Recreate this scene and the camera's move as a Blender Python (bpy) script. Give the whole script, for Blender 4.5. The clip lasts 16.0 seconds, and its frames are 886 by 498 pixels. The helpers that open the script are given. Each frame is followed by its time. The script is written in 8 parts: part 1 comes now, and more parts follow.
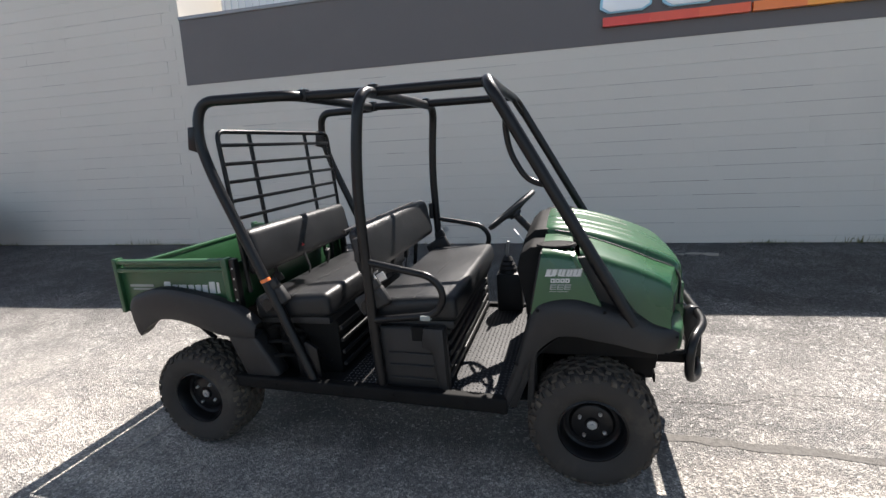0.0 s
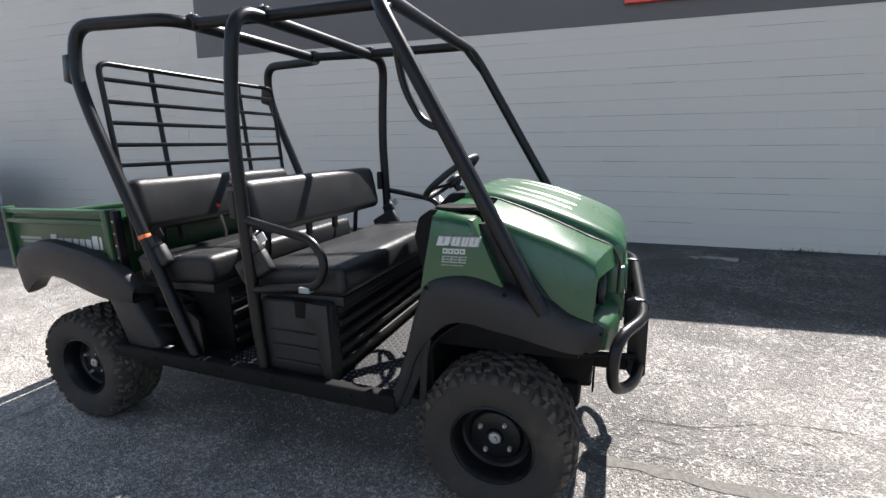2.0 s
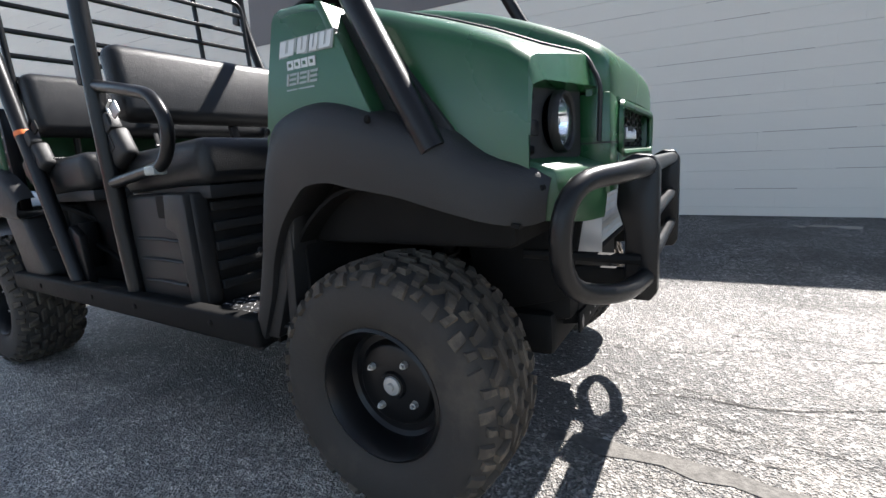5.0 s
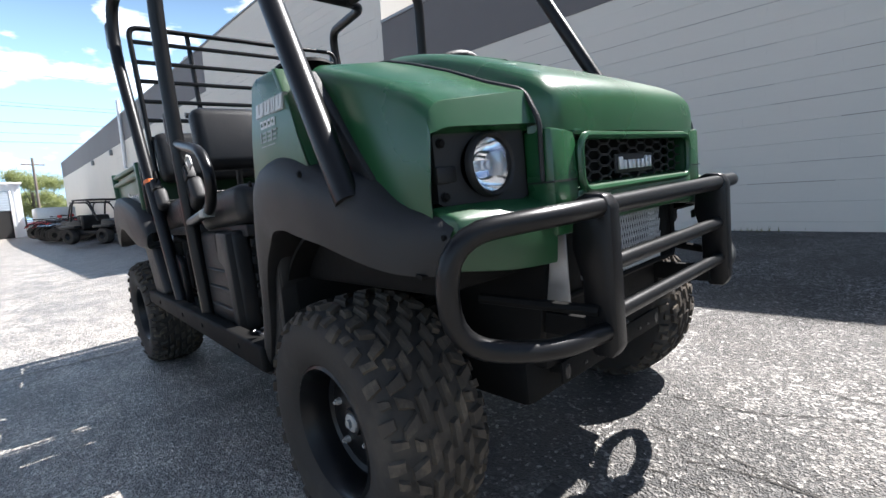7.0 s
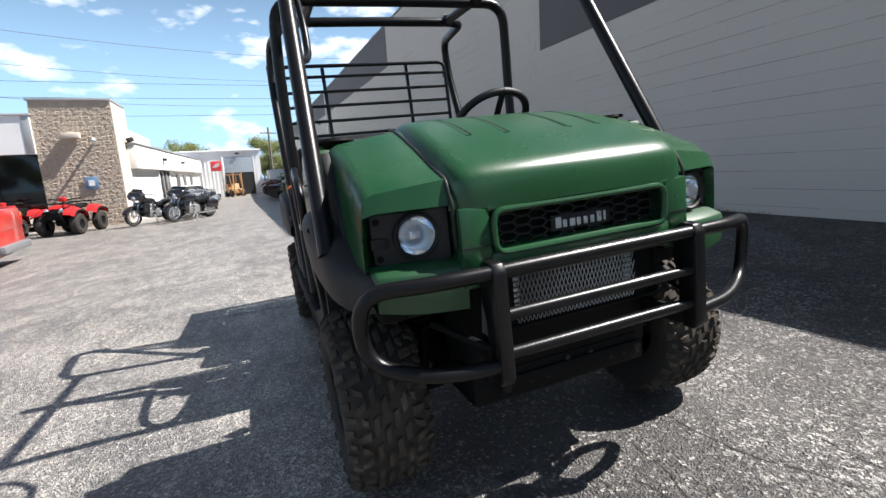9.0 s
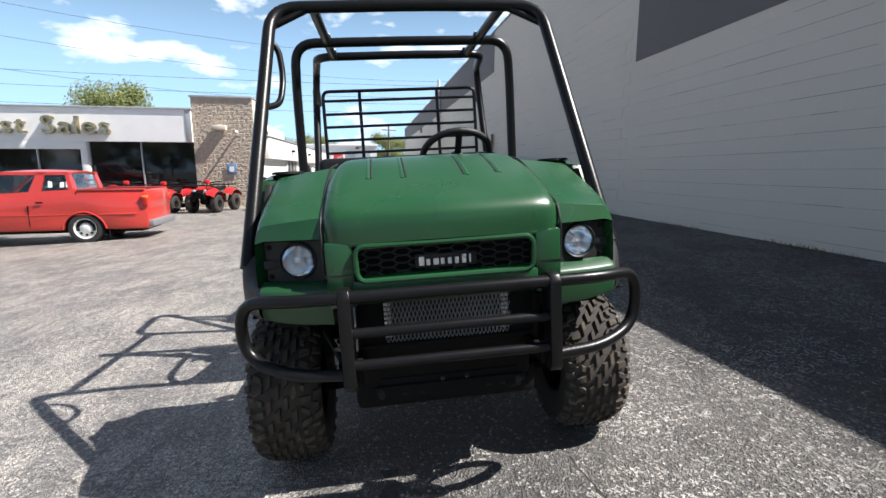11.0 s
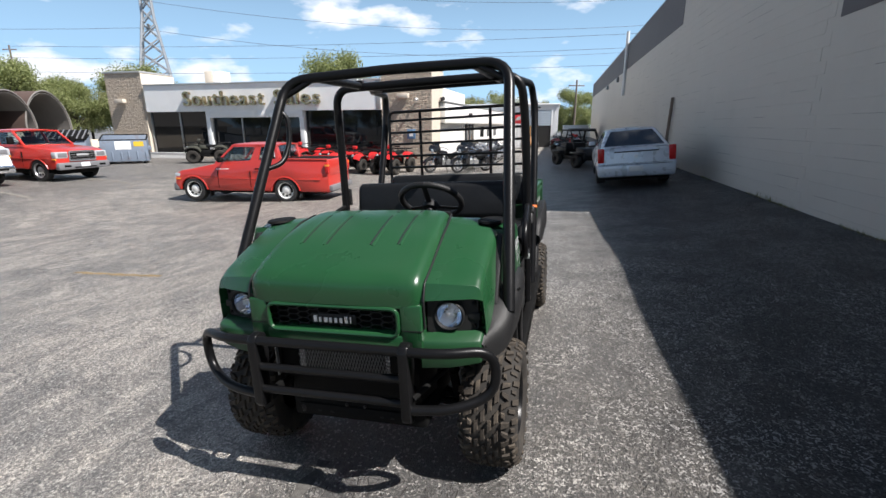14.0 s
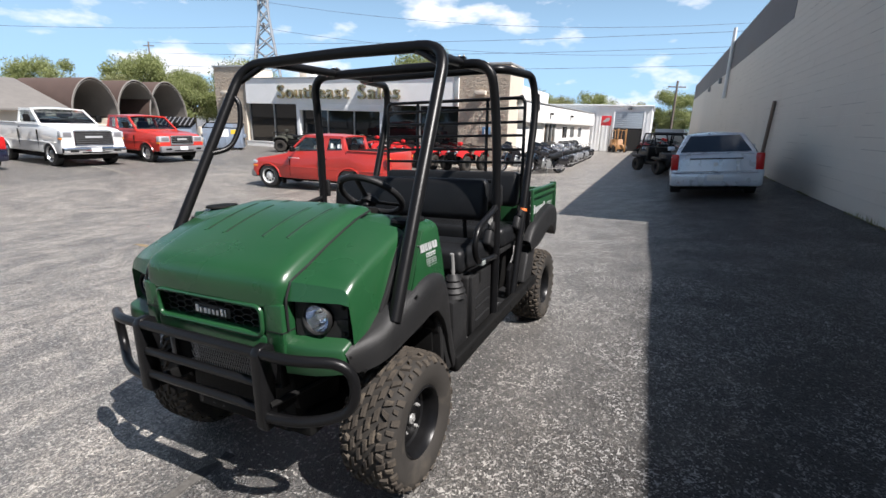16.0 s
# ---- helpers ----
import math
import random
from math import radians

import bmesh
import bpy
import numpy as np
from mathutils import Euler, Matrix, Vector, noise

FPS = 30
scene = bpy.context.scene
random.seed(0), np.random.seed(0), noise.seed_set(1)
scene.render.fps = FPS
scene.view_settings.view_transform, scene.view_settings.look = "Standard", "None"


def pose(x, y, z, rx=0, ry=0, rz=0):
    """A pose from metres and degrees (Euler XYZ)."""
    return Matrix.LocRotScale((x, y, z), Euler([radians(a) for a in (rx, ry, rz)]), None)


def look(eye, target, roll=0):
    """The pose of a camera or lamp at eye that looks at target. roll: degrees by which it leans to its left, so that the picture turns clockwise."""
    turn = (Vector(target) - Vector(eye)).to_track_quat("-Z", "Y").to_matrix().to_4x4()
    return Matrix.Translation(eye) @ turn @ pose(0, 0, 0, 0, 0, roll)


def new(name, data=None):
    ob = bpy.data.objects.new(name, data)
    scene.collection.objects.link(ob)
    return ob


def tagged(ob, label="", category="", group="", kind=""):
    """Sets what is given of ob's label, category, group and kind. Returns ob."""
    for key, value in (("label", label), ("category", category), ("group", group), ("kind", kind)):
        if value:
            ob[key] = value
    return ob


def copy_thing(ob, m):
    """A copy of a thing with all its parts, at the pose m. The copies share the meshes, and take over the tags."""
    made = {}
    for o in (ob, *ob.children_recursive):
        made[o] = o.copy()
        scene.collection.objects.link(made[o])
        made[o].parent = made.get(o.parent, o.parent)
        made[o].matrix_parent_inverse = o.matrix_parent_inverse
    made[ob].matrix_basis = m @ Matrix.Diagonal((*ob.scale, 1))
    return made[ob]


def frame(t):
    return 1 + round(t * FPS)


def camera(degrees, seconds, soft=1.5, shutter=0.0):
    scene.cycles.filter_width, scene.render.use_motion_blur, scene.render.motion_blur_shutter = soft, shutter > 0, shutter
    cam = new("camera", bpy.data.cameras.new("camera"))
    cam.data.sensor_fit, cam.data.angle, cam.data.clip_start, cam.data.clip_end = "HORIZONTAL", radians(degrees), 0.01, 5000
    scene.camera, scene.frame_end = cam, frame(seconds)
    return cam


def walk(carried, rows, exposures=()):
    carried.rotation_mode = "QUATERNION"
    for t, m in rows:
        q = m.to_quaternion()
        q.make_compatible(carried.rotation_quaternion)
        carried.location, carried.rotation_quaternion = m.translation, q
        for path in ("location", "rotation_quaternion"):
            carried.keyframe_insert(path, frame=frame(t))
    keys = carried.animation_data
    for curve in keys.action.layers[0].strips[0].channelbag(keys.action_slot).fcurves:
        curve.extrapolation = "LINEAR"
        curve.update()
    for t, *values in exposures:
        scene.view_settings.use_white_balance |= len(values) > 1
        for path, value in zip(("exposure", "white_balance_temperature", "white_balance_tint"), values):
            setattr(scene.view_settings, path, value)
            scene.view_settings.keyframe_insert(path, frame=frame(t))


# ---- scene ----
# ---- camera ----
cam = camera(87.3, 16.0)
PATH = [
    (0, (0.890, -2.776, 1.472), (0.420, -0.862, 1.130), -2.45),
    (0.5, (1.037, -2.681, 1.453), (0.478, -0.787, 1.134), -2.22),
    (1, (1.179, -2.560, 1.454), (0.549, -0.691, 1.121), -1.50),
    (1.5, (1.272, -2.420, 1.368), (0.643, -0.553, 1.022), -0.80),
    (2, (1.357, -2.253, 1.257), (0.743, -0.382, 0.908), 0.39),
    (2.5, (1.404, -2.094, 1.095), (0.737, -0.246, 0.718), 0.41),
    (3, (1.440, -1.969, 0.950), (0.735, -0.138, 0.561), 0.22),
    (3.5, (1.470, -1.816, 0.828), (0.737, 0.009, 0.466), -0.38),
    (4, (1.514, -1.690, 0.767), (0.728, 0.116, 0.419), -0.36),
    (6.5, (1.867, -1.322, 0.730), (0.579, 0.193, 0.519), -3.17),
    (7, (1.964, -1.256, 0.785), (0.534, 0.126, 0.564), -3.25),
    (7.5, (2.100, -1.235, 0.836), (0.552, 0.002, 0.569), -3.74),
    (8, (2.227, -1.169, 0.888), (0.553, -0.117, 0.582), -3.53),
    (8.5, (2.348, -1.051, 0.963), (0.590, -0.156, 0.635), -3.53),
    (9, (2.515, -0.961, 1.012), (0.695, -0.208, 0.663), -3.43),
    (11.5, (2.931, -0.168, 1.208), (0.977, 0.055, 0.845), 0.30),
    (12, (2.927, -0.011, 1.324), (0.975, 0.110, 0.907), 0.09),
    (12.5, (2.998, 0.120, 1.432), (1.053, 0.092, 0.968), 0.16),
    (13, (3.063, 0.299, 1.533), (1.142, 0.107, 1.013), -0.07),
    (13.5, (3.097, 0.503, 1.592), (1.196, 0.188, 1.056), -0.10),
    (14, (3.060, 0.737, 1.599), (1.180, 0.286, 1.087), -0.14),
    (14.5, (3.007, 0.908, 1.594), (1.155, 0.352, 1.083), -0.18),
    (15, (2.894, 1.040, 1.571), (1.051, 0.445, 1.071), 0.81),
    (15.5, (2.758, 1.196, 1.554), (0.945, 0.538, 1.026), 1.19),
    (16, (2.638, 1.380, 1.571), (0.870, 0.605, 1.048), 1.75),
]
walk(cam, [(t, look(eye, target, roll)) for t, eye, target, roll in PATH],
     exposures=((0.0, 1.80, 6450, 13), (1.2, 1.84, 6350, 13), (2.0, 1.92, 6250, 13), (3.5, 2.10, 6250, 12), (4.1, 2.22, 6250, 12), (6.5, 2.06, 6050, 12), (8.0, 1.48, 6150, 12), (9.0, 1.26, 6180, 12), (11.5, 1.26, 6200, 12), (12.5, 1.14, 6200, 12), (13.1, 1.16, 6150, 12), (14.2, 0.84, 6180, 12), (14.8, 0.88, 6180, 12), (15.5, 1.00, 6200, 12), (16.0, 0.92, 6200, 13)))

# ---- world, sun ----
SUN_TO = Vector((0.20, 0.745, 1.0)).normalized()
world = bpy.data.worlds.new("sky")
scene.world = world
world.use_nodes = True
wn, wl = world.node_tree.nodes, world.node_tree.links
wn.clear()
sky = wn.new("ShaderNodeTexSky")
sky.sky_type = "NISHITA"
sky.sun_disc = False
sky.sun_elevation = math.asin(SUN_TO.z)
sky.sun_rotation = math.atan2(SUN_TO.x, SUN_TO.y)
sky.air_density, sky.dust_density, sky.ozone_density = 1.0, 0.15, 3.0
co = wn.new("ShaderNodeTexCoord")
mp = wn.new("ShaderNodeMapping")
mp.inputs["Scale"].default_value = (1.7, 1.7, 4.2)
mp.inputs["Location"].default_value = (0.35, 0.1, 0.2)
cl = wn.new("ShaderNodeTexNoise")
cl.inputs["Scale"].default_value, cl.inputs["Detail"].default_value = 4.3, 7.0
cl.inputs["Roughness"].default_value = 0.52
cr = wn.new("ShaderNodeValToRGB")
cr.color_ramp.elements[0].position, cr.color_ramp.elements[1].position = 0.545, 0.665
mixc = wn.new("ShaderNodeMix")
mixc.data_type = "RGBA"
mixc.inputs[7].default_value = (20.5, 21.0, 21.7, 1)
bg = wn.new("ShaderNodeBackground")
bg.inputs["Strength"].default_value = 0.0295
wo = wn.new("ShaderNodeOutputWorld")
wl.new(co.outputs["Generated"], mp.inputs["Vector"])
wl.new(mp.outputs["Vector"], cl.inputs["Vector"])
wl.new(cl.outputs["Fac"], cr.inputs["Fac"])
wl.new(cr.outputs["Color"], mixc.inputs[0])
sep = wn.new("ShaderNodeSeparateXYZ")
wl.new(co.outputs["Generated"], sep.inputs["Vector"])
hz = wn.new("ShaderNodeMapRange")
hz.interpolation_type = "SMOOTHSTEP"
hz.inputs["From Min"].default_value, hz.inputs["From Max"].default_value = 0.0, 0.52
hz.inputs["To Min"].default_value, hz.inputs["To Max"].default_value = 0.9, 0.0
wl.new(sep.outputs["Z"], hz.inputs["Value"])
haze = wn.new("ShaderNodeMix")
haze.data_type = "RGBA"
haze.inputs[7].default_value = (10.0, 15.8, 21.4, 1)
wl.new(hz.outputs["Result"], haze.inputs[0])
wl.new(sky.outputs["Color"], haze.inputs[6])
wl.new(haze.outputs[2], mixc.inputs[6])
wl.new(mixc.outputs[2], bg.inputs["Color"])
wl.new(bg.outputs["Background"], wo.inputs["Surface"])
sun = new("sun", bpy.data.lights.new("sun", "SUN"))
sun.data.energy, sun.data.angle, sun.data.color = 5.0, radians(0.55), (1.0, 0.94, 0.855)
sun.matrix_world = look((0, 0, 0), tuple(-SUN_TO)) @ Matrix.Identity(4)
sun.location = (8, 30, 40)

# ---- materials ----


def mat(name, colour, rough=0.5, metal=0.0, var=0.12, scale=6.0, bump=0.0, bscale=60.0, coat=0.0, dirt=None, rvar=0.1, spec=0.5):
    m = bpy.data.materials.new(name)
    m.use_nodes = True
    n, l = m.node_tree.nodes, m.node_tree.links
    b = n["Principled BSDF"]
    b.inputs["Metallic"].default_value = metal
    b.inputs["Coat Weight"].default_value = coat
    b.inputs["Coat Roughness"].default_value = 0.08
    b.inputs["Specular IOR Level"].default_value = spec
    tc = n.new("ShaderNodeTexCoord")
    a = n.new("ShaderNodeTexNoise")
    a.inputs["Scale"].default_value, a.inputs["Detail"].default_value = scale, 6
    l.new(tc.outputs["Object"], a.inputs["Vector"])
    mx = n.new("ShaderNodeMix")
    mx.data_type = "RGBA"
    c = Vector(colour)
    lo = c * (1 - var)
    hi = c * (1 + var) + Vector((1, 1, 1)) * 0.01 * var
    mx.inputs[6].default_value, mx.inputs[7].default_value = (*lo, 1), (*hi, 1)
    l.new(a.outputs["Fac"], mx.inputs[0])
    col = mx.outputs[2]
    if dirt:
        d = n.new("ShaderNodeTexNoise")
        d.inputs["Scale"].default_value, d.inputs["Detail"].default_value = dirt[1], 8
        d.inputs["Roughness"].default_value = 0.65
        l.new(tc.outputs["Object"], d.inputs["Vector"])
        r = n.new("ShaderNodeMapRange")
        r.inputs["From Min"].default_value, r.inputs["From Max"].default_value = 0.52, 0.72
        r.inputs["To Max"].default_value = dirt[2]
        l.new(d.outputs["Fac"], r.inputs["Value"])
        m2 = n.new("ShaderNodeMix")
        m2.data_type = "RGBA"
        m2.inputs[7].default_value = (*dirt[0], 1)
        l.new(r.outputs["Result"], m2.inputs[0])
        l.new(col, m2.inputs[6])
        col = m2.outputs[2]
    l.new(col, b.inputs["Base Color"])
    rr = n.new("ShaderNodeMapRange")
    rr.inputs["To Min"].default_value, rr.inputs["To Max"].default_value = max(0.02, rough - rvar), min(1, rough + rvar)
    l.new(a.outputs["Fac"], rr.inputs["Value"])
    l.new(rr.outputs["Result"], b.inputs["Roughness"])
    if bump:
        f = n.new("ShaderNodeTexNoise")
        f.inputs["Scale"].default_value, f.inputs["Detail"].default_value = bscale, 4
        l.new(tc.outputs["Object"], f.inputs["Vector"])
        bp = n.new("ShaderNodeBump")
        bp.inputs["Strength"].default_value, bp.inputs["Distance"].default_value = bump, 0.004
        l.new(f.outputs["Fac"], bp.inputs["Height"])
        l.new(bp.outputs["Normal"], b.inputs["Normal"])
    return m


def nodes_of(m):
    return m.node_tree.nodes, m.node_tree.links, m.node_tree.nodes["Principled BSDF"]


green = mat("green_body_plastic", (0.0115, 0.058, 0.020), 0.28, var=0.14, scale=3, bump=0.04, bscale=240, dirt=((0.026, 0.062, 0.026), 5, 0.22), rvar=0.07)
bed_green = mat("green_painted_steel", (0.0115, 0.054, 0.019), 0.40, var=0.12, scale=4, bump=0.05, bscale=200)
black_plastic = mat("black_textured_plastic", (0.012, 0.012, 0.0125), 0.52, var=0.2, scale=5, bump=0.25, bscale=420, dirt=((0.022, 0.021, 0.020), 4, 0.35), spec=0.32)
black_steel = mat("black_powder_coat", (0.005, 0.005, 0.0055), 0.32, var=0.15, scale=9, bump=0.08, bscale=350, rvar=0.06, spec=0.24)
vinyl = mat("black_vinyl", (0.008, 0.0085, 0.0095), 0.40, var=0.2, scale=5, bump=0.35, bscale=260, dirt=((0.022, 0.023, 0.024), 6, 0.25), spec=0.28)
rubber = mat("tyre_rubber", (0.030, 0.027, 0.024), 0.78, var=0.25, scale=8, bump=0.2, bscale=90, dirt=((0.085, 0.073, 0.058), 6, 0.55), spec=0.25)
tread_rubber = mat("dusty_tread_rubber", (0.052, 0.044, 0.036), 0.88, var=0.35, scale=11, bump=0.3, bscale=90, dirt=((0.165, 0.135, 0.10), 9, 0.7), spec=0.2)
dark_frame = mat("dark_chassis", (0.006, 0.006, 0.006), 0.65, var=0.3, scale=8, bump=0.2, bscale=60, dirt=((0.014, 0.0125, 0.011), 6, 0.3), spec=0.08)
zinc = mat("zinc_bolt", (0.40, 0.40, 0.39), 0.38, 0.5, var=0.1, scale=30)
chrome = mat("chrome", (0.85, 0.86, 0.88), 0.08, 1.0, var=0.03)
decal_white = mat("white_decal", (0.40, 0.41, 0.41), 0.4, var=0.05)
decal_grey = mat("grey_decal", (0.21, 0.23, 0.22), 0.45, var=0.05)
badge_silver = mat("silver_badge", (0.7, 0.7, 0.72), 0.3, 0.6, var=0.05)
red_plastic = mat("red_plastic", (0.55, 0.025, 0.02), 0.4, var=0.1)
yellow_tag = mat("yellow_tag", (0.6, 0.42, 0.03), 0.5, var=0.1)
orange_tag = mat("orange_tag", (0.65, 0.15, 0.03), 0.5, var=0.1)
paper = mat("white_paper_tag", (0.75, 0.75, 0.74), 0.6, var=0.05)
plate_stud = mat("worn_tread_studs", (0.20, 0.20, 0.20), 0.34, 0.7, var=0.4, scale=14)
plate_metal = mat("tread_plate", (0.010, 0.010, 0.0105), 0.62, 0.0, var=0.25, scale=8, dirt=((0.012, 0.011, 0.010), 9, 0.5), spec=0.25)
diamond_metal = mat("worn_diamond_metal", (0.30, 0.30, 0.30), 0.38, 0.85, var=0.25, scale=8)
alum = mat("radiator_fins", (0.34, 0.35, 0.36), 0.45, 0.8, var=0.15, scale=20)


def glass(name, tint=(1, 1, 1), rough=0.0, ior=1.45):
    m = bpy.data.materials.new(name)
    m.use_nodes = True
    b = m.node_tree.nodes["Principled BSDF"]
    b.inputs["Base Color"].default_value = (*tint, 1)
    b.inputs["Transmission Weight"].default_value = 1
    b.inputs["Roughness"].default_value, b.inputs["IOR"].default_value = rough, ior
    return m


lens = glass("lamp_lens", (0.96, 0.98, 1.0), 0.02, 1.2)

# ---- mesh helpers ----


def finish(name, bm, material, smooth=True):
    bmesh.ops.recalc_face_normals(bm, faces=bm.faces)
    me = bpy.data.meshes.new(name)
    bm.to_mesh(me)
    bm.free()
    if smooth:
        for p in me.polygons:
            p.use_smooth = True
        me.set_sharp_from_angle(angle=radians(38))
    if material:
        me.materials.append(material)
    return me


def part(name, bm, material, parent, label="", smooth=True):
    ob = new(name, finish(name, bm, material, smooth))
    ob.parent = parent
    if label:
        ob["label"] = label
    return ob


def thing(name, bm, material, label, category, group="", kind="", m=None, smooth=True):
    ob = new(name, finish(name, bm, material, smooth))
    if m is not None:
        ob.matrix_world = m
    return tagged(ob, label, category, group, kind)


def base(name, label, category, group="", m=None, kind=""):
    ob = new(name)
    ob.empty_display_size = 0.2
    if m is not None:
        ob.matrix_world = m
    return tagged(ob, label, category, group, kind)


def box(x0, x1, y0, y1, z0, z1, bevel=0.0, seg=2, bm=None, rot=None):
    own = bmesh.new()
    v = [own.verts.new(p) for p in ((x0, y0, z0), (x1, y0, z0), (x1, y1, z0), (x0, y1, z0), (x0, y0, z1), (x1, y0, z1), (x1, y1, z1), (x0, y1, z1))]
    for f in ((0, 3, 2, 1), (4, 5, 6, 7), (0, 1, 5, 4), (1, 2, 6, 5), (2, 3, 7, 6), (3, 0, 4, 7)):
        own.faces.new([v[i] for i in f])
    if bevel:
        bmesh.ops.bevel(own, geom=own.edges[:], offset=bevel, segments=seg, profile=0.5, affect="EDGES")
    if rot is not None:
        bmesh.ops.transform(own, matrix=rot, verts=own.verts)
    return add(bm, own)


def add(bm, own):
    if bm is None:
        return own
    me = bpy.data.meshes.new("tmp")
    own.to_mesh(me)
    own.free()
    bm.from_mesh(me)
    bpy.data.meshes.remove(me)
    return bm


def rounded(points, bend, steps=6):
    """A polyline whose corners are rounded."""
    p = [Vector(q) for q in points]
    out = [p[0]]
    for a, b, c in zip(p, p[1:], p[2:]):
        r = min(bend, 0.48 * (b - a).length, 0.48 * (c - b).length)
        s, e = b + (a - b).normalized() * r, b + (c - b).normalized() * r
        for k in range(steps + 1):
            t = k / steps
            out.append((1 - t) ** 2 * s + 2 * t * (1 - t) * b + t * t * e)
    return out + [p[-1]]


def tube(points, r, bend=0.08, seg=12, bm=None, caps=True, flat=1.0):
    own = bmesh.new()
    pts = rounded(points, bend) if bend else [Vector(q) for q in points]
    d = (pts[1] - pts[0]).normalized()
    up = Vector((0, 0, 1)) if abs(d.z) < 0.9 else Vector((1, 0, 0))
    side = d.cross(up).normalized()
    rings = []
    for k, q in enumerate(pts):
        d = (pts[min(k + 1, len(pts) - 1)] - pts[max(k - 1, 0)]).normalized()
        side = (side - d * side.dot(d)).normalized()
        o = d.cross(side)
        rings.append([own.verts.new(q + r * (math.cos(a) * side + flat * math.sin(a) * o)) for a in (2 * math.pi * j / seg for j in range(seg))])
    for a, b in zip(rings, rings[1:]):
        for j in range(seg):
            own.faces.new((a[j], a[(j + 1) % seg], b[(j + 1) % seg], b[j]))
    if caps:
        own.faces.new(rings[0][::-1])
        own.faces.new(rings[-1])
    return add(bm, own)


def loft(sections, closed=False, caps=False, bm=None, thick=0.0):
    own = bmesh.new()
    rows = [[own.verts.new(p) for p in s] for s in sections]
    n = len(rows[0])
    for a, b in zip(rows, rows[1:]):
        for j in range(n if closed else n - 1):
            own.faces.new((a[j], a[(j + 1) % n], b[(j + 1) % n], b[j]))
    if caps:
        own.faces.new(rows[0][::-1])
        own.faces.new(rows[-1])
    bmesh.ops.recalc_face_normals(own, faces=own.faces)
    if thick:
        bmesh.ops.solidify(own, geom=own.faces[:], thickness=thick)
    return add(bm, own)


def smooth_loft(sections, n=4, **kw):
    """Sections blended by Catmull-Rom along the loft."""
    s = [[Vector(p) for p in sec] for sec in sections]
    out = []
    for i in range(len(s) - 1):
        a, b, c, d = s[max(i - 1, 0)], s[i], s[i + 1], s[min(i + 2, len(s) - 1)]
        for k in range(n):
            t = k / n
            out.append([0.5 * (2 * q + (r - p) * t + (2 * p - 5 * q + 4 * r - w) * t * t + (3 * q - p - 3 * r + w) * t**3) for p, q, r, w in zip(a, b, c, d)])
    return loft(out + [s[-1]], **kw)


def spline(points, n=4):
    p = [Vector(q) for q in points]
    out = []
    for i in range(len(p) - 1):
        a, b, c, d = p[max(i - 1, 0)], p[i], p[i + 1], p[min(i + 2, len(p) - 1)]
        for k in range(n):
            t = k / n
            out.append(0.5 * (2 * b + (c - a) * t + (2 * a - 5 * b + 4 * c - d) * t * t + (3 * b - a - 3 * c + d) * t**3))
    return out + [p[-1]]


def lathe(profile, seg=40, bm=None, axis="Y"):
    """Turns (radius, offset) pairs about an axis through the origin."""
    own = bmesh.new()
    rings = []
    for r, h in profile:
        ring = []
        for j in range(seg):
            a = 2 * math.pi * j / seg
            q = (r * math.cos(a), h, r * math.sin(a)) if axis == "Y" else (r * math.cos(a), r * math.sin(a), h) if axis == "Z" else (h, r * math.cos(a), r * math.sin(a))
            ring.append(own.verts.new(q))
        rings.append(ring)
    for a, b in zip(rings, rings[1:]):
        for j in range(seg):
            own.faces.new((a[j], a[(j + 1) % seg], b[(j + 1) % seg], b[j]))
    return add(bm, own)


def prism(outline, y0, y1, bevel=0.0, bm=None, seg=2, plane="XZ"):
    """A solid of an outline in x and z between two values of y (or of another plane)."""
    own = bmesh.new()
    put = {"XZ": lambda a, b, h: (a, h, b), "YZ": lambda a, b, h: (h, a, b), "XY": lambda a, b, h: (a, b, h)}[plane]
    lo = [own.verts.new(put(a, b, y0)) for a, b in outline]
    hi = [own.verts.new(put(a, b, y1)) for a, b in outline]
    n = len(outline)
    own.faces.new(lo)
    own.faces.new(hi[::-1])
    for j in range(n):
        own.faces.new((lo[j], hi[j], hi[(j + 1) % n], lo[(j + 1) % n]))
    bmesh.ops.recalc_face_normals(own, faces=own.faces)
    if bevel:
        bmesh.ops.bevel(own, geom=own.edges[:], offset=bevel, segments=seg, profile=0.5, affect="EDGES")
    return add(bm, own)


def moved(bm, m):
    bmesh.ops.transform(bm, matrix=m, verts=bm.verts)
    return bm


def bolt(r=0.007, h=0.006, axis="Y"):
    return lathe([(0.0001, h), (r * 0.7, h), (r, h * 0.5), (r, 0), (r * 1.35, 0), (r * 1.35, -0.002)], 10, axis=axis)

# ---- ground ----


def gz(x, y):
    """Height of the paving: it falls from the long wall to a shallow dip and rises across the lot."""
    w = max(0.0, min(1.0, (y - 0.5) / 4.0))
    w = 1 - w * w * (3 - 2 * w)
    p = w * (0.01406 * max(-30.0, min(8.0, x)) + 0.033 * math.tanh(x / 4.0)) + 0.0520 * min(6.0, y) - 0.012
    p += 0.06 * math.exp(-((x + 2.6) / 1.1) ** 2 - (y / 3.0) ** 2) + 0.06 * math.exp(-((x + 1.0) / 1.5) ** 2 - ((y + 2.6) / 0.9) ** 2)
    u = max(0.0, min(1.0, (-9.0 - y) / 6.5))
    q = -0.62 + 0.40 * u * u * (3 - 2 * u)
    k = 0.09
    return max(p, q) + k * math.log1p(math.exp(-abs(p - q) / k)) * 0.6


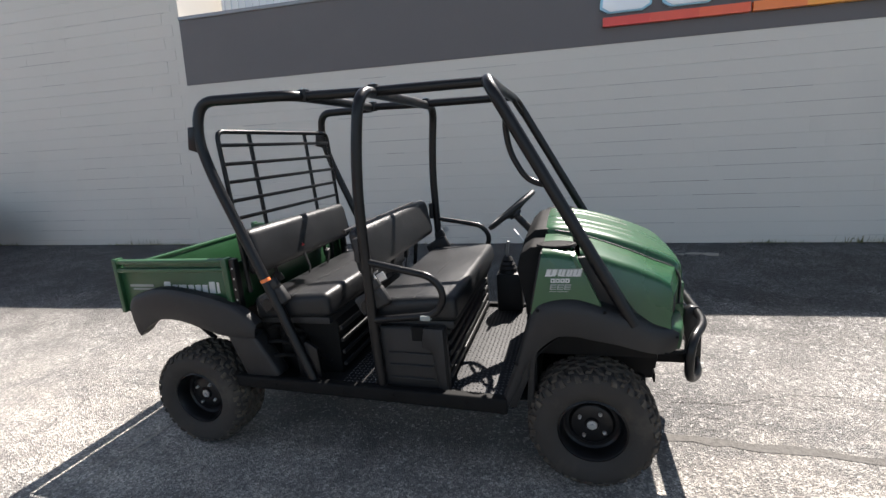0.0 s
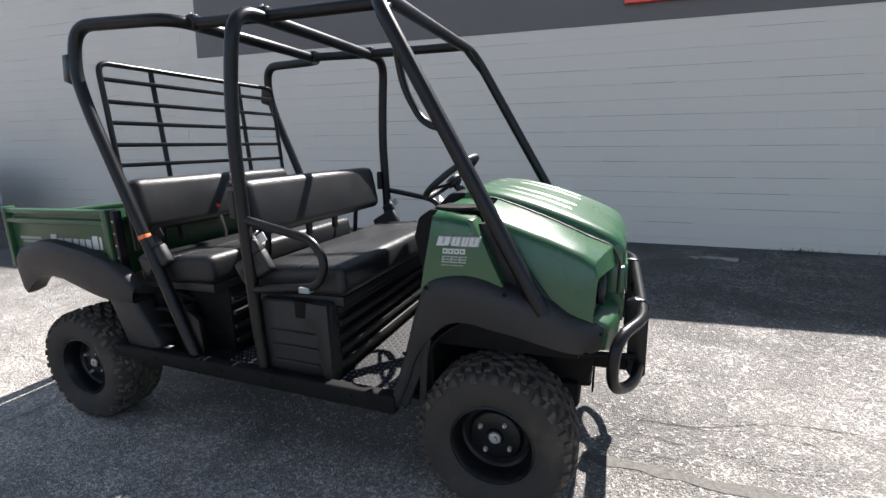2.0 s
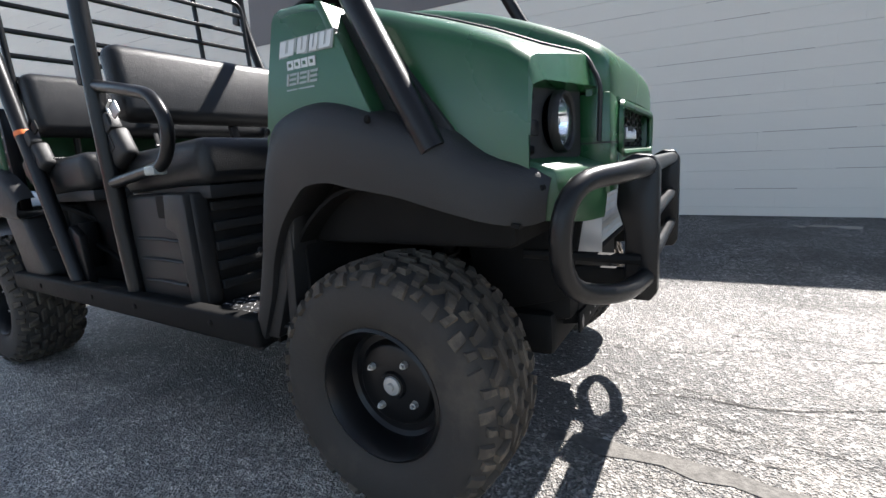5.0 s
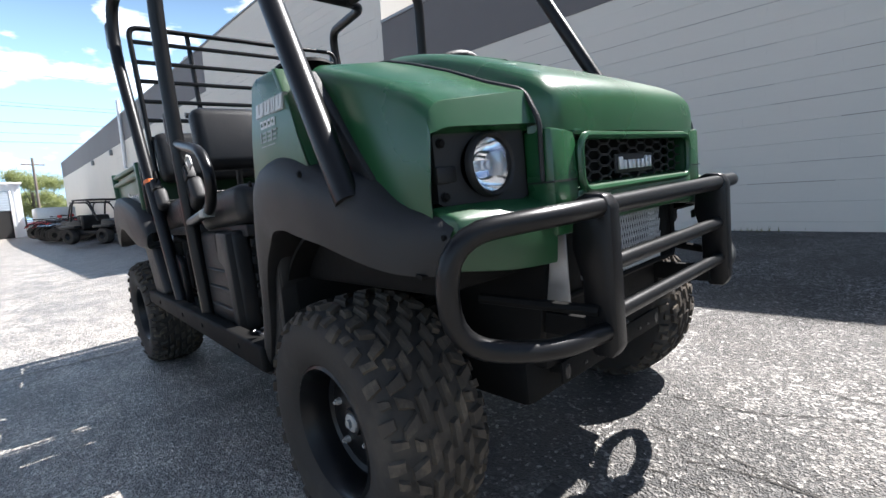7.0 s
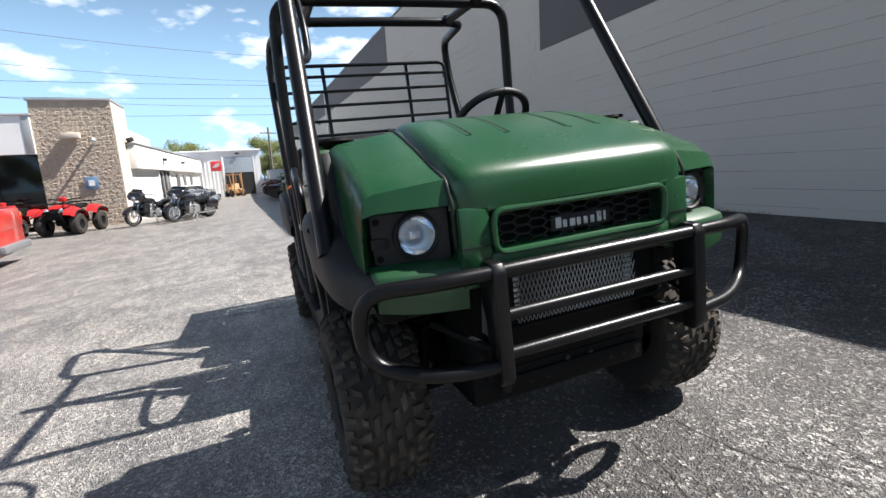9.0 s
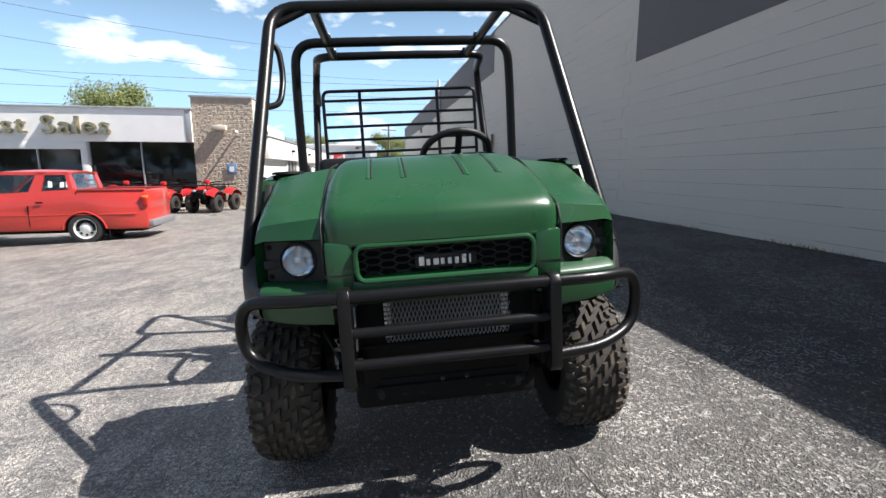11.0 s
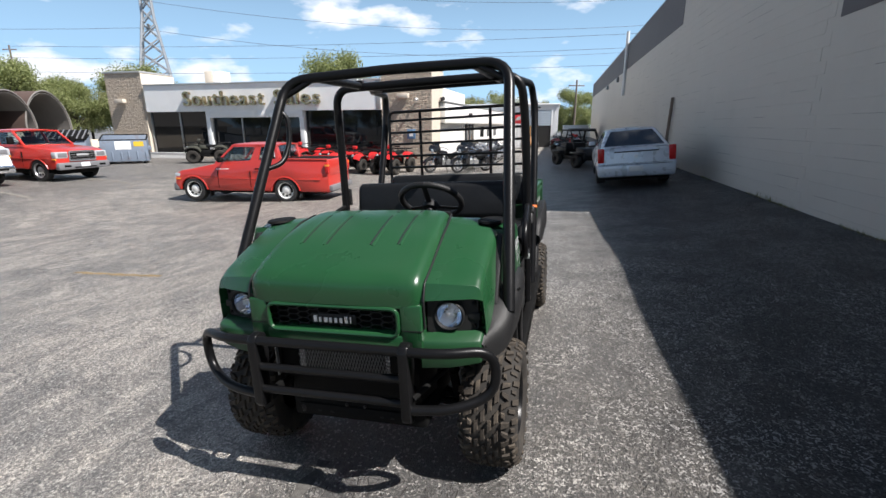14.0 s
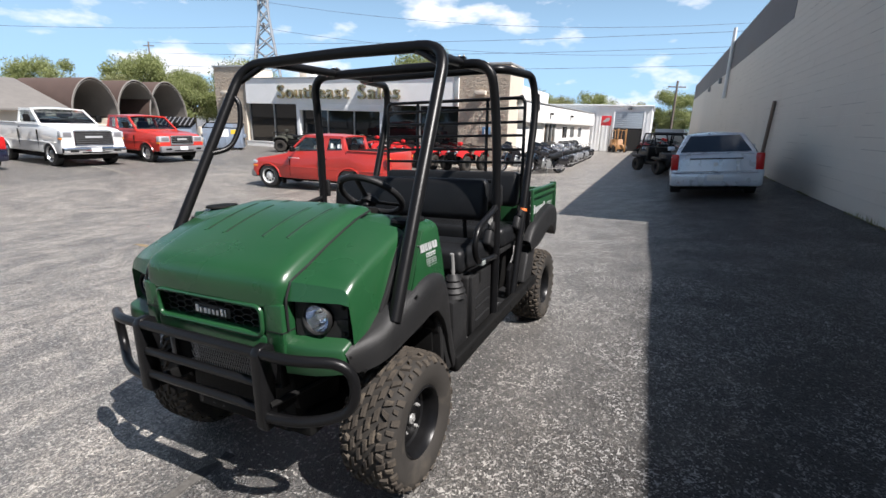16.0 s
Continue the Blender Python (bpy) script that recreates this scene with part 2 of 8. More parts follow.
def ground_material():
    m = bpy.data.materials.new("weathered_asphalt")
    m.use_nodes = True
    n, l, b = nodes_of(m)
    tc = n.new("ShaderNodeTexCoord")

    def noise_tex(scale, detail=6, rough=0.6):
        t = n.new("ShaderNodeTexNoise")
        t.inputs["Scale"].default_value, t.inputs["Detail"].default_value, t.inputs["Roughness"].default_value = scale, detail, rough
        l.new(tc.outputs["Object"], t.inputs["Vector"])
        return t

    def rng(src, a, c, lo=0.0, hi=1.0):
        r = n.new("ShaderNodeMapRange")
        r.inputs["From Min"].default_value, r.inputs["From Max"].default_value = a, c
        r.inputs["To Min"].default_value, r.inputs["To Max"].default_value = lo, hi
        l.new(src, r.inputs["Value"])
        return r.outputs["Result"]

    def mixed(f, a, c):
        x = n.new("ShaderNodeMix")
        x.data_type = "RGBA"
        l.new(f, x.inputs[0])
        for s, i in ((a, 6), (c, 7)):
            if isinstance(s, tuple):
                x.inputs[i].default_value = (*s, 1)
            else:
                l.new(s, x.inputs[i])
        return x.outputs[2]

    # stones in binder
    vor = n.new("ShaderNodeTexVoronoi")
    vor.inputs["Scale"].default_value = 95
    l.new(tc.outputs["Object"], vor.inputs["Vector"])
    vor2 = n.new("ShaderNodeTexVoronoi")
    vor2.inputs["Scale"].default_value = 170
    l.new(tc.outputs["Object"], vor2.inputs["Vector"])
    mid, fine = noise_tex(2.2, 8, 0.68), noise_tex(24, 5, 0.7)
    stone = n.new("ShaderNodeSeparateColor")
    l.new(vor.outputs["Color"], stone.inputs["Color"])
    stone2 = n.new("ShaderNodeSeparateColor")
    l.new(vor2.outputs["Color"], stone2.inputs["Color"])
    def times(a, f):
        x = n.new("ShaderNodeMix")
        x.data_type, x.blend_type = "RGBA", "MULTIPLY"
        x.inputs[0].default_value = 1.0
        l.new(a, x.inputs[6])
        l.new(f, x.inputs[7])
        return x.outputs[2]

    def product(a, c):
        x = n.new("ShaderNodeMath")
        x.operation = "MULTIPLY"
        l.new(a, x.inputs[0])
        l.new(c, x.inputs[1])
        return x.outputs[0]

    swirl = noise_tex(0.6, 7, 0.66)
    swirl.inputs["Distortion"].default_value = 1.6
    col = mixed(rng(mid.outputs["Fac"], 0.35, 0.68), (0.26, 0.234, 0.204), (0.485, 0.442, 0.385))
    col = mixed(rng(swirl.outputs["Fac"], 0.46, 0.58, 0, 0.72), col, (0.135, 0.128, 0.118))
    pale = noise_tex(1.5, 7, 0.66)
    pale.inputs["Distortion"].default_value = 1.2
    col = mixed(rng(pale.outputs["Fac"], 0.53, 0.64, 0, 0.55), col, (0.40, 0.363, 0.312))
    # streaks left by sweeping and tyres, along the lane
    mp = n.new("ShaderNodeMapping")
    mp.inputs["Rotation"].default_value = (0, 0, math.radians(9))
    mp.inputs["Scale"].default_value = (0.34, 1.0, 1.0)
    l.new(tc.outputs["Object"], mp.inputs["Vector"])
    streak = noise_tex(5.5, 6, 0.66)
    streak.inputs["Distortion"].default_value = 1.0
    l.new(mp.outputs["Vector"], streak.inputs["Vector"])
    col = mixed(rng(streak.outputs["Fac"], 0.50, 0.60, 0, 0.60), col, (0.12, 0.113, 0.104))
    col = mixed(rng(streak.outputs["Fac"], 0.47, 0.37, 0, 0.42), col, (0.515, 0.47, 0.41))
    # darker seal coat, worn through, on the lane; shade painted in nearer the wall
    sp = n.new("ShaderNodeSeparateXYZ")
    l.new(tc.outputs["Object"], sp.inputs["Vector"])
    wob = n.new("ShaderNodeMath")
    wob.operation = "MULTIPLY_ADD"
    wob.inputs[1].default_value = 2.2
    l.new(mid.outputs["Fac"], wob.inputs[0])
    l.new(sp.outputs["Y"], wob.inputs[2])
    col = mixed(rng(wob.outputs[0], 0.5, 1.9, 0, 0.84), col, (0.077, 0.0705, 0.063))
    # the wall's shade put into the colour, blue-black past its shadow edge
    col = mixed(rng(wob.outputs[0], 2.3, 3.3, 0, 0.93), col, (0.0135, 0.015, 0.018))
    # shade under the vehicle painted into the paving as a ragged dark ellipse
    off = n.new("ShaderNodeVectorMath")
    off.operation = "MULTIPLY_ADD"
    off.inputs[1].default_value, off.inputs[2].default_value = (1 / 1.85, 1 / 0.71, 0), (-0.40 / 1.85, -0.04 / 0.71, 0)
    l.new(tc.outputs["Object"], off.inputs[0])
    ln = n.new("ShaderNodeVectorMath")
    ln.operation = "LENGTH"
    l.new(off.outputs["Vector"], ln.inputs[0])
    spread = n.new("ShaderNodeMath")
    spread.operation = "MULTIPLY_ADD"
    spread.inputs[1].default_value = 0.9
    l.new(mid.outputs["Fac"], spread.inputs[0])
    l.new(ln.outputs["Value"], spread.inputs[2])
    vehicle_shade = rng(spread.outputs[0], 1.16, 1.55, 0.80, 0.0)
    col = mixed(vehicle_shade, col, (0.020, 0.019, 0.018))
    # newer, darker paving in the far bays
    col = mixed(rng(wob.outputs[0], -11.0, -13.0, 0, 0.62), col, (0.105, 0.10, 0.094))
    # single stones, light and dark
    col = times(col, rng(stone.outputs[0], 0.0, 1.0, 0.42, 1.28))
    col = times(col, rng(stone2.outputs[1], 0.0, 1.0, 0.45, 1.55))
    pit = noise_tex(64, 3, 0.66)
    pit.inputs["Distortion"].default_value = 0.6
    col = mixed(rng(pit.outputs["Fac"], 0.49, 0.56, 0, 0.70), col, (0.040, 0.038, 0.036))
    # pale stones that lie bare in worn patches
    worm = noise_tex(40, 2, 0.5)
    worm.inputs["Distortion"].default_value = 1.5
    worn = noise_tex(1.9, 6, 0.68)
    bare = product(rng(worm.outputs["Fac"], 0.575, 0.605, 0, 0.9), rng(worn.outputs["Fac"], 0.42, 0.56))
    bare = product(bare, rng(wob.outputs[0], 0.3, 1.5, 0.45, 1.0))
    bare = product(bare, rng(vehicle_shade, 0.0, 0.80, 1.0, 0.4))
    # stones dimmed and greyed in the same painted shade
    fleck = mixed(rng(wob.outputs[0], 2.0, 3.4), (0.52, 0.495, 0.45), (0.30, 0.30, 0.305))
    col = mixed(bare, col, fleck)
    chips = product(rng(stone.outputs[0], 0.86, 0.90, 0, 0.8), rng(fine.outputs["Fac"], 0.42, 0.6))
    col = mixed(chips, col, fleck)
    # a web of fine cracks in patches
    web = n.new("ShaderNodeTexVoronoi")
    web.feature = "DISTANCE_TO_EDGE"
    web.inputs["Scale"].default_value = 5.5
    wmap = n.new("ShaderNodeVectorMath")
    wmap.operation = "MULTIPLY_ADD"
    wmap.inputs[1].default_value = (0.22, 0.22, 0)
    l.new(noise_tex(6.0, 4).outputs["Color"], wmap.inputs[0])
    l.new(tc.outputs["Object"], wmap.inputs[2])
    l.new(wmap.outputs["Vector"], web.inputs["Vector"])
    col = mixed(product(rng(web.outputs["Distance"], 0.004, 0.016, 0.6, 0.0), rng(pale.outputs["Fac"], 0.40, 0.56, 1.0, 0.0)), col, (0.05, 0.047, 0.043))
    # old cracks
    warp = noise_tex(1.4, 4)
    wv = n.new("ShaderNodeVectorMath")
    wv.operation = "MULTIPLY_ADD"
    wv.inputs[1].default_value = (0.55, 0.55, 0)
    l.new(warp.outputs["Color"], wv.inputs[0])
    l.new(tc.outputs["Object"], wv.inputs[2])
    ck = n.new("ShaderNodeTexVoronoi")
    ck.feature = "DISTANCE_TO_EDGE"
    ck.inputs["Scale"].default_value = 0.42
    l.new(wv.outputs["Vector"], ck.inputs["Vector"])
    crack = rng(ck.outputs["Distance"], 0.0, 0.0023, 1.0, 0.0)
    cm = n.new("ShaderNodeMath")
    cm.operation = "MULTIPLY"
    l.new(crack, cm.inputs[0])
    l.new(rng(fine.outputs["Fac"], 0.35, 0.55), cm.inputs[1])
    col = mixed(cm.outputs[0], col, (0.03, 0.028, 0.026))
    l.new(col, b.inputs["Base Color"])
    b.inputs["Roughness"].default_value = 0.47
    # sheen lowered there as well, to keep the painted shade dark
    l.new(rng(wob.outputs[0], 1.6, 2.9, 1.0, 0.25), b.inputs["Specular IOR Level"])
    h = n.new("ShaderNodeMath")
    h.operation = "ADD"
    l.new(vor.outputs["Distance"], h.inputs[0])
    hf = n.new("ShaderNodeMath")
    hf.operation = "MULTIPLY_ADD"
    hf.inputs[1].default_value = 1.2
    l.new(fine.outputs["Fac"], hf.inputs[0])
    l.new(vor2.outputs["Distance"], hf.inputs[2])
    l.new(hf.outputs[0], h.inputs[1])
    bp = n.new("ShaderNodeBump")
    bp.inputs["Strength"].default_value, bp.inputs["Distance"].default_value = 0.75, 0.012
    l.new(h.outputs[0], bp.inputs["Height"])
    l.new(bp.outputs["Normal"], b.inputs["Normal"])
    return m


def build_ground():
    def line(lo, hi):
        v, out = 0.0, [0.0]
        while v < hi:
            v += max(0.5, 0.09 * v)
            out.append(min(v, hi))
        v = 0.0
        while v > lo:
            v -= max(0.5, 0.09 * -v)
            out.insert(0, max(v, lo))
        return out

    xs, ys = line(-900, 700), line(-900, 600)
    verts = [(x, y, gz(x, y)) for y in ys for x in xs]
    w = len(xs)
    faces = [(j * w + i, j * w + i + 1, (j + 1) * w + i + 1, (j + 1) * w + i) for j in range(len(ys) - 1) for i in range(w - 1)]
    me = bpy.data.meshes.new("ground")
    me.from_pydata(verts, [], faces)
    for p in me.polygons:
        p.use_smooth = True
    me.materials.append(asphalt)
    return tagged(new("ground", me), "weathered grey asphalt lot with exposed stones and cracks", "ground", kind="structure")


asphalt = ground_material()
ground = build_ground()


def strip(name, pts, width, material, label, category, lift=0.004, ragged=0.0):
    """A thin strip that lies on the paving along a line."""
    own = bmesh.new()
    rnd = random.Random(name + label)
    rows = []
    p = [Vector((*q, 0)) for q in pts]
    fine = []
    for a, c in zip(p, p[1:]):
        k = max(2, int((c - a).length / 0.07))
        fine += [a.lerp(c, i / k) for i in range(k)]
    fine.append(p[-1])
    for i, q in enumerate(fine):
        d = (fine[min(i + 1, len(fine) - 1)] - fine[max(i - 1, 0)]).normalized()
        s = Vector((-d.y, d.x, 0))
        w1, w2 = (width / 2 * (1 + ragged * rnd.uniform(-1, 1)) for _ in range(2))
        rows.append([own.verts.new((v.x, v.y, gz(v.x, v.y) + lift)) for v in (q - s * w1, q + s * w2)])
    for a, c in zip(rows, rows[1:]):
        own.faces.new((a[0], c[0], c[1], a[1]))
    return thing(name, own, material, label, category, kind="structure")


# ---- the long block wall ----
WALL_Y = 4.68
LOW, HIGH = 4.22, 6.4
STEP_X, BAND_X, END_X, FAR_X = -5.55, -15.6, -59.5, 26.0


def wall_paint(name, colour, dark):
    m = mat(name, colour, 0.72, var=0.07, scale=0.5, bump=0.45, bscale=14, dirt=(dark, 0.8, 0.3), rvar=0.08)
    return m


grey_paint = wall_paint("light_grey_wall_paint", (0.525, 0.487, 0.430), (0.445, 0.41, 0.36))
band_paint = wall_paint("charcoal_wall_paint", (0.108, 0.097, 0.096), (0.135, 0.122, 0.117))
metal_white = mat("white_metal_siding", (0.7, 0.71, 0.71), 0.45, var=0.08, scale=2)

wall = thing("wall_north", box(STEP_X, FAR_X, WALL_Y + 0.006, WALL_Y + 0.3, -0.6, LOW), grey_paint, "long painted concrete block wall, light grey", "wall", kind="structure", smooth=False)
wall_tall = thing("wall_north_tall", box(END_X, STEP_X, WALL_Y + 0.006, WALL_Y + 0.3, -1.0, HIGH), grey_paint, "taller stretch of the light grey block wall", "wall", kind="structure", smooth=False)

# ---- the green utility vehicle ----
VM = pose(-0.002, -0.017, -0.007, 2.89, -1.27, -1.67)
veh = base("utility_vehicle", "dark green four-seat utility vehicle with black roll cage", "utility vehicle", m=VM)
S2 = (-1, 1)


def flip(points, s):
    return [(x, s * y, z) for x, y, z in points]


# hood, lofted from side to side: flat top, tight shoulders, rolled front
HOOD = [(0.885, 1.172), (0.93, 1.179), (1.05, 1.166), (1.18, 1.133), (1.28, 1.099), (1.37, 1.063), (1.448, 1.026), (1.482, 1.002), (1.502, 0.974), (1.5085, 0.938), (1.509, 0.893)]
SHOULDER = [(0.0, 0.0), (0.2, 0.0), (0.4, 0.0), (0.6, 0.0), (0.75, 0.0), (0.85, 0.0012), (0.905, 0.0045), (0.94, 0.011), (0.968, 0.022), (1.0, 0.044)]


def hood():
    path = spline([Vector((x, 0, z)) for x, z in HOOD], 3)
    tang = [(path[min(i + 1, len(path) - 1)] - path[max(i - 1, 0)]).normalized() for i in range(len(path))]
    secs = []
    for v, drop in [(-v, d) for v, d in SHOULDER[:0:-1]] + SHOULDER:
        row = []
        for p, t in zip(path, tang):
            half = 0.355 + 0.03 * min(1, max(0, (p.x - 0.9) / 0.35))
            k = drop + 0.006 * v * v
            bow = 0.008 * (1 - v * v) * min(1, max(0, (p.x - 1.40) / 0.1))
            row.append((p.x + t.z * k + bow, v * half, p.z - t.x * k))
        secs.append(row)
    return loft(secs)


hood_ob = part("hood", hood(), green, veh)


def hood_z(x, y):
    v = y / 0.38
    return float(np.interp(x, [h[0] for h in HOOD], [h[1] for h in HOOD])) - 0.006 * v * v - float(np.interp(abs(v), [q[0] for q in SHOULDER], [q[1] for q in SHOULDER]))


# raised ribs, each with a black tube painting the shade of its slot
for y, x0, x1 in ((-0.235, 1.0, 1.30), (-0.115, 1.02, 1.31), (0.115, 1.02, 1.31), (0.235, 1.0, 1.30), (-0.235, 0.90, 0.975), (0.235, 0.90, 0.975), (-0.115, 0.90, 0.975), (0.115, 0.90, 0.975)):
    pts = [(x, y, hood_z(x, y) - 0.004) for x in np.linspace(x0, x1, 9)]
    part("hood_rib", tube(pts, 0.010, 0, 10, flat=0.7), green, hood_ob)
    s = 1 if y > 0 else -1
    pts = [(x, y - s * 0.012, hood_z(x, y) - 0.0030) for x in np.linspace(x0 + 0.01, x1 - 0.005, 9)]
    part("groove_shade", tube(pts, 0.0058, 0, 8), black_plastic, hood_ob)
for s in S2:
    for k in range(3):
        x = 1.385 + 0.02 * k
        pts = [(x, s * (0.318 + d), hood_z(x, s * (0.318 + d)) - 0.0012) for d in (-0.018, 0, 0.018)]
        part("hood_tick", tube(pts, 0.0017, 0, 6), green, hood_ob)

# side panels with the cowl
for s in S2:
    def section(x, inner, flat, crease, low):
        """Points of one section from the groove over the crease down the side."""
        pts = [(x, inner[0] - 0.05, inner[1] - 0.006), (x, *inner), (x, *flat)]
        for k in range(1, 5):
            u = k / 4
            e = (crease[0] + 0.006, crease[1] - 0.028)
            pts.append((x, flat[0] * (1 - u) ** 2 + 2 * u * (1 - u) * crease[0] + u * u * e[0], flat[1] * (1 - u) ** 2 + 2 * u * (1 - u) * crease[1] + u * u * e[1]))
        pts += [(x, 0.5 * (pts[-1][1] + low[0]) + 0.004, 0.5 * (pts[-1][2] + low[1])), (x, *low)]
        return [(a, s * b, c) for a, b, c in pts]

    def sweep(y):
        """How far the lamp face is set forward towards the middle."""
        return 0.27 * min(0.194, max(0.0, 0.576 - abs(y))) - 0.020

    def panel(st, n, lip=None, slant=0.0, rake=0.0):
        rows = [section(*q) for q in st]
        if lip:
            rows[-1] = [(x + sweep(y), y, z) for x, y, z in rows[-1]]
        rows[-1] = [(x + slant * (1.03 - z), y, z) for x, y, z in rows[-1]]
        rows[0] = [(x + rake * (z - 0.89), y, z) for x, y, z in rows[0]]
        secs = stations(rows, n)
        if lip:
            secs.insert(-1, [tuple(a + (b - a) * 0.97 for a, b in zip(p, q)) for p, q in zip(rows[-2], rows[-1])])
        if lip:
            secs += lip(secs[-1])
        return loft(secs)

    def stations(secs, n):
        out = []
        for a, b in zip(secs, secs[1:]):
            for k in range(n):
                u = k / n
                out.append([tuple(p * (1 - u) + q * u for p, q in zip(c, d)) for c, d in zip(a, b)])
        return out + [secs[-1]]

    def front_lip(last):
        """The sloping brow over the lamp, the corner edge and their return into the recess."""
        fwd, back = [], []
        for k, (x, y, z) in enumerate(last):
            if k < 3:
                q = (1.449, y, 0.911 - 0.004 * (k == 0))
            elif k < 7:
                u = (k - 2) / 4
                q = (1.449 - 0.010 * u, s * (0.572 + 0.030 * u), 0.911 - 0.010 * u)
            else:
                q = (1.434 if k == 7 else 1.426, y, z)
            q = (q[0] + sweep(q[1]), q[1], q[2])
            fwd.append(q)
            back.append((q[0] - 0.05, q[1] - s * (0.030 if k > 4 else 0.0), q[2] - (0.012 if k < 6 else 0.0)))
        near = [tuple(a + (b - a) * 0.05 for a, b in zip(p, q)) for p, q in zip(last, fwd)]
        far = [tuple(a + (b - a) * 0.93 for a, b in zip(p, q)) for p, q in zip(last, fwd)]
        turn = [tuple(a + (b - a) * 0.08 for a, b in zip(p, q)) for p, q in zip(fwd, back)]
        return [near, far, fwd, turn, back]

    side = part("side_panel", panel([
        (1.04, (0.386, 1.140), (0.572, 1.114), (0.604, 1.104), (0.640, 0.83)),
        (1.14, (0.387, 1.106), (0.566, 1.080), (0.598, 1.070), (0.634, 0.81)),
        (1.26, (0.388, 1.060), (0.566, 1.036), (0.596, 1.026), (0.626, 0.78)),
        (1.37, (0.388, 1.010), (0.566, 0.988), (0.595, 0.979), (0.617, 0.73)),
        (1.430, (0.388, 0.976), (0.566, 0.959), (0.594, 0.950), (0.610, 0.71))], 3, front_lip), green, veh)
    gap_line = [(0.93, 0.366, 1.158), (1.04, 0.3815, 1.141), (1.14, 0.3830, 1.107), (1.26, 0.3850, 1.061), (1.37, 0.3850, 1.011), (1.459, 0.3855, 0.977), (1.489, 0.3855, 0.916), (1.485, 0.3845, 0.80)]
    # black tube stands in for the thin shadow in the green seam
    part("seam_shadow", tube(flip(gap_line, s), 0.0048, 0.02, 8), black_plastic, side)
    part("cowl_panel", panel([
        (0.835, (0.30, 1.140), (0.630, 1.128), (0.666, 1.120), (0.682, 0.84)),
        (0.94, (0.30, 1.142), (0.632, 1.126), (0.668, 1.116), (0.684, 0.84)),
        (1.055, (0.32, 1.128), (0.630, 1.108), (0.664, 1.098), (0.682, 0.84))], 3, None, 0.46, 0.20), green, veh)
    part("cowl_edge", prism([(1.000, 1.108), (1.020, 1.104), (1.140, 0.85), (1.120, 0.85)], s * 0.58, s * 0.676, 0.004), bed_green, veh)
    # dark channel in which the pillar runs
    part("pillar_channel", prism([(1.02, 1.085), (1.075, 1.09), (1.27, 0.84), (1.27, 0.78), (1.12, 0.78)], s * 0.606, s * 0.632, 0.004), black_plastic, veh)
    # cup holder in the cowl top
    cup = part("cup_holder", moved(lathe([(0.0005, -0.03), (0.046, -0.03), (0.048, 0.0), (0.052, 0.004), (0.062, 0.003), (0.066, -0.006)], 28, axis="Z"), Matrix.Translation((0.94, s * 0.565, 1.134)) @ Matrix.Diagonal((1.35, 1.0, 1, 1))), dark_frame, veh)
    part("cup_liner", moved(lathe([(0.0005, 0.0), (0.05, 0.0)], 24, axis="Z"), Matrix.Translation((0.94, s * 0.565, 1.1375)) @ Matrix.Diagonal((1.3, 0.95, 1, 1))), dark_frame, cup)
    # chin under the lamp
    chin = [[(1.30, s * 0.603, 0.745), (1.30, s * 0.604, 0.70), (1.30, s * 0.602, 0.662)],
            [(1.436, s * 0.599, 0.748), (1.440, s * 0.600, 0.71), (1.434, s * 0.597, 0.662)],
            [(1.462, s * 0.572, 0.750), (1.466, s * 0.573, 0.71), (1.460, s * 0.570, 0.658)],
            [(1.484, s * 0.48, 0.750), (1.489, s * 0.48, 0.715), (1.482, s * 0.48, 0.645)],
            [(1.496, s * 0.368, 0.750), (1.501, s * 0.368, 0.718), (1.494, s * 0.368, 0.638)]]
    secs = [[Vector(c[0]) + Vector((-0.060, 0, 0.024)), Vector(c[0]) + Vector((-0.006, 0, 0.005)), Vector(c[0]) + Vector((0.0, 0, -0.003)), c[1], Vector(c[2]) + Vector((0.0, 0, 0.006)), Vector(c[2]) + Vector((-0.002, 0, 0.0)), Vector(c[2]) + Vector((-0.010, 0, -0.001)), Vector(c[2]) + Vector((-0.012, 0, 0.02))] for c in chin]
    part("chin_panel", smooth_loft(secs, 3), bed_green, veh)
    # headlamp
    y0, y1, z0, z1, cy, cz = 0.386, 0.578, 0.770, 0.908, 0.470, 0.842
    ang = [2 * math.pi * k / 48 for k in range(48)]

    def edge_of(a):
        c, d = math.cos(a), math.sin(a)
        k = min(((y1 if c > 0 else y0) - cy) / c if abs(c) > 1e-6 else 9, ((z1 if d > 0 else z0) - cz) / d if abs(d) > 1e-6 else 9)
        return cy + k * c, cz + k * d

    outer = [edge_of(a) for a in ang]
    rows = [[(1.34, s * y, z) for y, z in outer], [(1.416 + sweep(y), s * y, z) for y, z in outer],
            [(1.416 + sweep(cy + 0.058 * math.cos(a)), s * (cy + 0.058 * math.cos(a)), cz + 0.058 * math.sin(a)) for a in ang], [(1.355, s * (cy + 0.056 * math.cos(a)), cz + 0.056 * math.sin(a)) for a in ang]]
    bx = part("headlamp_housing", loft(rows, closed=True), black_plastic, veh, "black headlamp surround")
    part("lamp_rail", box(1.393, 1.407, min(s * 0.535, s * 0.585), max(s * 0.535, s * 0.586), 0.815, 0.845, 0.004), black_plastic, bx)
    for dy, dz in ((0.563, 0.886), (0.563, 0.790)):
        part("screw", moved(bolt(0.008, 0.006, "X"), Matrix.Translation((1.416 + sweep(dy), s * dy, dz))), dark_frame, bx)
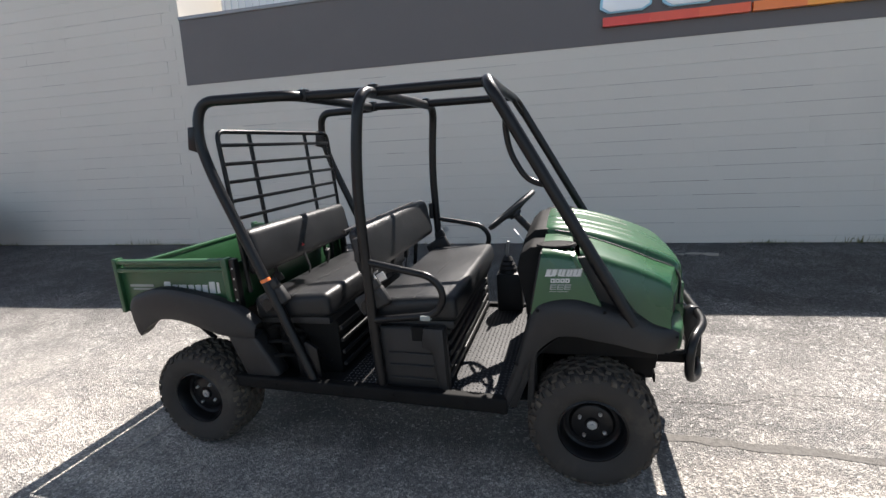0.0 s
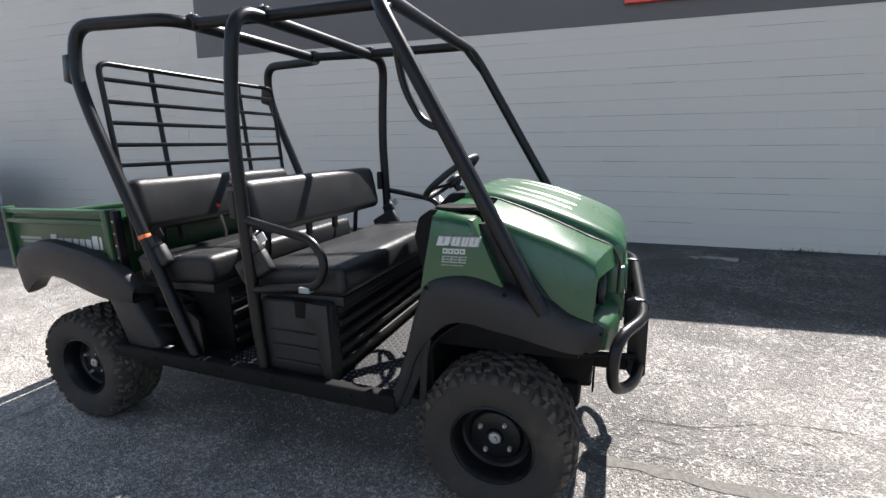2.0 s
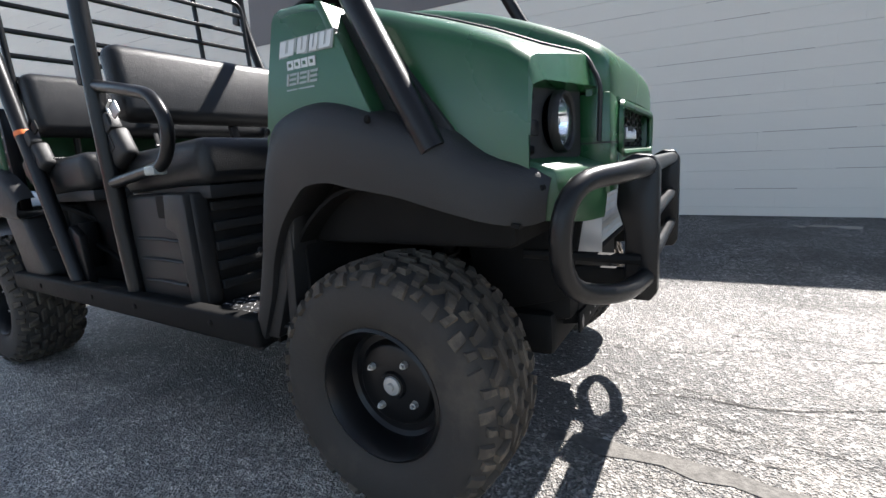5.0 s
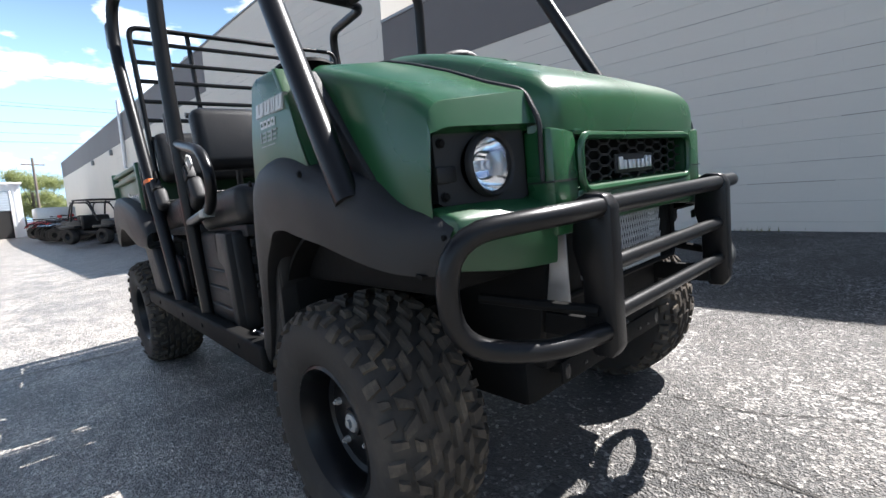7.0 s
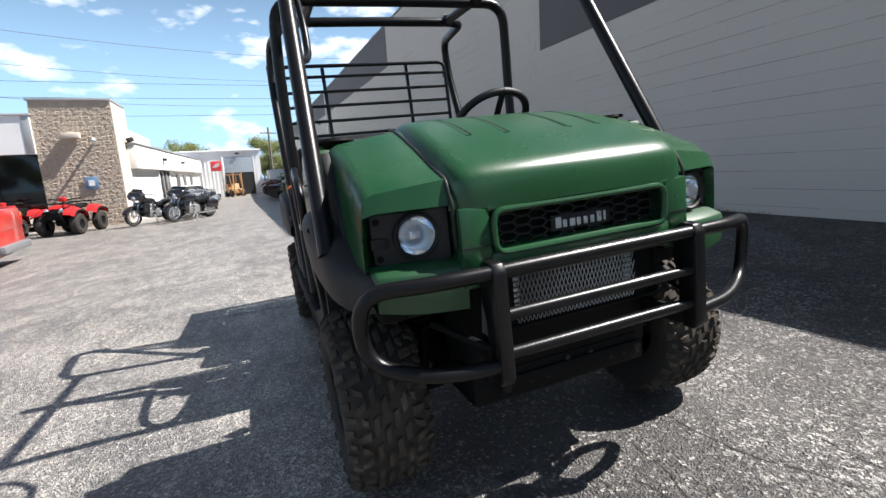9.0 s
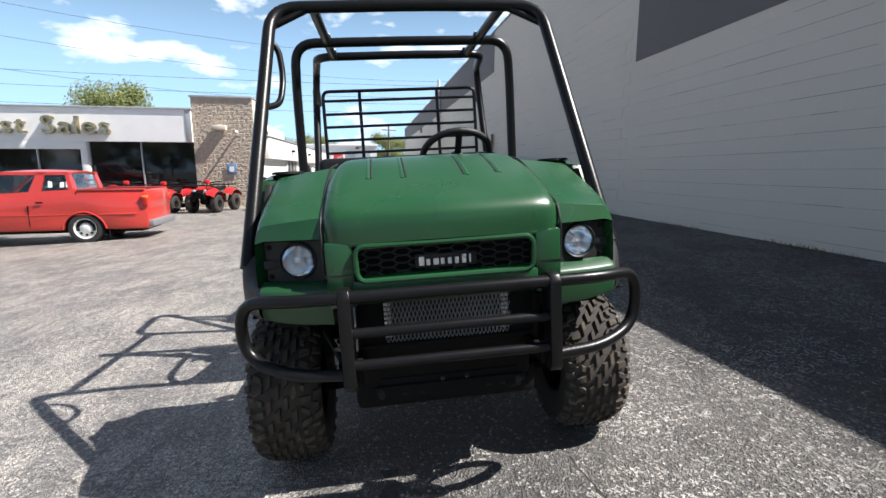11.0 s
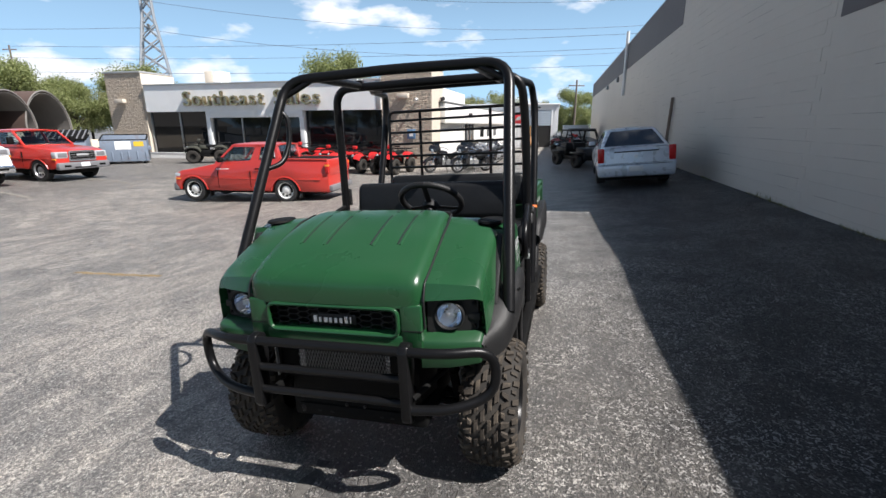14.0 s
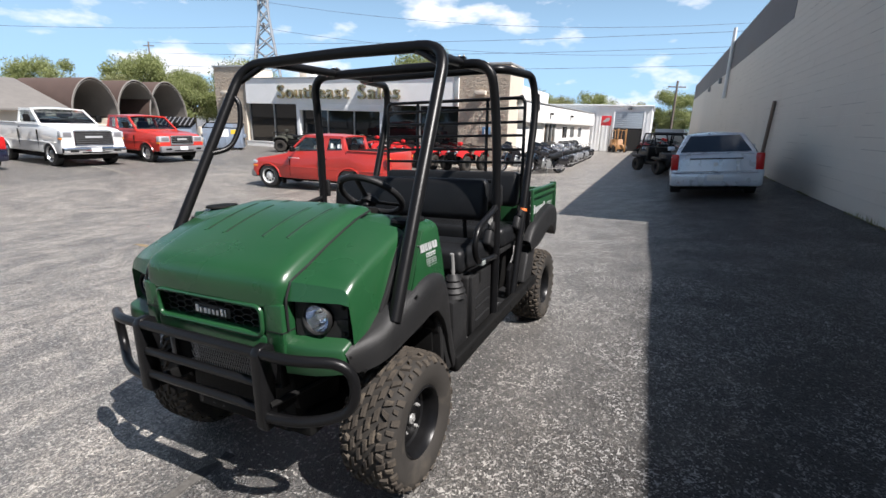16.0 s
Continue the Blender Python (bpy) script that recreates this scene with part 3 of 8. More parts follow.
    T = Matrix.Translation((1.418 + sweep(cy), s * cy, cz)) @ Matrix.Rotation(s * math.radians(2), 4, "Z") @ Matrix.Diagonal((1.0, 0.81, 0.81, 1))
    part("lamp_bezel", moved(lathe([(0.074, -0.003), (0.075, 0.010), (0.070, 0.016), (0.064, 0.012), (0.062, -0.006)], 36, axis="X"), T), black_plastic, bx)
    part("reflector", moved(lathe([(0.062, 0.004), (0.056, -0.014), (0.044, -0.030), (0.026, -0.040), (0.0005, -0.042)], 32, axis="X"), T), chrome, bx, "chrome reflector bowl")
    part("bulb", moved(lathe([(0.0005, 0.002), (0.009, 0.0), (0.013, -0.012), (0.013, -0.04)], 16, axis="X"), T), badge_silver, bx)
    part("bulb_shield", moved(box(-0.014, -0.006, -0.018, 0.018, -0.012, 0.012, 0.002), T), badge_silver, bx)
    dome = [(0.0005, 0.020), (0.02, 0.0185), (0.04, 0.014), (0.056, 0.008), (0.062, 0.003)]
    gl = part("lamp_glass", moved(lathe(dome + [(r, h - 0.002) for r, h in dome[::-1]], 36, axis="X"), T), lens, bx)
    gl.visible_shadow = False

# front fascia round the grille
fas = bmesh.new()
for s in S2:
    prism([(s * 0.292, 0.895), (s * 0.379, 0.90), (s * 0.379, 0.690), (s * 0.292, 0.690)], 1.44, 1.508, 0.008, fas, plane="YZ")
prism([(-0.30, 0.775), (0.30, 0.775), (0.30, 0.70), (-0.30, 0.70)], 1.44, 1.512, 0.008, fas, plane="YZ")
prism([(-0.30, 0.898), (0.30, 0.898), (0.30, 0.884), (-0.30, 0.884)], 1.44, 1.51, 0.004, fas, plane="YZ")
fascia = part("front_fascia", fas, green, veh)
for s in S2:
    part("panel_gap", box(1.4, 1.5095, min(s * 0.30, s * 0.3805), max(s * 0.30, s * 0.3805), 0.795, 0.7985), black_plastic, fascia)
rim = tube([(1.511, 0.0, 0.883), (1.511, 0.286, 0.883), (1.509, 0.284, 0.771), (1.509, -0.284, 0.771), (1.511, -0.286, 0.883), (1.511, 0.0, 0.883)], 0.009, 0.035, 8, caps=False)
part("grille_rim", rim, green, fascia)
gr = bmesh.new()
hw, hh = 0.031, 0.0122
for c in range(-7, 8):
    for r in range(-1, 8):
        cy, cz = c * hw * 1.5, 0.770 + (2 * r + (c % 2)) * hh
        ring = [(1.484, cy + a * hw, cz + b * hh) for a, b in ((1, 0), (0.5, 1), (-0.5, 1), (-1, 0), (-0.5, -1), (0.5, -1))]
        for a, b in ((0, 1), (1, 2), (2, 3)):
            p, q = ring[a], ring[b]
            if all(0.766 <= v[2] <= 0.896 and abs(v[1]) <= 0.297 for v in (p, q)):
                tube([p, q], 0.0030, 0, 5, bm=gr, caps=False)
part("grille_mesh", gr, black_plastic, fascia, "black honeycomb grille mesh")
part("grille_backing", box(1.43, 1.436, -0.30, 0.30, 0.725, 0.90), dark_frame, fascia)
part("grille_sill", prism([(1.438, 0.790), (1.486, 0.786), (1.507, 0.776), (1.507, 0.770), (1.438, 0.770)], -0.284, 0.284, 0.003), green, fascia)
badge = part("badge_plate", box(1.484, 1.490, -0.10, 0.10, 0.798, 0.842, 0.003), black_plastic, fascia)
for k, (w, hgt) in enumerate(((0.022, 0.036), (0.016, 0.026), (0.022, 0.026), (0.016, 0.026), (0.016, 0.026), (0.016, 0.026), (0.018, 0.036), (0.008, 0.034))):
    y = -0.088 + k * 0.0232
    part("badge_bar", box(1.490, 1.4955, y, y + w * 0.8, 0.806, 0.806 + hgt * 0.82, 0.0015, 1), badge_silver, badge, "silver raised badge shape")

# black fender flares, front
for s in S2:
    F = [  # outer crown (x, y, z) and wheel-arch lip (x, z)
        ((0.652, 0.668, 0.33), (0.684, 0.325)), ((0.722, 0.674, 0.527), (0.752, 0.471)), ((0.748, 0.678, 0.604), (0.780, 0.552)),
        ((0.771, 0.684, 0.680), (0.808, 0.608)), ((0.803, 0.692, 0.785), (0.850, 0.668)), ((0.843, 0.698, 0.878), (0.905, 0.721)),
        ((0.905, 0.706, 0.907), (0.950, 0.748)), ((0.981, 0.711, 0.916), (1.017, 0.753)), ((1.045, 0.711, 0.908), (1.080, 0.740)),
        ((1.115, 0.708, 0.886), (1.180, 0.721)), ((1.20, 0.698, 0.858), (1.244, 0.700)), ((1.268, 0.686, 0.832), (1.303, 0.681)),
        ((1.33, 0.662, 0.788), (1.355, 0.664)), ((1.405, 0.624, 0.762), (1.405, 0.655)), ((1.448, 0.602, 0.744), (1.435, 0.662))]
    secs = []
    for (x, y, z), (ax, az) in F:
        secs.append(spline([(x + 0.004, s * (y - (0.095 if x < 1.35 else 0.05)), z + (0.006 if x < 1.35 else -0.02)), (x, s * (y - (0.03 if x < 1.35 else 0.018)), z), (x * 0.8 + ax * 0.2, s * (y + 0.002), z * 0.8 + az * 0.2), (x * 0.45 + ax * 0.55, s * (y + 0.006), z * 0.45 + az * 0.55), (ax, s * (y - 0.002), az), (ax + 0.004, s * (y - 0.03), az + 0.008), (ax, s * (y - 0.12), az + 0.012)], 2))
    fl = part("front_fender", smooth_loft(secs, 3), black_plastic, veh, "black plastic front fender flare")
    for x, y, z in ((0.856, 0.703, 0.868), (1.135, 0.708, 0.866), (1.432, 0.608, 0.722), (0.752, 0.683, 0.60)):
        part("fender_bolt", moved(bolt(0.006, 0.004, "Y"), Matrix.Translation((x, s * (y + 0.002), z)) @ Matrix.Diagonal((1, s, 1, 1))), dark_frame, fl)
    # inner well
    liner = spline([(0.715, 0.34), (0.80, 0.55), (0.88, 0.665), (1.01, 0.735), (1.20, 0.710), (1.40, 0.655)], 3)
    part("wheel_well", loft([[(p.x, s * y, p.y + 0.004) for p in liner] for y in (0.34, 0.64)], thick=0.008), dark_frame, veh)
    part("cowl_back", prism([(0.79, 0.36), (0.825, 0.88), (0.872, 1.115), (0.892, 1.115), (0.855, 0.88), (0.82, 0.36)], s * 0.30, s * 0.662, 0.006), black_plastic, veh)
    part("foot_well_side", prism([(0.672, 0.36), (0.755, 0.60), (0.81, 0.79), (0.84, 0.86), (0.88, 0.86), (0.84, 0.60), (0.74, 0.36)], s * 0.58, s * 0.658, 0.008), black_plastic, veh)

# decals: two rows of outlined shapes over a grey one
def side_decal(s, x, z, w, h, material, lean=0.008, up=0.0):
    y = 0.6815 - 0.009 * max(0.0, z + h / 2 - 0.97) / 0.128
    b = prism([(x, z), (x + w, z), (x + w + lean, z + h), (x + lean, z + h)], s * (y - 0.01), s * (y + 0.0016 + up), 0)
    return part("decal_shape", b, material, veh)


for s in S2:
    # top row: four slanted outlined shapes
    for x, w in ((0.893, 0.046), (0.944, 0.030), (0.979, 0.024), (1.006, 0.034)):
        side_decal(s, x - 0.002, 1.014, w + 0.003, 0.034, decal_grey, 0.010)
        side_decal(s, x + 0.001, 1.0165, w * 0.36, 0.029, decal_white, 0.009, 0.0012)
        side_decal(s, x + w * 0.56, 1.0165, w * 0.36, 0.029, decal_white, 0.009, 0.0012)
        side_decal(s, x + 0.002, 1.0165, w * 0.8, 0.006, decal_white, 0.002, 0.0012)
    # middle row: four block shapes
    for k in range(4):
        x = 0.915 + 0.0205 * k
        side_decal(s, x, 0.988, 0.018, 0.018, decal_white, 0.001)
        side_decal(s, x + 0.0055, 0.9935, 0.007, 0.007, bed_green, 0.0, 0.0012)
    # lower row: three outlined shapes over a thin line
    for k in range(3):
        x = 0.910 + 0.030 * k
        for dz in (0.0, 0.0095, 0.019):
            side_decal(s, x + dz * 0.2, 0.957 + dz, 0.027, 0.0045, decal_grey, 0.001)
        side_decal(s, x, 0.957, 0.006, 0.0235, decal_grey, 0.005, 0.001)
    side_decal(s, 0.908, 0.947, 0.080, 0.003, decal_grey, 0.0)


# wheels
TYRE = [(0.0, 0.2845), (0.05, 0.2835), (0.088, 0.2785), (0.110, 0.2695), (0.1225, 0.256), (0.1265, 0.238), (0.1260, 0.205), (0.1175, 0.166), (0.101, 0.150)]


def tyre_mesh():
    return lathe([(r, -h) for h, r in TYRE[::-1]] + [(r, h) for h, r in TYRE[1:]], 56)


def on_tyre(d, lift):
    """Offset and radius at a way d from the crown along the tyre's profile, raised by lift."""
    for (h0, r0), (h1, r1) in zip(TYRE, TYRE[1:]):
        n = math.hypot(h1 - h0, r1 - r0)
        if d <= n or (h1, r1) == TYRE[-1]:
            u = d / n
            return h0 + (h1 - h0) * u + (r0 - r1) / n * lift, r0 + (r1 - r0) * u + (h1 - h0) / n * lift
        d -= n


def tread_mesh():
    """Angled crown blocks and long and short shoulder lugs that wrap over the edge."""
    own = bmesh.new()
    rnd = random.Random(4)
    n = 22

    def block(side, a0, d0, d1, w0, w1, slant, high, steps):
        rows = []
        for i in range(steps + 1):
            u = i / steps
            d = d0 + (d1 - d0) * u
            w = (w0 + (w1 - w0) * u) / 2
            mid = slant * (u - 0.5)
            ins = 0.0035
            dt = d + (ins if i == 0 else -ins if i == steps else 0.0)
            h, r = on_tyre(dt, high)
            hl, rl = on_tyre(d, -0.003)
            rows.append([own.verts.new((q * math.cos(a), side * o, q * math.sin(a))) for o, q, b in ((hl, rl, mid - w), (h, r, mid - w + ins), (h, r, mid + w - ins), (hl, rl, mid + w)) for a in (a0 + b / 0.285,)])
        for a, b in zip(rows, rows[1:]):
            for k in range(3):
                own.faces.new((a[k], a[k + 1], b[k + 1], b[k]))
        own.faces.new(rows[0])
        own.faces.new(rows[-1][::-1])

    for side in S2:
        for k in range(n):
            a = 2 * math.pi * (k + (0.5 if side > 0 else 0.0)) / n
            j = rnd.uniform(-0.004, 0.004)
            odd = k % 2
            step = 2 * math.pi / n
            block(side, a + j, 0.004, 0.025, 0.054, 0.046, side * 0.010, 0.012, 2)
            block(side, a + 0.45 * step + j, 0.032, 0.053, 0.046, 0.054, side * 0.014, 0.012, 2)
            block(side, a + 0.10 * step + j, 0.060, 0.097, 0.031, 0.023, side * (0.018 if odd else 0.008), 0.012, 3)
            block(side, a + 0.60 * step - j, 0.061, 0.092 if odd else 0.080, 0.021, 0.027, side * (-0.016 if odd else -0.006), 0.012, 3)
            block(side, a + 0.28 * step + j, 0.104, 0.136, 0.026, 0.034, side * 0.005, 0.009, 3)
            block(side, a + 0.80 * step + j, 0.100 if odd else 0.090, 0.124, 0.018, 0.024, side * -0.005, 0.008, 3)
    return own


def wheel(x, s):
    c = Matrix.Translation((x, s * (0.588 if x > 0 else 0.578), 0.290))
    k = Matrix.Diagonal((1, s, 1, 1))
    wh = part("wheel", moved(lathe([(0.152, 0.095), (0.155, 0.108), (0.148, 0.112), (0.140, 0.100), (0.133, 0.070), (0.129, 0.042), (0.120, 0.034), (0.104, 0.034), (0.095, 0.046), (0.090, 0.049), (0.034, 0.049), (0.030, 0.056), (0.0005, 0.056)], 44), k), black_steel, veh, "black steel wheel with knobbly tyre")
    wh.matrix_basis = c
    part("tyre", tyre_mesh(), rubber, wh)
    part("tread", tread_mesh(), tread_rubber, wh, smooth=False)
    part("inner_rim", lathe([(0.150, -0.10), (0.135, -0.06), (0.128, 0.03)], 36), black_steel, wh)
    part("hub_cap", moved(lathe([(0.0005, 0.068), (0.009, 0.068), (0.010, 0.061), (0.021, 0.060), (0.024, 0.055), (0.024, 0.048)], 24), k), zinc, wh)
    for j in range(4):
        a = math.pi / 4 + j * math.pi / 2 + 0.2
        part("lug_nut", moved(lathe([(0.0005, 0.066), (0.005, 0.066), (0.0055, 0.060), (0.0095, 0.060), (0.0105, 0.050), (0.0125, 0.047)], 12), k @ Matrix.Translation((0.066 * math.cos(a), 0, 0.066 * math.sin(a))) @ Matrix.Diagonal((0.8, 1, 0.8, 1))), zinc, wh)
    return wh


for x in (-1.0825, 1.0825):
    for s in S2:
        wheel(x, s)

# ---- roll cage ----
R = 0.0265
front_hoop = tube([(1.255, -0.678, 0.80), (0.665, -0.620, 1.868), (0.640, 0.0, 1.884), (0.665, 0.620, 1.868), (1.255, 0.678, 0.80)], R, 0.13, 14)
hoop = part("front_hoop", front_hoop, black_steel, veh, "black tubular front roll-cage hoop")
half_mid = [(0.058, -0.640, 0.40), (0.043, -0.642, 0.66), (0.043, -0.645, 0.95), (0.036, -0.642, 1.38), (0.055, -0.636, 1.64), (0.088, -0.618, 1.876), (0.088, 0.0, 1.880)]
mid = tube(half_mid + [(x, -y, z) for x, y, z in half_mid[-2::-1]], R, 0.13, 14)
part("middle_hoop", mid, black_steel, veh)
rear = [(-0.338, 0.640, 0.42), (-0.535, 0.640, 0.96), (-0.768, 0.635, 1.56), (-0.815, 0.630, 1.74), (-0.785, 0.610, 1.910), (-0.31, 0.545, 1.900), (-0.295, 0.0, 1.900)]
rear_pts = rear + [(x, -y, z) for x, y, z in rear[-2::-1]]
part("rear_hoop", tube(rear_pts, R, 0.11, 14), black_steel, veh)
for s in S2:
    part("roof_rail", tube([(0.66, s * 0.440, 1.872), (0.085, s * 0.440, 1.886), (-0.295, s * 0.440, 1.902)], R * 0.92, 0.05, 12), black_steel, veh)
    part("corner_brace", tube([(0.655, s * 0.445, 1.872), (0.70, s * 0.622, 1.775)], 0.015, 0, 10), black_steel, veh)
    for x, z in ((0.090, 1.893), (-0.290, 1.908)):
        c = part("clamp", box(x - 0.022, x + 0.022, min(s * 0.415, s * 0.465), max(s * 0.415, s * 0.465), z - 0.035, z + 0.026, 0.006), black_steel, veh)
        for dy in (0.425, 0.455):
            part("clamp_bolt", moved(bolt(0.007, 0.008, "Z"), Matrix.Translation((x, s * dy, z + 0.026))), zinc, c)
    part("arm_bar", tube([(0.045, s * 0.645, 1.080), (0.21, s * 0.660, 1.048), (0.375, s * 0.664, 1.012), (0.432, s * 0.664, 0.925), (0.385, s * 0.664, 0.822), (0.045, s * 0.648, 0.782)], 0.0175, 0.085, 12), black_steel, veh, "black tubular side restraint bar")
    part("arm_tag", box(0.305, 0.355, min(s * 0.645, s * 0.684), max(s * 0.645, s * 0.684), 0.797, 0.822, 0.004), decal_grey, veh)
    part("post_tag", moved(lathe([(R + 0.0012, -0.009), (R + 0.0012, 0.009)], 14, axis="Z"), Matrix.Translation((-0.545, s * 0.640, 0.985)) @ pose(0, 0, 0, 0, -21, 0)), orange_tag, veh)
    part("light_bracket", prism([(-0.865, 1.68), (-0.845, 1.79), (-0.805, 1.79), (-0.81, 1.66)], s * 0.60, s * 0.655, 0.006), black_steel, veh)
    part("belt_anchor_pad", box(-0.008, 0.022, min(s * 0.612, s * 0.668), max(s * 0.612, s * 0.668), 1.085, 1.20, 0.006), black_plastic, veh)
    part("cage_foot", box(0.0, 0.115, min(s * 0.60, s * 0.68), max(s * 0.60, s * 0.68), 0.395, 0.418, 0.006), black_steel, veh)
    part("cage_plate", prism([(-0.43, 0.42), (-0.30, 0.42), (-0.31, 0.60), (-0.37, 0.64), (-0.44, 0.58)], s * 0.60, s * 0.628, 0.004), black_steel, veh)

part("grab_handle", tube([(0.755, -0.632, 1.715), (0.738, -0.592, 1.67), (0.752, -0.580, 1.55), (0.825, -0.590, 1.425), (0.925, -0.636, 1.400)], 0.0135, 0.06, 10), black_steel, veh)

# rear screen
scr = part("rear_screen", tube([(-0.70, -0.575, 0.90), (-0.745, -0.575, 1.762), (-0.745, 0.575, 1.762), (-0.70, 0.575, 0.90)], 0.0125, 0.05, 10), black_steel, veh, "black tubular cargo guard screen")
for z in (1.692, 1.594, 1.500, 1.400, 1.306, 1.215):
    x = -0.745 + (1.765 - z) * 0.052
    part("screen_bar", box(x - 0.008, x + 0.008, -0.572, 0.572, z - 0.010, z + 0.010, 0.004), black_steel, scr)
for y in (-0.305, 0.285):
    part("screen_upright", tube([(-0.757, y, 1.765), (-0.712, y, 0.90)], 0.0125, 0, 8), black_steel, scr)

# ---- seats ----


def cushion(x0, x1, y0, y1, z0, z1, b=0.045, lean=0.0):
    bm = box(x0, x1, y0, y1, z0, z1, b, 4)
    cx, cz = (x0 + x1) / 2, (z0 + z1) / 2
    return moved(bm, Matrix.Translation((cx, 0, cz)) @ pose(0, 0, 0, 0, lean, 0) @ Matrix.Translation((-cx, 0, -cz)))


def bench(x0, zb, xb, ztop):
    c = part("seat_cushion", cushion(x0, x0 + 0.46, -0.605, 0.605, zb, zb + 0.135, 0.038, -3), vinyl, veh, "black vinyl bench seat cushion")
    part("cushion_seam", tube([(x0 + 0.25, -0.608, zb + 0.134), (x0 + 0.25, 0.608, zb + 0.134)], 0.004, 0, 6), vinyl, c)
    part("cushion_base", box(x0 + 0.02, x0 + 0.44, -0.585, 0.585, zb - 0.03, zb + 0.01, 0.006), black_plastic, c)
    k = part("seat_backrest", cushion(xb - 0.045, xb + 0.05, -0.565, 0.565, ztop - 0.255, ztop, 0.042, -10), vinyl, veh, "black vinyl bench backrest")
    part("backrest_piping", tube([(xb - 0.03, -0.54, ztop - 0.010), (xb - 0.03, 0.54, ztop - 0.010)], 0.005, 0, 6), vinyl, k)
    for y in (-0.40, 0.40):
        part("backrest_post", tube([(xb - 0.02, y, ztop - 0.22), (xb - 0.05, y, zb + 0.02)], 0.014, 0, 8), black_steel, k)
    return c


bench(0.005, 0.750, -0.03, 1.234)
bench(-0.675, 0.755, -0.69, 1.240)
part("rear_seat_rail", tube([(-0.10, -0.56, 1.215), (-0.11, 0.56, 1.215)], 0.012, 0, 8), black_steel, veh)

# seat boxes, floor and sills
for s in S2:
    sb = part("seat_box", box(0.055, 0.405, min(s * 0.56, s * 0.628), max(s * 0.56, s * 0.628), 0.395, 0.742, 0.018, 3), black_plastic, veh, "black moulded storage box under seat")
    for z in (0.47, 0.54, 0.605):
        part("box_rib", tube([(0.105, s * 0.627, z), (0.23, s * 0.630, z), (0.30, s * 0.630, z - 0.004), (0.335, s * 0.629, z - 0.004)], 0.009, 0.02, 8, flat=0.6), black_plastic, sb)
    part("box_handle", box(0.226, 0.330, min(s * 0.60, s * 0.6295), max(s * 0.60, s * 0.6295), 0.660, 0.742, 0.012), dark_frame, sb)
    part("box_shoulder", prism([(0.285, 0.64), (0.30, 0.742), (0.40, 0.738), (0.402, 0.40), (0.36, 0.40), (0.335, 0.62)], s * 0.60, s * 0.643, 0.008), black_plastic, sb)
part("seat_box_body", box(0.03, 0.385, -0.57, 0.57, 0.39, 0.735, 0.01), black_plastic, veh)
for z in (0.455, 0.515, 0.575, 0.635, 0.695):
    part("box_slat", box(0.392, 0.412, -0.565, 0.565, z - 0.014, z + 0.014, 0.005), black_plastic, veh)
part("rear_box_body", box(-0.62, -0.24, -0.50, 0.50, 0.40, 0.735, 0.01), dark_frame, veh)
for z in (0.46, 0.53, 0.60, 0.67):
    part("box_slat", box(-0.232, -0.212, -0.50, 0.50, z - 0.012, z + 0.012, 0.005), black_plastic, veh)
fl = part("floor_plate", box(-0.62, 0.80, -0.645, 0.645, 0.385, 0.396, 0.003), plate_metal, veh, "worn metal tread-plate floor")
dia = bmesh.new()
rnd = random.Random(3)
for i in range(40):
    for j in range(44):
        x, y = -0.20 + i * 0.0245, -0.63 + j * 0.0290
        if 0.04 < x < 0.40 or x > 0.78:
            continue
        a = 45 if (i + j) % 2 else -45
        c, sn = math.cos(radians(a)), math.sin(radians(a))
        q = [dia.verts.new((x + c * u - sn * v, y + sn * u + c * v, 0.396 + h)) for u, v, h in ((-0.0115, 0, 0), (0, -0.0036, 0.0008), (0.0115, 0, 0), (0, 0.0036, 0.0008), (0, 0, 0.0042))]
        for k in range(4):
            dia.faces.new((q[k], q[(k + 1) % 4], q[4]))
part("raised_pattern", dia, plate_stud, fl, smooth=False)
for s in S2:
    sl = part("side_sill", prism([(-0.80, 0.385), (-0.80, 0.452), (0.70, 0.416), (0.70, 0.335)], s * 0.635, s * 0.690, 0.012, seg=3), dark_frame, veh)
    for x in (-0.55, -0.15, 0.125, 0.51):
        part("sill_bolt", moved(bolt(0.009, 0.004, "Y"), Matrix.Translation((x, s * 0.690, 0.400 - 0.024 * x)) @ Matrix.Diagonal((1, s, 1, 1))), dark_frame, sl)
    # rear guard
    g = [(-0.84, 0.685), (-0.66, 0.685), (-0.53, 0.45), (-0.60, 0.42), (-0.74, 0.42), (-0.79, 0.56)]
    part("rear_guard", prism(g, s * 0.56, s * 0.665, 0.02, seg=3), black_plastic, veh)

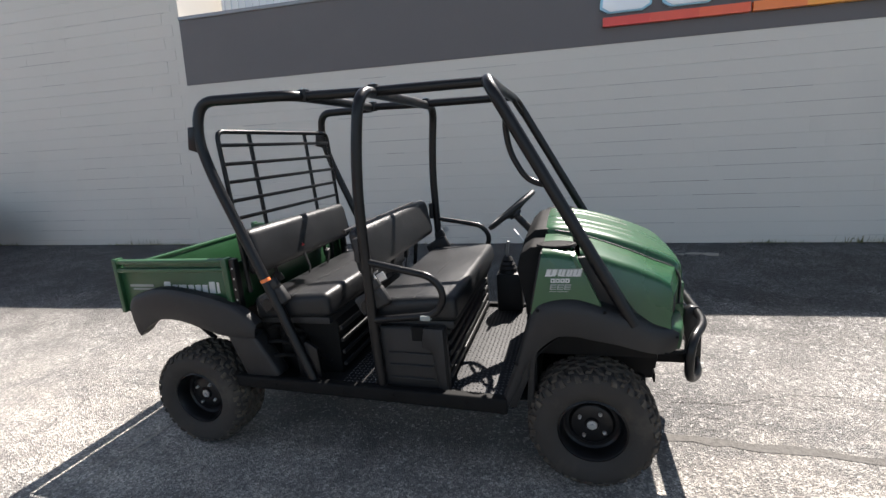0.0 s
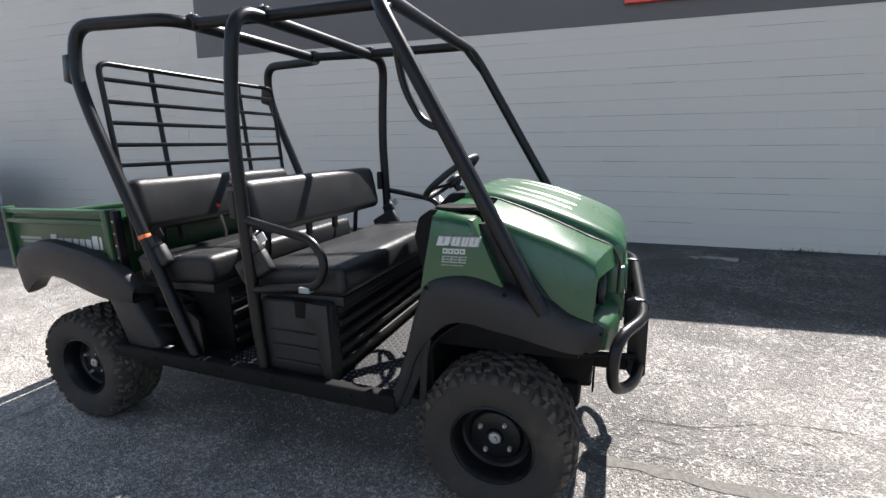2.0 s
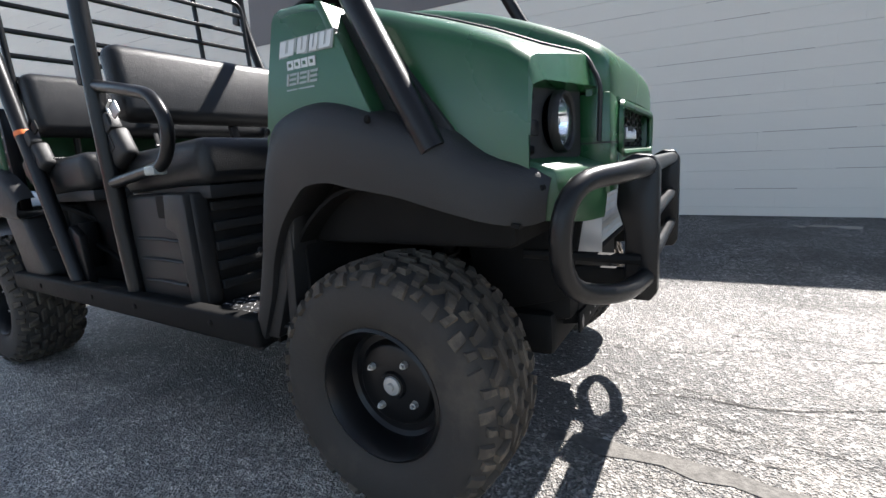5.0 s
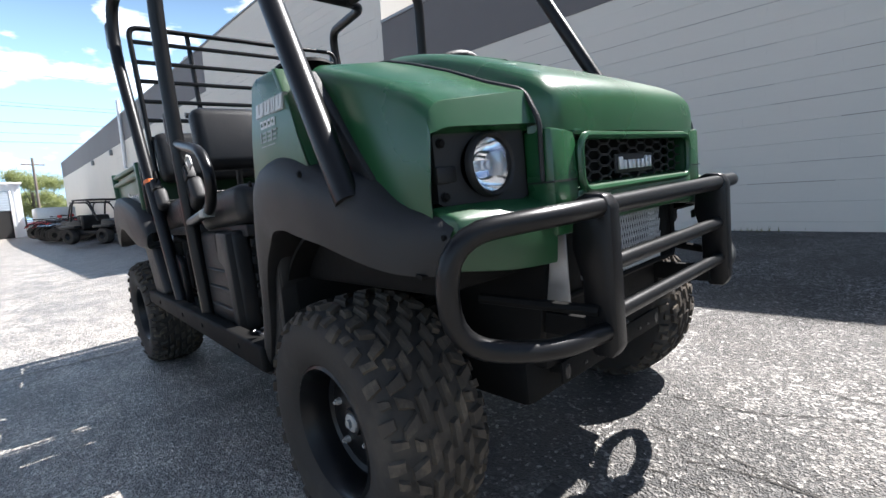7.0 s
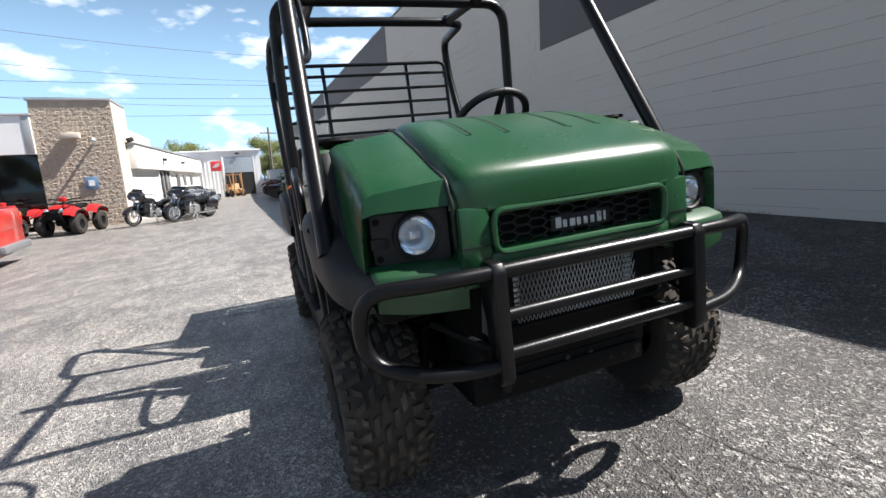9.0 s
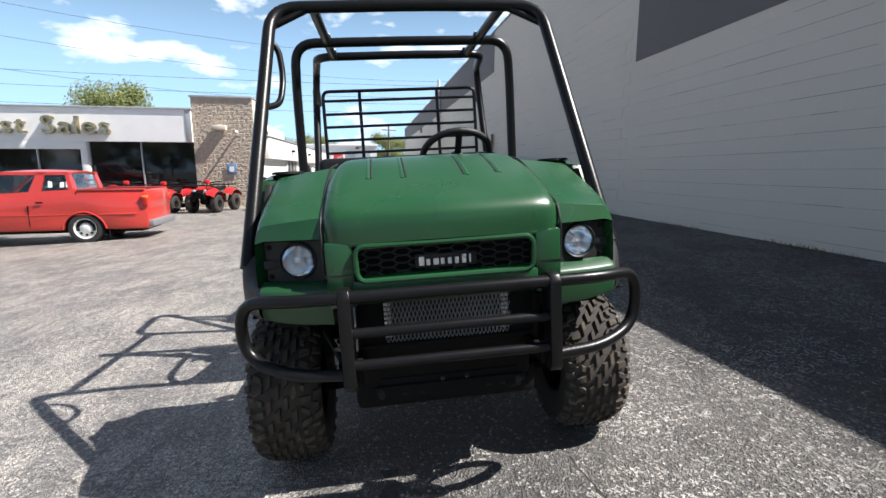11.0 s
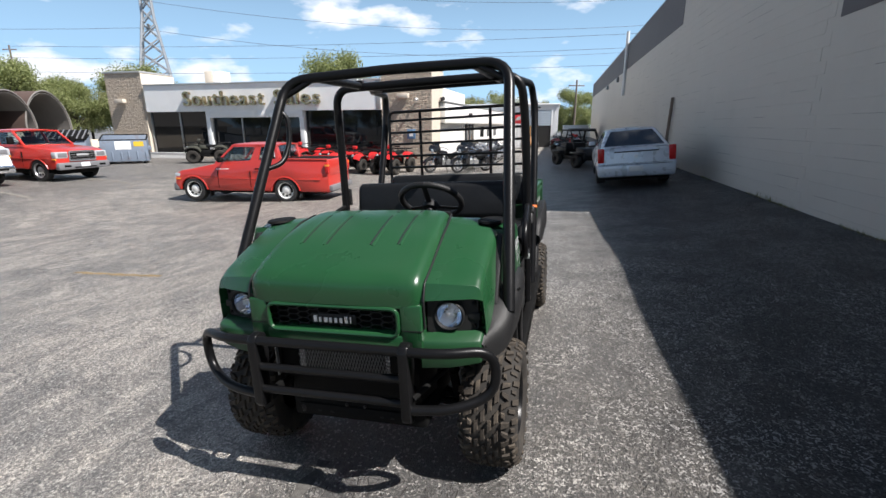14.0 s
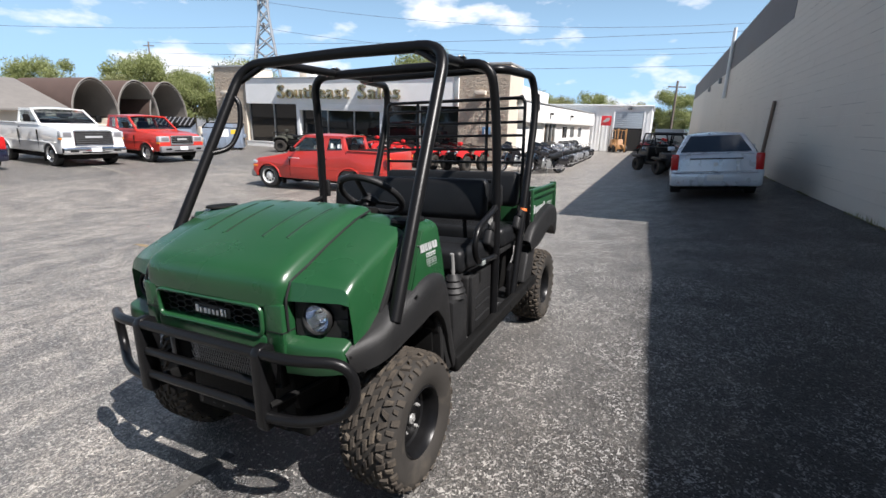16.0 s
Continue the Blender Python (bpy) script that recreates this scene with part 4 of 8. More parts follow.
# ---- cargo bed ----
bed = part("cargo_bed", box(-1.52, -0.80, -0.60, 0.60, 0.775, 0.80, 0.005), bed_green, veh, "green painted steel cargo bed")
for s in S2:
    panel = prism([(-1.535, 1.045), (-0.785, 1.045), (-0.785, 0.79), (-1.535, 0.79)], s * 0.612, s * 0.628, 0.004)
    bs = part("bed_side", panel, bed_green, bed)
    part("bed_rail", box(-1.545, -0.78, min(s * 0.60, s * 0.645), max(s * 0.60, s * 0.645), 1.078, 1.102, 0.008), bed_green, bs)
    part("bed_lower_rail", box(-1.535, -0.785, min(s * 0.605, s * 0.648), max(s * 0.605, s * 0.648), 1.030, 1.055, 0.008), bed_green, bs)
    part("rail_shadow_gap", box(-1.50, -0.80, min(s * 0.612, s * 0.624), max(s * 0.612, s * 0.624), 1.05, 1.085), bed_green, bs)
    part("corner_stake", box(-1.55, -1.52, min(s * 0.595, s * 0.65), max(s * 0.595, s * 0.65), 0.79, 1.112, 0.006), bed_green, bs)
    part("front_stake", box(-0.80, -0.765, min(s * 0.595, s * 0.652), max(s * 0.595, s * 0.652), 0.76, 1.106, 0.006), bed_green, bs)
    br = part("perforated_post", box(-0.757, -0.725, min(s * 0.60, s * 0.640), max(s * 0.60, s * 0.640), 0.70, 1.10, 0.003), black_steel, bed)
    for k in range(6):
        part("post_hole", moved(lathe([(0.0005, 0), (0.006, 0)], 10), Matrix.Translation((-0.741, s * 0.6405, 0.76 + 0.058 * k))), zinc, br)
    # row of bars in the place of the lettering
    for k, (w, hgt) in enumerate(((0.044, 0.066), (0.034, 0.048), (0.050, 0.048), (0.034, 0.048), (0.034, 0.048), (0.034, 0.048), (0.038, 0.066), (0.016, 0.062))):
        x = -1.226 + (0.0, 0.049, 0.089, 0.146, 0.187, 0.228, 0.269, 0.313)[k] * 1.14
        part("side_letter", prism([(x, 0.908), (x + w, 0.908), (x + w + 0.003, 0.908 + hgt), (x + 0.003, 0.908 + hgt)], s * 0.62, s * 0.6305, 0), decal_white, bs, "white block lettering shape")
    part("small_decal", box(-1.47, -1.30, min(s * 0.62, s * 0.630), max(s * 0.62, s * 0.630), 0.944, 0.958), decal_grey, bs)
    part("small_decal", box(-1.45, -1.29, min(s * 0.62, s * 0.630), max(s * 0.62, s * 0.630), 0.926, 0.936), decal_grey, bs)
    # flare over the rear wheel
    F = [((-1.445, 0.690, 0.855), (-1.402, 0.665)), ((-1.418, 0.695, 0.884), (-1.350, 0.710)), ((-1.385, 0.698, 0.907), (-1.272, 0.756)), ((-1.285, 0.702, 0.935), (-1.205, 0.776)), ((-1.17, 0.704, 0.950), (-1.090, 0.770)), ((-0.99, 0.704, 0.925), (-0.955, 0.730)), ((-0.86, 0.700, 0.894), (-0.835, 0.692)), ((-0.738, 0.694, 0.848), (-0.735, 0.678)), ((-0.66, 0.686, 0.79), (-0.672, 0.672)), ((-0.625, 0.680, 0.745), (-0.640, 0.670))]
    secs = [spline([(x, s * (y - 0.06), z + 0.004), (x, s * (y - 0.015), z), (x * 0.8 + ax * 0.2, s * y, z * 0.8 + az * 0.2), (x * 0.4 + ax * 0.6, s * (y + 0.004), z * 0.4 + az * 0.6), (ax, s * (y - 0.004), az), (ax, s * (y - 0.09), az + 0.012)], 2) for (x, y, z), (ax, az) in F]
    part("rear_fender", smooth_loft(secs, 3), black_plastic, veh, "black plastic rear fender flare")
tg = part("tailgate", box(-1.552, -1.532, -0.60, 0.60, 0.79, 1.05, 0.006), bed_green, bed)
part("tailgate_rail", box(-1.56, -1.528, -0.60, 0.60, 1.035, 1.06, 0.008), bed_green, tg)
part("bed_front", box(-0.80, -0.785, -0.60, 0.60, 0.79, 1.06, 0.004), bed_green, bed)

# ---- dash, steering, controls ----
part("dashboard", prism([(0.755, 1.02), (0.775, 1.11), (0.83, 1.160), (0.90, 1.165), (0.90, 0.70), (0.83, 0.66), (0.80, 0.80)], -0.34, 0.34, 0.012), dark_frame, veh)
for s in S2:
    part("dash_end", prism([(0.757, 1.02), (0.777, 1.09), (0.825, 1.122), (0.90, 1.124), (0.90, 0.70), (0.83, 0.66), (0.80, 0.80)], s * 0.342, s * 0.56, 0.010), dark_frame, veh)
part("firewall", box(0.80, 0.84, -0.62, 0.62, 0.38, 0.80, 0.004), dark_frame, veh)
W = Matrix.Translation((0.655, 0.185, 1.188)) @ pose(0, 0, 0, 0, -38, 0)
sw = part("steering_wheel", moved(tube([(0.165 * math.cos(a), 0.165 * math.sin(a), 0) for a in np.linspace(0, 2 * math.pi, 41)], 0.0165, 0, 10, caps=False), W), black_plastic, veh, "black three-spoke steering wheel")
for a in (90, 210, 330):
    c, s_ = math.cos(radians(a)), math.sin(radians(a))
    part("spoke", moved(tube([(0.02 * s_, 0.02 * c, -0.03), (0.16 * s_, 0.16 * c, 0)], 0.016, 0, 8, flat=0.4), W), black_plastic, sw)
part("wheel_hub", moved(lathe([(0.0005, 0.0), (0.035, -0.004), (0.045, -0.02), (0.04, -0.045), (0.02, -0.05)], 24, axis="Z"), W), black_plastic, sw)
part("steering_column", tube([W @ Vector((0, 0, -0.04)), (0.84, 0.185, 0.98)], 0.022, 0, 10), black_plastic, sw)
part("key_tag", box(0.752, 0.757, -0.045, -0.008, 0.985, 1.055, 0.002), yellow_tag, veh, "yellow key tag")
part("price_tag", moved(box(-0.003, 0.003, -0.05, 0.05, -0.03, 0.03), Matrix.Translation((0.735, -0.16, 1.095)) @ pose(0, 0, 0, 10, -35, 15)), paper, veh)
lever = part("gear_lever", tube([(0.56, 0.60, 0.60), (0.56, 0.60, 0.84), (0.57, 0.60, 0.905)], 0.011, 0.03, 8), zinc, veh)
part("lever_boot", moved(lathe([(0.07, 0.0), (0.062, 0.02), (0.066, 0.03), (0.052, 0.05), (0.056, 0.06), (0.04, 0.08), (0.044, 0.09), (0.024, 0.12)], 20, axis="Z"), Matrix.Translation((0.56, 0.60, 0.68))), black_plastic, lever)
part("lever_box", box(0.48, 0.66, 0.53, 0.650, 0.40, 0.68, 0.015), black_plastic, lever)

# seat belts
for x, z0 in ((-0.03, 0.80), (-0.60, 0.80)):
    for s in S2:
        c = Matrix.Translation((x + 0.075, s * 0.618, z0 + 0.075)) @ pose(0, 0, 0, 0, -28, 0)
        rt = part("belt_reel", moved(box(-0.085, 0.085, -0.026, 0.026, -0.052, 0.052, 0.018, 3), c), black_plastic, veh)
        part("reel_cap", moved(lathe([(0.0005, 0.03), (0.030, 0.03), (0.034, 0.024), (0.034, 0.0)], 18), c @ Matrix.Translation((-0.035, 0, -0.008)) @ Matrix.Diagonal((1, s, 1, 1))), black_steel, rt)
        part("belt_clip", moved(box(-0.038, 0.034, -0.020, 0.020, -0.030, 0.026, 0.010), c @ Matrix.Translation((0.055, s * 0.012, 0.070))), black_plastic, rt)
        tg = part("belt_tongue", moved(box(-0.016, 0.026, -0.003, 0.003, -0.020, 0.020, 0.002), c @ Matrix.Translation((0.112, s * 0.014, 0.082))), zinc if x > -0.3 else dark_frame, rt, "bright steel belt tongue")
        part("tongue_bar", moved(tube([(-0.03, 0, -0.026), (-0.03, 0, 0.030), (0.0, 0, 0.034)], 0.0045, 0.01, 6), c @ Matrix.Translation((0.115, s * 0.014, 0.082))), zinc if x > -0.3 else dark_frame, tg)
        part("webbing", moved(box(-0.022, 0.022, -0.004, 0.004, -0.07, 0.02, 0.001), c @ Matrix.Translation((0.03, s * 0.024, 0.060))), vinyl, rt)
    for y in (-0.12, 0.12):
        red = x < -0.3 and y < 0
        at = (-0.645, -0.10, 1.045) if red else (x, y, z0 + 0.15)
        bk = part("belt_buckle", moved(box(-0.012, 0.012, -0.017, 0.017, -0.036, 0.036, 0.006), Matrix.Translation(at) @ pose(0, 0, 0, 50 if red else 20, 15, 0)), red_plastic if red else black_plastic, veh)
        part("buckle_strap", tube([(x - 0.02, y, z0 + 0.02), (x - 0.005, y + 0.01, z0 + 0.12), at], 0.012, 0, 6, flat=0.3), black_plastic, bk)

# ---- bull bar ----
rad_core = mat("dull_radiator_core", (0.045, 0.045, 0.047), 0.6, 0.4, var=0.2, scale=20)
bar = part("bull_bar", tube([(1.592, -0.345, 0.741), (1.592, 0.345, 0.741)], 0.0195, 0, 14), black_steel, veh, "black tubular front bull bar")
bar.location.x = -0.018
for z in (0.628, 0.527):
    part("cross_tube", tube([(1.592, -0.335, z), (1.592, 0.335, z)], 0.0165, 0, 12), black_steel, bar)
for s in S2:
    o = [(1.538, 0.756), (1.566, 0.770), (1.602, 0.765), (1.617, 0.742), (1.617, 0.468), (1.602, 0.446), (1.566, 0.446), (1.548, 0.475), (1.548, 0.60), (1.530, 0.66)]
    part("upright_plate", prism(o, s * 0.306, s * 0.345, 0.006), black_steel, bar)
    part("side_loop", tube([(1.592, s * 0.335, 0.741), (1.588, s * 0.48, 0.741), (1.500, s * 0.655, 0.731), (1.490, s * 0.655, 0.545), (1.570, s * 0.50, 0.503), (1.592, s * 0.335, 0.500)], 0.0195, 0.10, 14), black_steel, bar)
    part("bar_mount", box(1.30, 1.57, min(s * 0.29, s * 0.31), max(s * 0.29, s * 0.31), 0.46, 0.51, 0.004), dark_frame, bar)
    part("bar_strut", tube([(1.34, s * 0.42, 0.56), (1.58, s * 0.345, 0.54)], 0.012, 0, 8), dark_frame, bar)
sk = part("front_strap", box(1.404, 1.412, -0.262, 0.272, 0.319, 0.374, 0.004), dark_frame, veh, "drilled black steel strap under the nose")
for y in (-0.24, 0.25):
    part("strap_hole", moved(lathe([(0.0005, 0.0), (0.011, 0.0), (0.013, -0.002)], 16, axis="X"), Matrix.Translation((1.4135, y, 0.346)) @ Matrix.Diagonal((1, 1, 1.5, 1))), black_steel, sk)
for y in (-0.16, -0.10, 0.14, 0.19):
    part("strap_slot", box(1.411, 1.4135, y - 0.008, y + 0.008, 0.338, 0.346, 0.001), black_steel, sk)
for y in (-0.024, 0.062):
    part("strap_bolt", moved(bolt(0.006, 0.006, "X"), Matrix.Translation((1.412, y, 0.384))), rad_core, sk)
part("nose_guard", prism([(1.30, 0.32), (1.40, 0.335), (1.405, 0.40), (1.30, 0.42)], -0.24, 0.25, 0.006), dark_frame, veh)

# radiator behind expanded mesh
rad = part("radiator", box(1.40, 1.43, -0.215, 0.215, 0.555, 0.70, 0.004), rad_core, veh, "dark radiator core behind mesh")
for k in range(13):
    part("fin", box(1.43, 1.434, -0.19, 0.19, 0.562 + k * 0.0105, 0.5655 + k * 0.0105), rad_core, rad)
for s in S2:
    for k in range(9):
        part("end_fin", box(1.43, 1.440, s * 0.202 - 0.013, s * 0.202 + 0.013, 0.560 + k * 0.0155, 0.5695 + k * 0.0155, 0.001, 1), badge_silver, rad)
    if s < 0:
        part("duct_plate", box(1.36, 1.475, -0.308, -0.302, 0.535, 0.69, 0.002), alum, rad, "bright metal air duct plate")
    part("side_duct", box(1.36, 1.43, s * 0.262 - 0.03, s * 0.262 + 0.03, 0.535, 0.66, 0.004), alum if s < 0 else dark_frame, rad)
mesh = bmesh.new()
for i in range(-15, 16):
    for j in range(8):
        y, z = i * 0.0135 + (0.00675 if j % 2 else 0), 0.545 + j * 0.0185
        for dy in (-0.00675, 0.00675):
            tube([(1.452, y, z), (1.452, y + dy, z + 0.0185)], 0.0017, 0, 4, bm=mesh, caps=False)
part("guard_mesh", mesh, diamond_metal, rad)
part("mesh_frame", tube([(1.452, -0.30, 0.54), (1.452, 0.30, 0.54), (1.452, 0.30, 0.70), (1.452, -0.30, 0.70), (1.452, -0.30, 0.54)], 0.008, 0.02, 8), dark_frame, rad)
for s in S2:
    part("side_baffle", box(1.435, 1.450, min(s * 0.212, s * 0.30), max(s * 0.212, s * 0.30), 0.54, 0.70, 0.004), dark_frame, rad)

# ---- chassis, drive and suspension ----
part("chassis", box(-1.35, 1.36, -0.33, 0.33, 0.27, 0.385, 0.02), dark_frame, veh)
part("front_bulkhead", box(1.15, 1.40, -0.30, 0.30, 0.36, 0.72, 0.02), dark_frame, veh)
part("under_hood", box(0.82, 1.37, -0.58, 0.58, 0.60, 0.92, 0.02), dark_frame, veh)
for s in S2:
    part("side_bulkhead", prism([(1.17, 0.37), (1.40, 0.43), (1.44, 0.67), (1.10, 0.70)], s * 0.30, s * 0.325, 0.004), dark_frame, veh)
    for x in (1.00, 1.16):
        part("lower_arm", tube([(x, s * 0.24, 0.31), (1.0825, s * 0.47, 0.25)], 0.018, 0, 8), dark_frame, veh)
    sp = part("strut", tube([(1.08, s * 0.40, 0.30), (1.10, s * 0.34, 0.74)], 0.022, 0, 10), dark_frame, veh)
    coil = [(1.09 + 0.035 * math.cos(a), s * 0.375 + 0.035 * math.sin(a), 0.42 + 0.22 * a / 44) for a in np.linspace(0, 44, 90)]
    part("coil_spring", tube(coil, 0.006, 0, 6), dark_frame, sp)
    part("drive_shaft", tube([(1.0825, s * 0.20, 0.30), (1.0825, s * 0.48, 0.292)], 0.016, 0, 8), dark_frame, veh)
    part("rear_leaf", tube([(-1.40, s * 0.42, 0.46), (-1.08, s * 0.42, 0.34), (-0.74, s * 0.42, 0.44)], 0.02, 0.2, 8, flat=0.5), dark_frame, veh)
    part("bed_strut", tube([(-1.30, s * 0.50, 0.78), (-1.10, s * 0.46, 0.56)], 0.014, 0, 8), dark_frame, veh)
# added dark panels that keep the gap ahead of the rear fenders black
for s in S2:
    part("gap_filler", prism([(-0.98, 0.56), (-0.98, 0.80), (-0.64, 0.80), (-0.60, 0.44), (-0.74, 0.40)], s * 0.430, s * 0.444, 0.004), dark_frame, veh)
part("rear_axle", tube([(-1.0825, -0.50, 0.292), (-1.0825, 0.50, 0.292)], 0.045, 0, 14), dark_frame, veh)
part("engine", box(-0.98, -0.45, -0.36, 0.36, 0.30, 0.70, 0.04), dark_frame, veh)
for x, y, z, r in ((-0.55, -0.50, 0.62, 0.05), (-0.46, -0.53, 0.55, 0.035), (-0.64, -0.52, 0.70, 0.045)):
    part("engine_canister", moved(lathe([(0.0005, 0.09), (r * 0.8, 0.09), (r, 0.07), (r, -0.07), (r * 0.8, -0.09), (0.0005, -0.09)], 18, axis="Z"), Matrix.Translation((x, y, z))), dark_frame, veh)
for y0, y1, z in ((-0.58, -0.50, 0.58), (-0.55, -0.45, 0.66), (-0.6, -0.4, 0.50)):
    part("hose", tube([(-0.72, y0, z), (-0.55, y0 - 0.02, z + 0.06), (-0.40, y1, z - 0.06), (-0.30, y1, z - 0.10)], 0.012, 0.1, 8), dark_frame, veh)

# wall trim: dark painted bands, cap, signs and pipes
thing("trim_band_low", box(STEP_X + 0.004, FAR_X, WALL_Y - 0.004, WALL_Y + 0.004, 3.13, LOW), band_paint, "charcoal painted band along the top of the wall", "painted band", kind="structure", smooth=False)
thing("trim_band_high", box(END_X, BAND_X, WALL_Y - 0.004, WALL_Y + 0.004, 4.93, HIGH - 0.002), band_paint, "charcoal painted band high on the tall wall", "painted band", kind="structure", smooth=False)
cap_metal = mat("grey_metal_cap", (0.22, 0.22, 0.225), 0.45, 0.4, var=0.1)
thing("trim_cap_low", box(STEP_X, FAR_X, WALL_Y - 0.03, WALL_Y + 0.34, LOW, LOW + 0.06, 0.01), cap_metal, "dark grey metal coping on the wall", "coping", kind="structure")
thing("trim_cap_high", box(END_X, STEP_X + 0.02, WALL_Y - 0.03, WALL_Y + 0.34, HIGH, HIGH + 0.06, 0.01), cap_metal, "dark grey metal coping on the tall wall", "coping", kind="structure")
thing("wall_building_back", box(END_X, FAR_X, WALL_Y + 0.3, 26, -0.5, 4.1), grey_paint, "plain body of the warehouse behind the wall", "building", kind="structure", smooth=False)
thing("wall_building_tall_back", box(END_X, STEP_X - 0.01, WALL_Y + 0.3, 25.9, 4.1, 6.2), grey_paint, "plain tall body of the warehouse", "building", kind="structure", smooth=False)
ru = base("roof_unit", "white corrugated metal housing on the low roof", "roof unit")
part("housing", box(-5.35, -3.2, 5.6, 8.0, 4.1, 5.2, 0.02), metal_white, ru)
for k in range(14):
    part("corrugation", box(-5.30 + k * 0.15, -5.26 + k * 0.15, 5.575, 5.60, 4.2, 5.15, 0.006), metal_white, ru)
vent = base("roof_vent", "galvanised roof vent with a conical cap", "vent")
galv = mat("galvanised", (0.42, 0.43, 0.43), 0.42, 0.8, var=0.15, scale=8)
part("pipe", moved(lathe([(0.26, 0), (0.26, 0.75), (0.24, 0.75)], 20, axis="Z"), Matrix.Translation((-19.5, 5.6, 6.2))), galv, vent)
part("cowl", moved(lathe([(0.24, 0.74), (0.36, 0.80), (0.36, 0.90), (0.05, 1.10), (0.0005, 1.12)], 20, axis="Z"), Matrix.Translation((-19.5, 5.6, 6.2))), galv, vent)
thing("roof_box", box(-26.5, -24.5, 5.4, 7.0, 6.2, 7.0, 0.03), galv, "grey rooftop ventilation box", "roof unit")
conduit = mat("white_conduit", (0.62, 0.63, 0.64), 0.5, var=0.1)
rust = mat("rusty_pipe", (0.16, 0.12, 0.095), 0.75, var=0.3, scale=12)
thing("down_pipe", tube([(-29.2, WALL_Y - 0.12, 3.4), (-29.2, WALL_Y - 0.12, 7.1)], 0.09, 0, 12), conduit, "white drain pipe on the tall wall", "pipe")
thing("leaning_pipe", tube([(-15.75, WALL_Y - 0.10, gz(-15.7, 4.5)), (-15.45, WALL_Y - 0.08, 2.55)], 0.055, 0, 10), rust, "brown pipe leaning on the wall", "pipe")
for x in (-33.0, -40.0):
    thing("wall_lamp", box(x - 0.1, x + 0.1, WALL_Y - 0.18, WALL_Y - 0.004, 4.5, 4.85, 0.03), cap_metal, "small dark lamp on the tall wall", "lamp")

# coloured shop sign high on the band
sg = base("wall_sign", "sign with a rainbow stripe under large white letters", "sign")
cols = [(0.62, 0.05, 0.03), (0.66, 0.07, 0.03), (0.72, 0.10, 0.03), (0.76, 0.18, 0.03), (0.80, 0.30, 0.03), (0.80, 0.42, 0.04), (0.76, 0.54, 0.04), (0.62, 0.60, 0.05), (0.40, 0.56, 0.08), (0.22, 0.50, 0.10), (0.10, 0.44, 0.18), (0.06, 0.36, 0.30)]
for k, c in enumerate(cols):
    x = 1.55 + 0.62 * k + 0.03 * (k // 3)
    part("stripe", box(x, x + 0.619, WALL_Y - 0.075, WALL_Y - 0.006, 3.35, 3.47, 0), mat("stripe_paint", c, 0.35, var=0.06), sg)
white_sign = mat("white_sign_face", (0.78, 0.80, 0.82), 0.35, var=0.05)
blue_edge = mat("pale_blue_sign_edge", (0.30, 0.55, 0.68), 0.4, var=0.05)
for k in range(6):
    x0 = 1.54 + 0.82 * k
    o = [(x0, 3.61), (x0 + 0.10, 3.545), (x0 + 0.52, 3.545), (x0 + 0.62, 3.61), (x0 + 0.66, 4.10), (x0 + 0.04, 4.10)]
    e = part("letter_edge", prism([(x0 + 0.33 + (a - x0 - 0.33) * 1.10, b - 0.016 if b < 4 else b + 0.02) for a, b in o], WALL_Y - 0.05, WALL_Y - 0.006, 0), blue_edge, sg, "pale blue outlined letter shape")
    part("letter_face", prism(o, WALL_Y - 0.07, WALL_Y - 0.05, 0.004), white_sign, e)

# marks on the paving
tar = mat("tar_strip", (0.10, 0.095, 0.088), 0.9, spec=0.1, var=0.6, scale=60, bump=0.8, bscale=120)
pale = mat("worn_line_paint", (0.26, 0.245, 0.21), 0.9, var=0.3, scale=9, bump=0.4, bscale=120)
yellow_line = mat("worn_yellow_paint", (0.24, 0.18, 0.10), 0.9, var=0.3, scale=6, bump=0.4, bscale=120)
strip("tar_seam", [(1.30, -0.29), (1.9, -0.33), (2.6, -0.38), (4.0, -0.46), (7, -0.7)], 0.056, tar, "dark patched seam across the asphalt", "seam", lift=0.0025, ragged=0.7)
strip("dust_patch", [(2.50, 3.93), (2.66, 3.99), (2.80, 3.96), (2.98, 3.90)], 0.12, pale, "small pale dusty patch on the dark lane", "patch", lift=0.003, ragged=0.9)
strip("old_line", [(-1.62, -2.4), (-1.53, -1.09), (-1.45, -0.3)], 0.018, pale, "faint worn paint line on asphalt", "paint line", ragged=0.6)
strip("old_line", [(-1.68, -5.6), (-1.60, -4.1)], 0.07, yellow_line, "short worn yellow paint line", "paint line", ragged=0.6)
for k in range(6):
    strip("bay_line", [(-14.0 + 3.3 * k, -17.6), (-13.4 + 3.3 * k, -13.4)], 0.09, pale, "worn white parking bay line", "paint line", ragged=0.5)

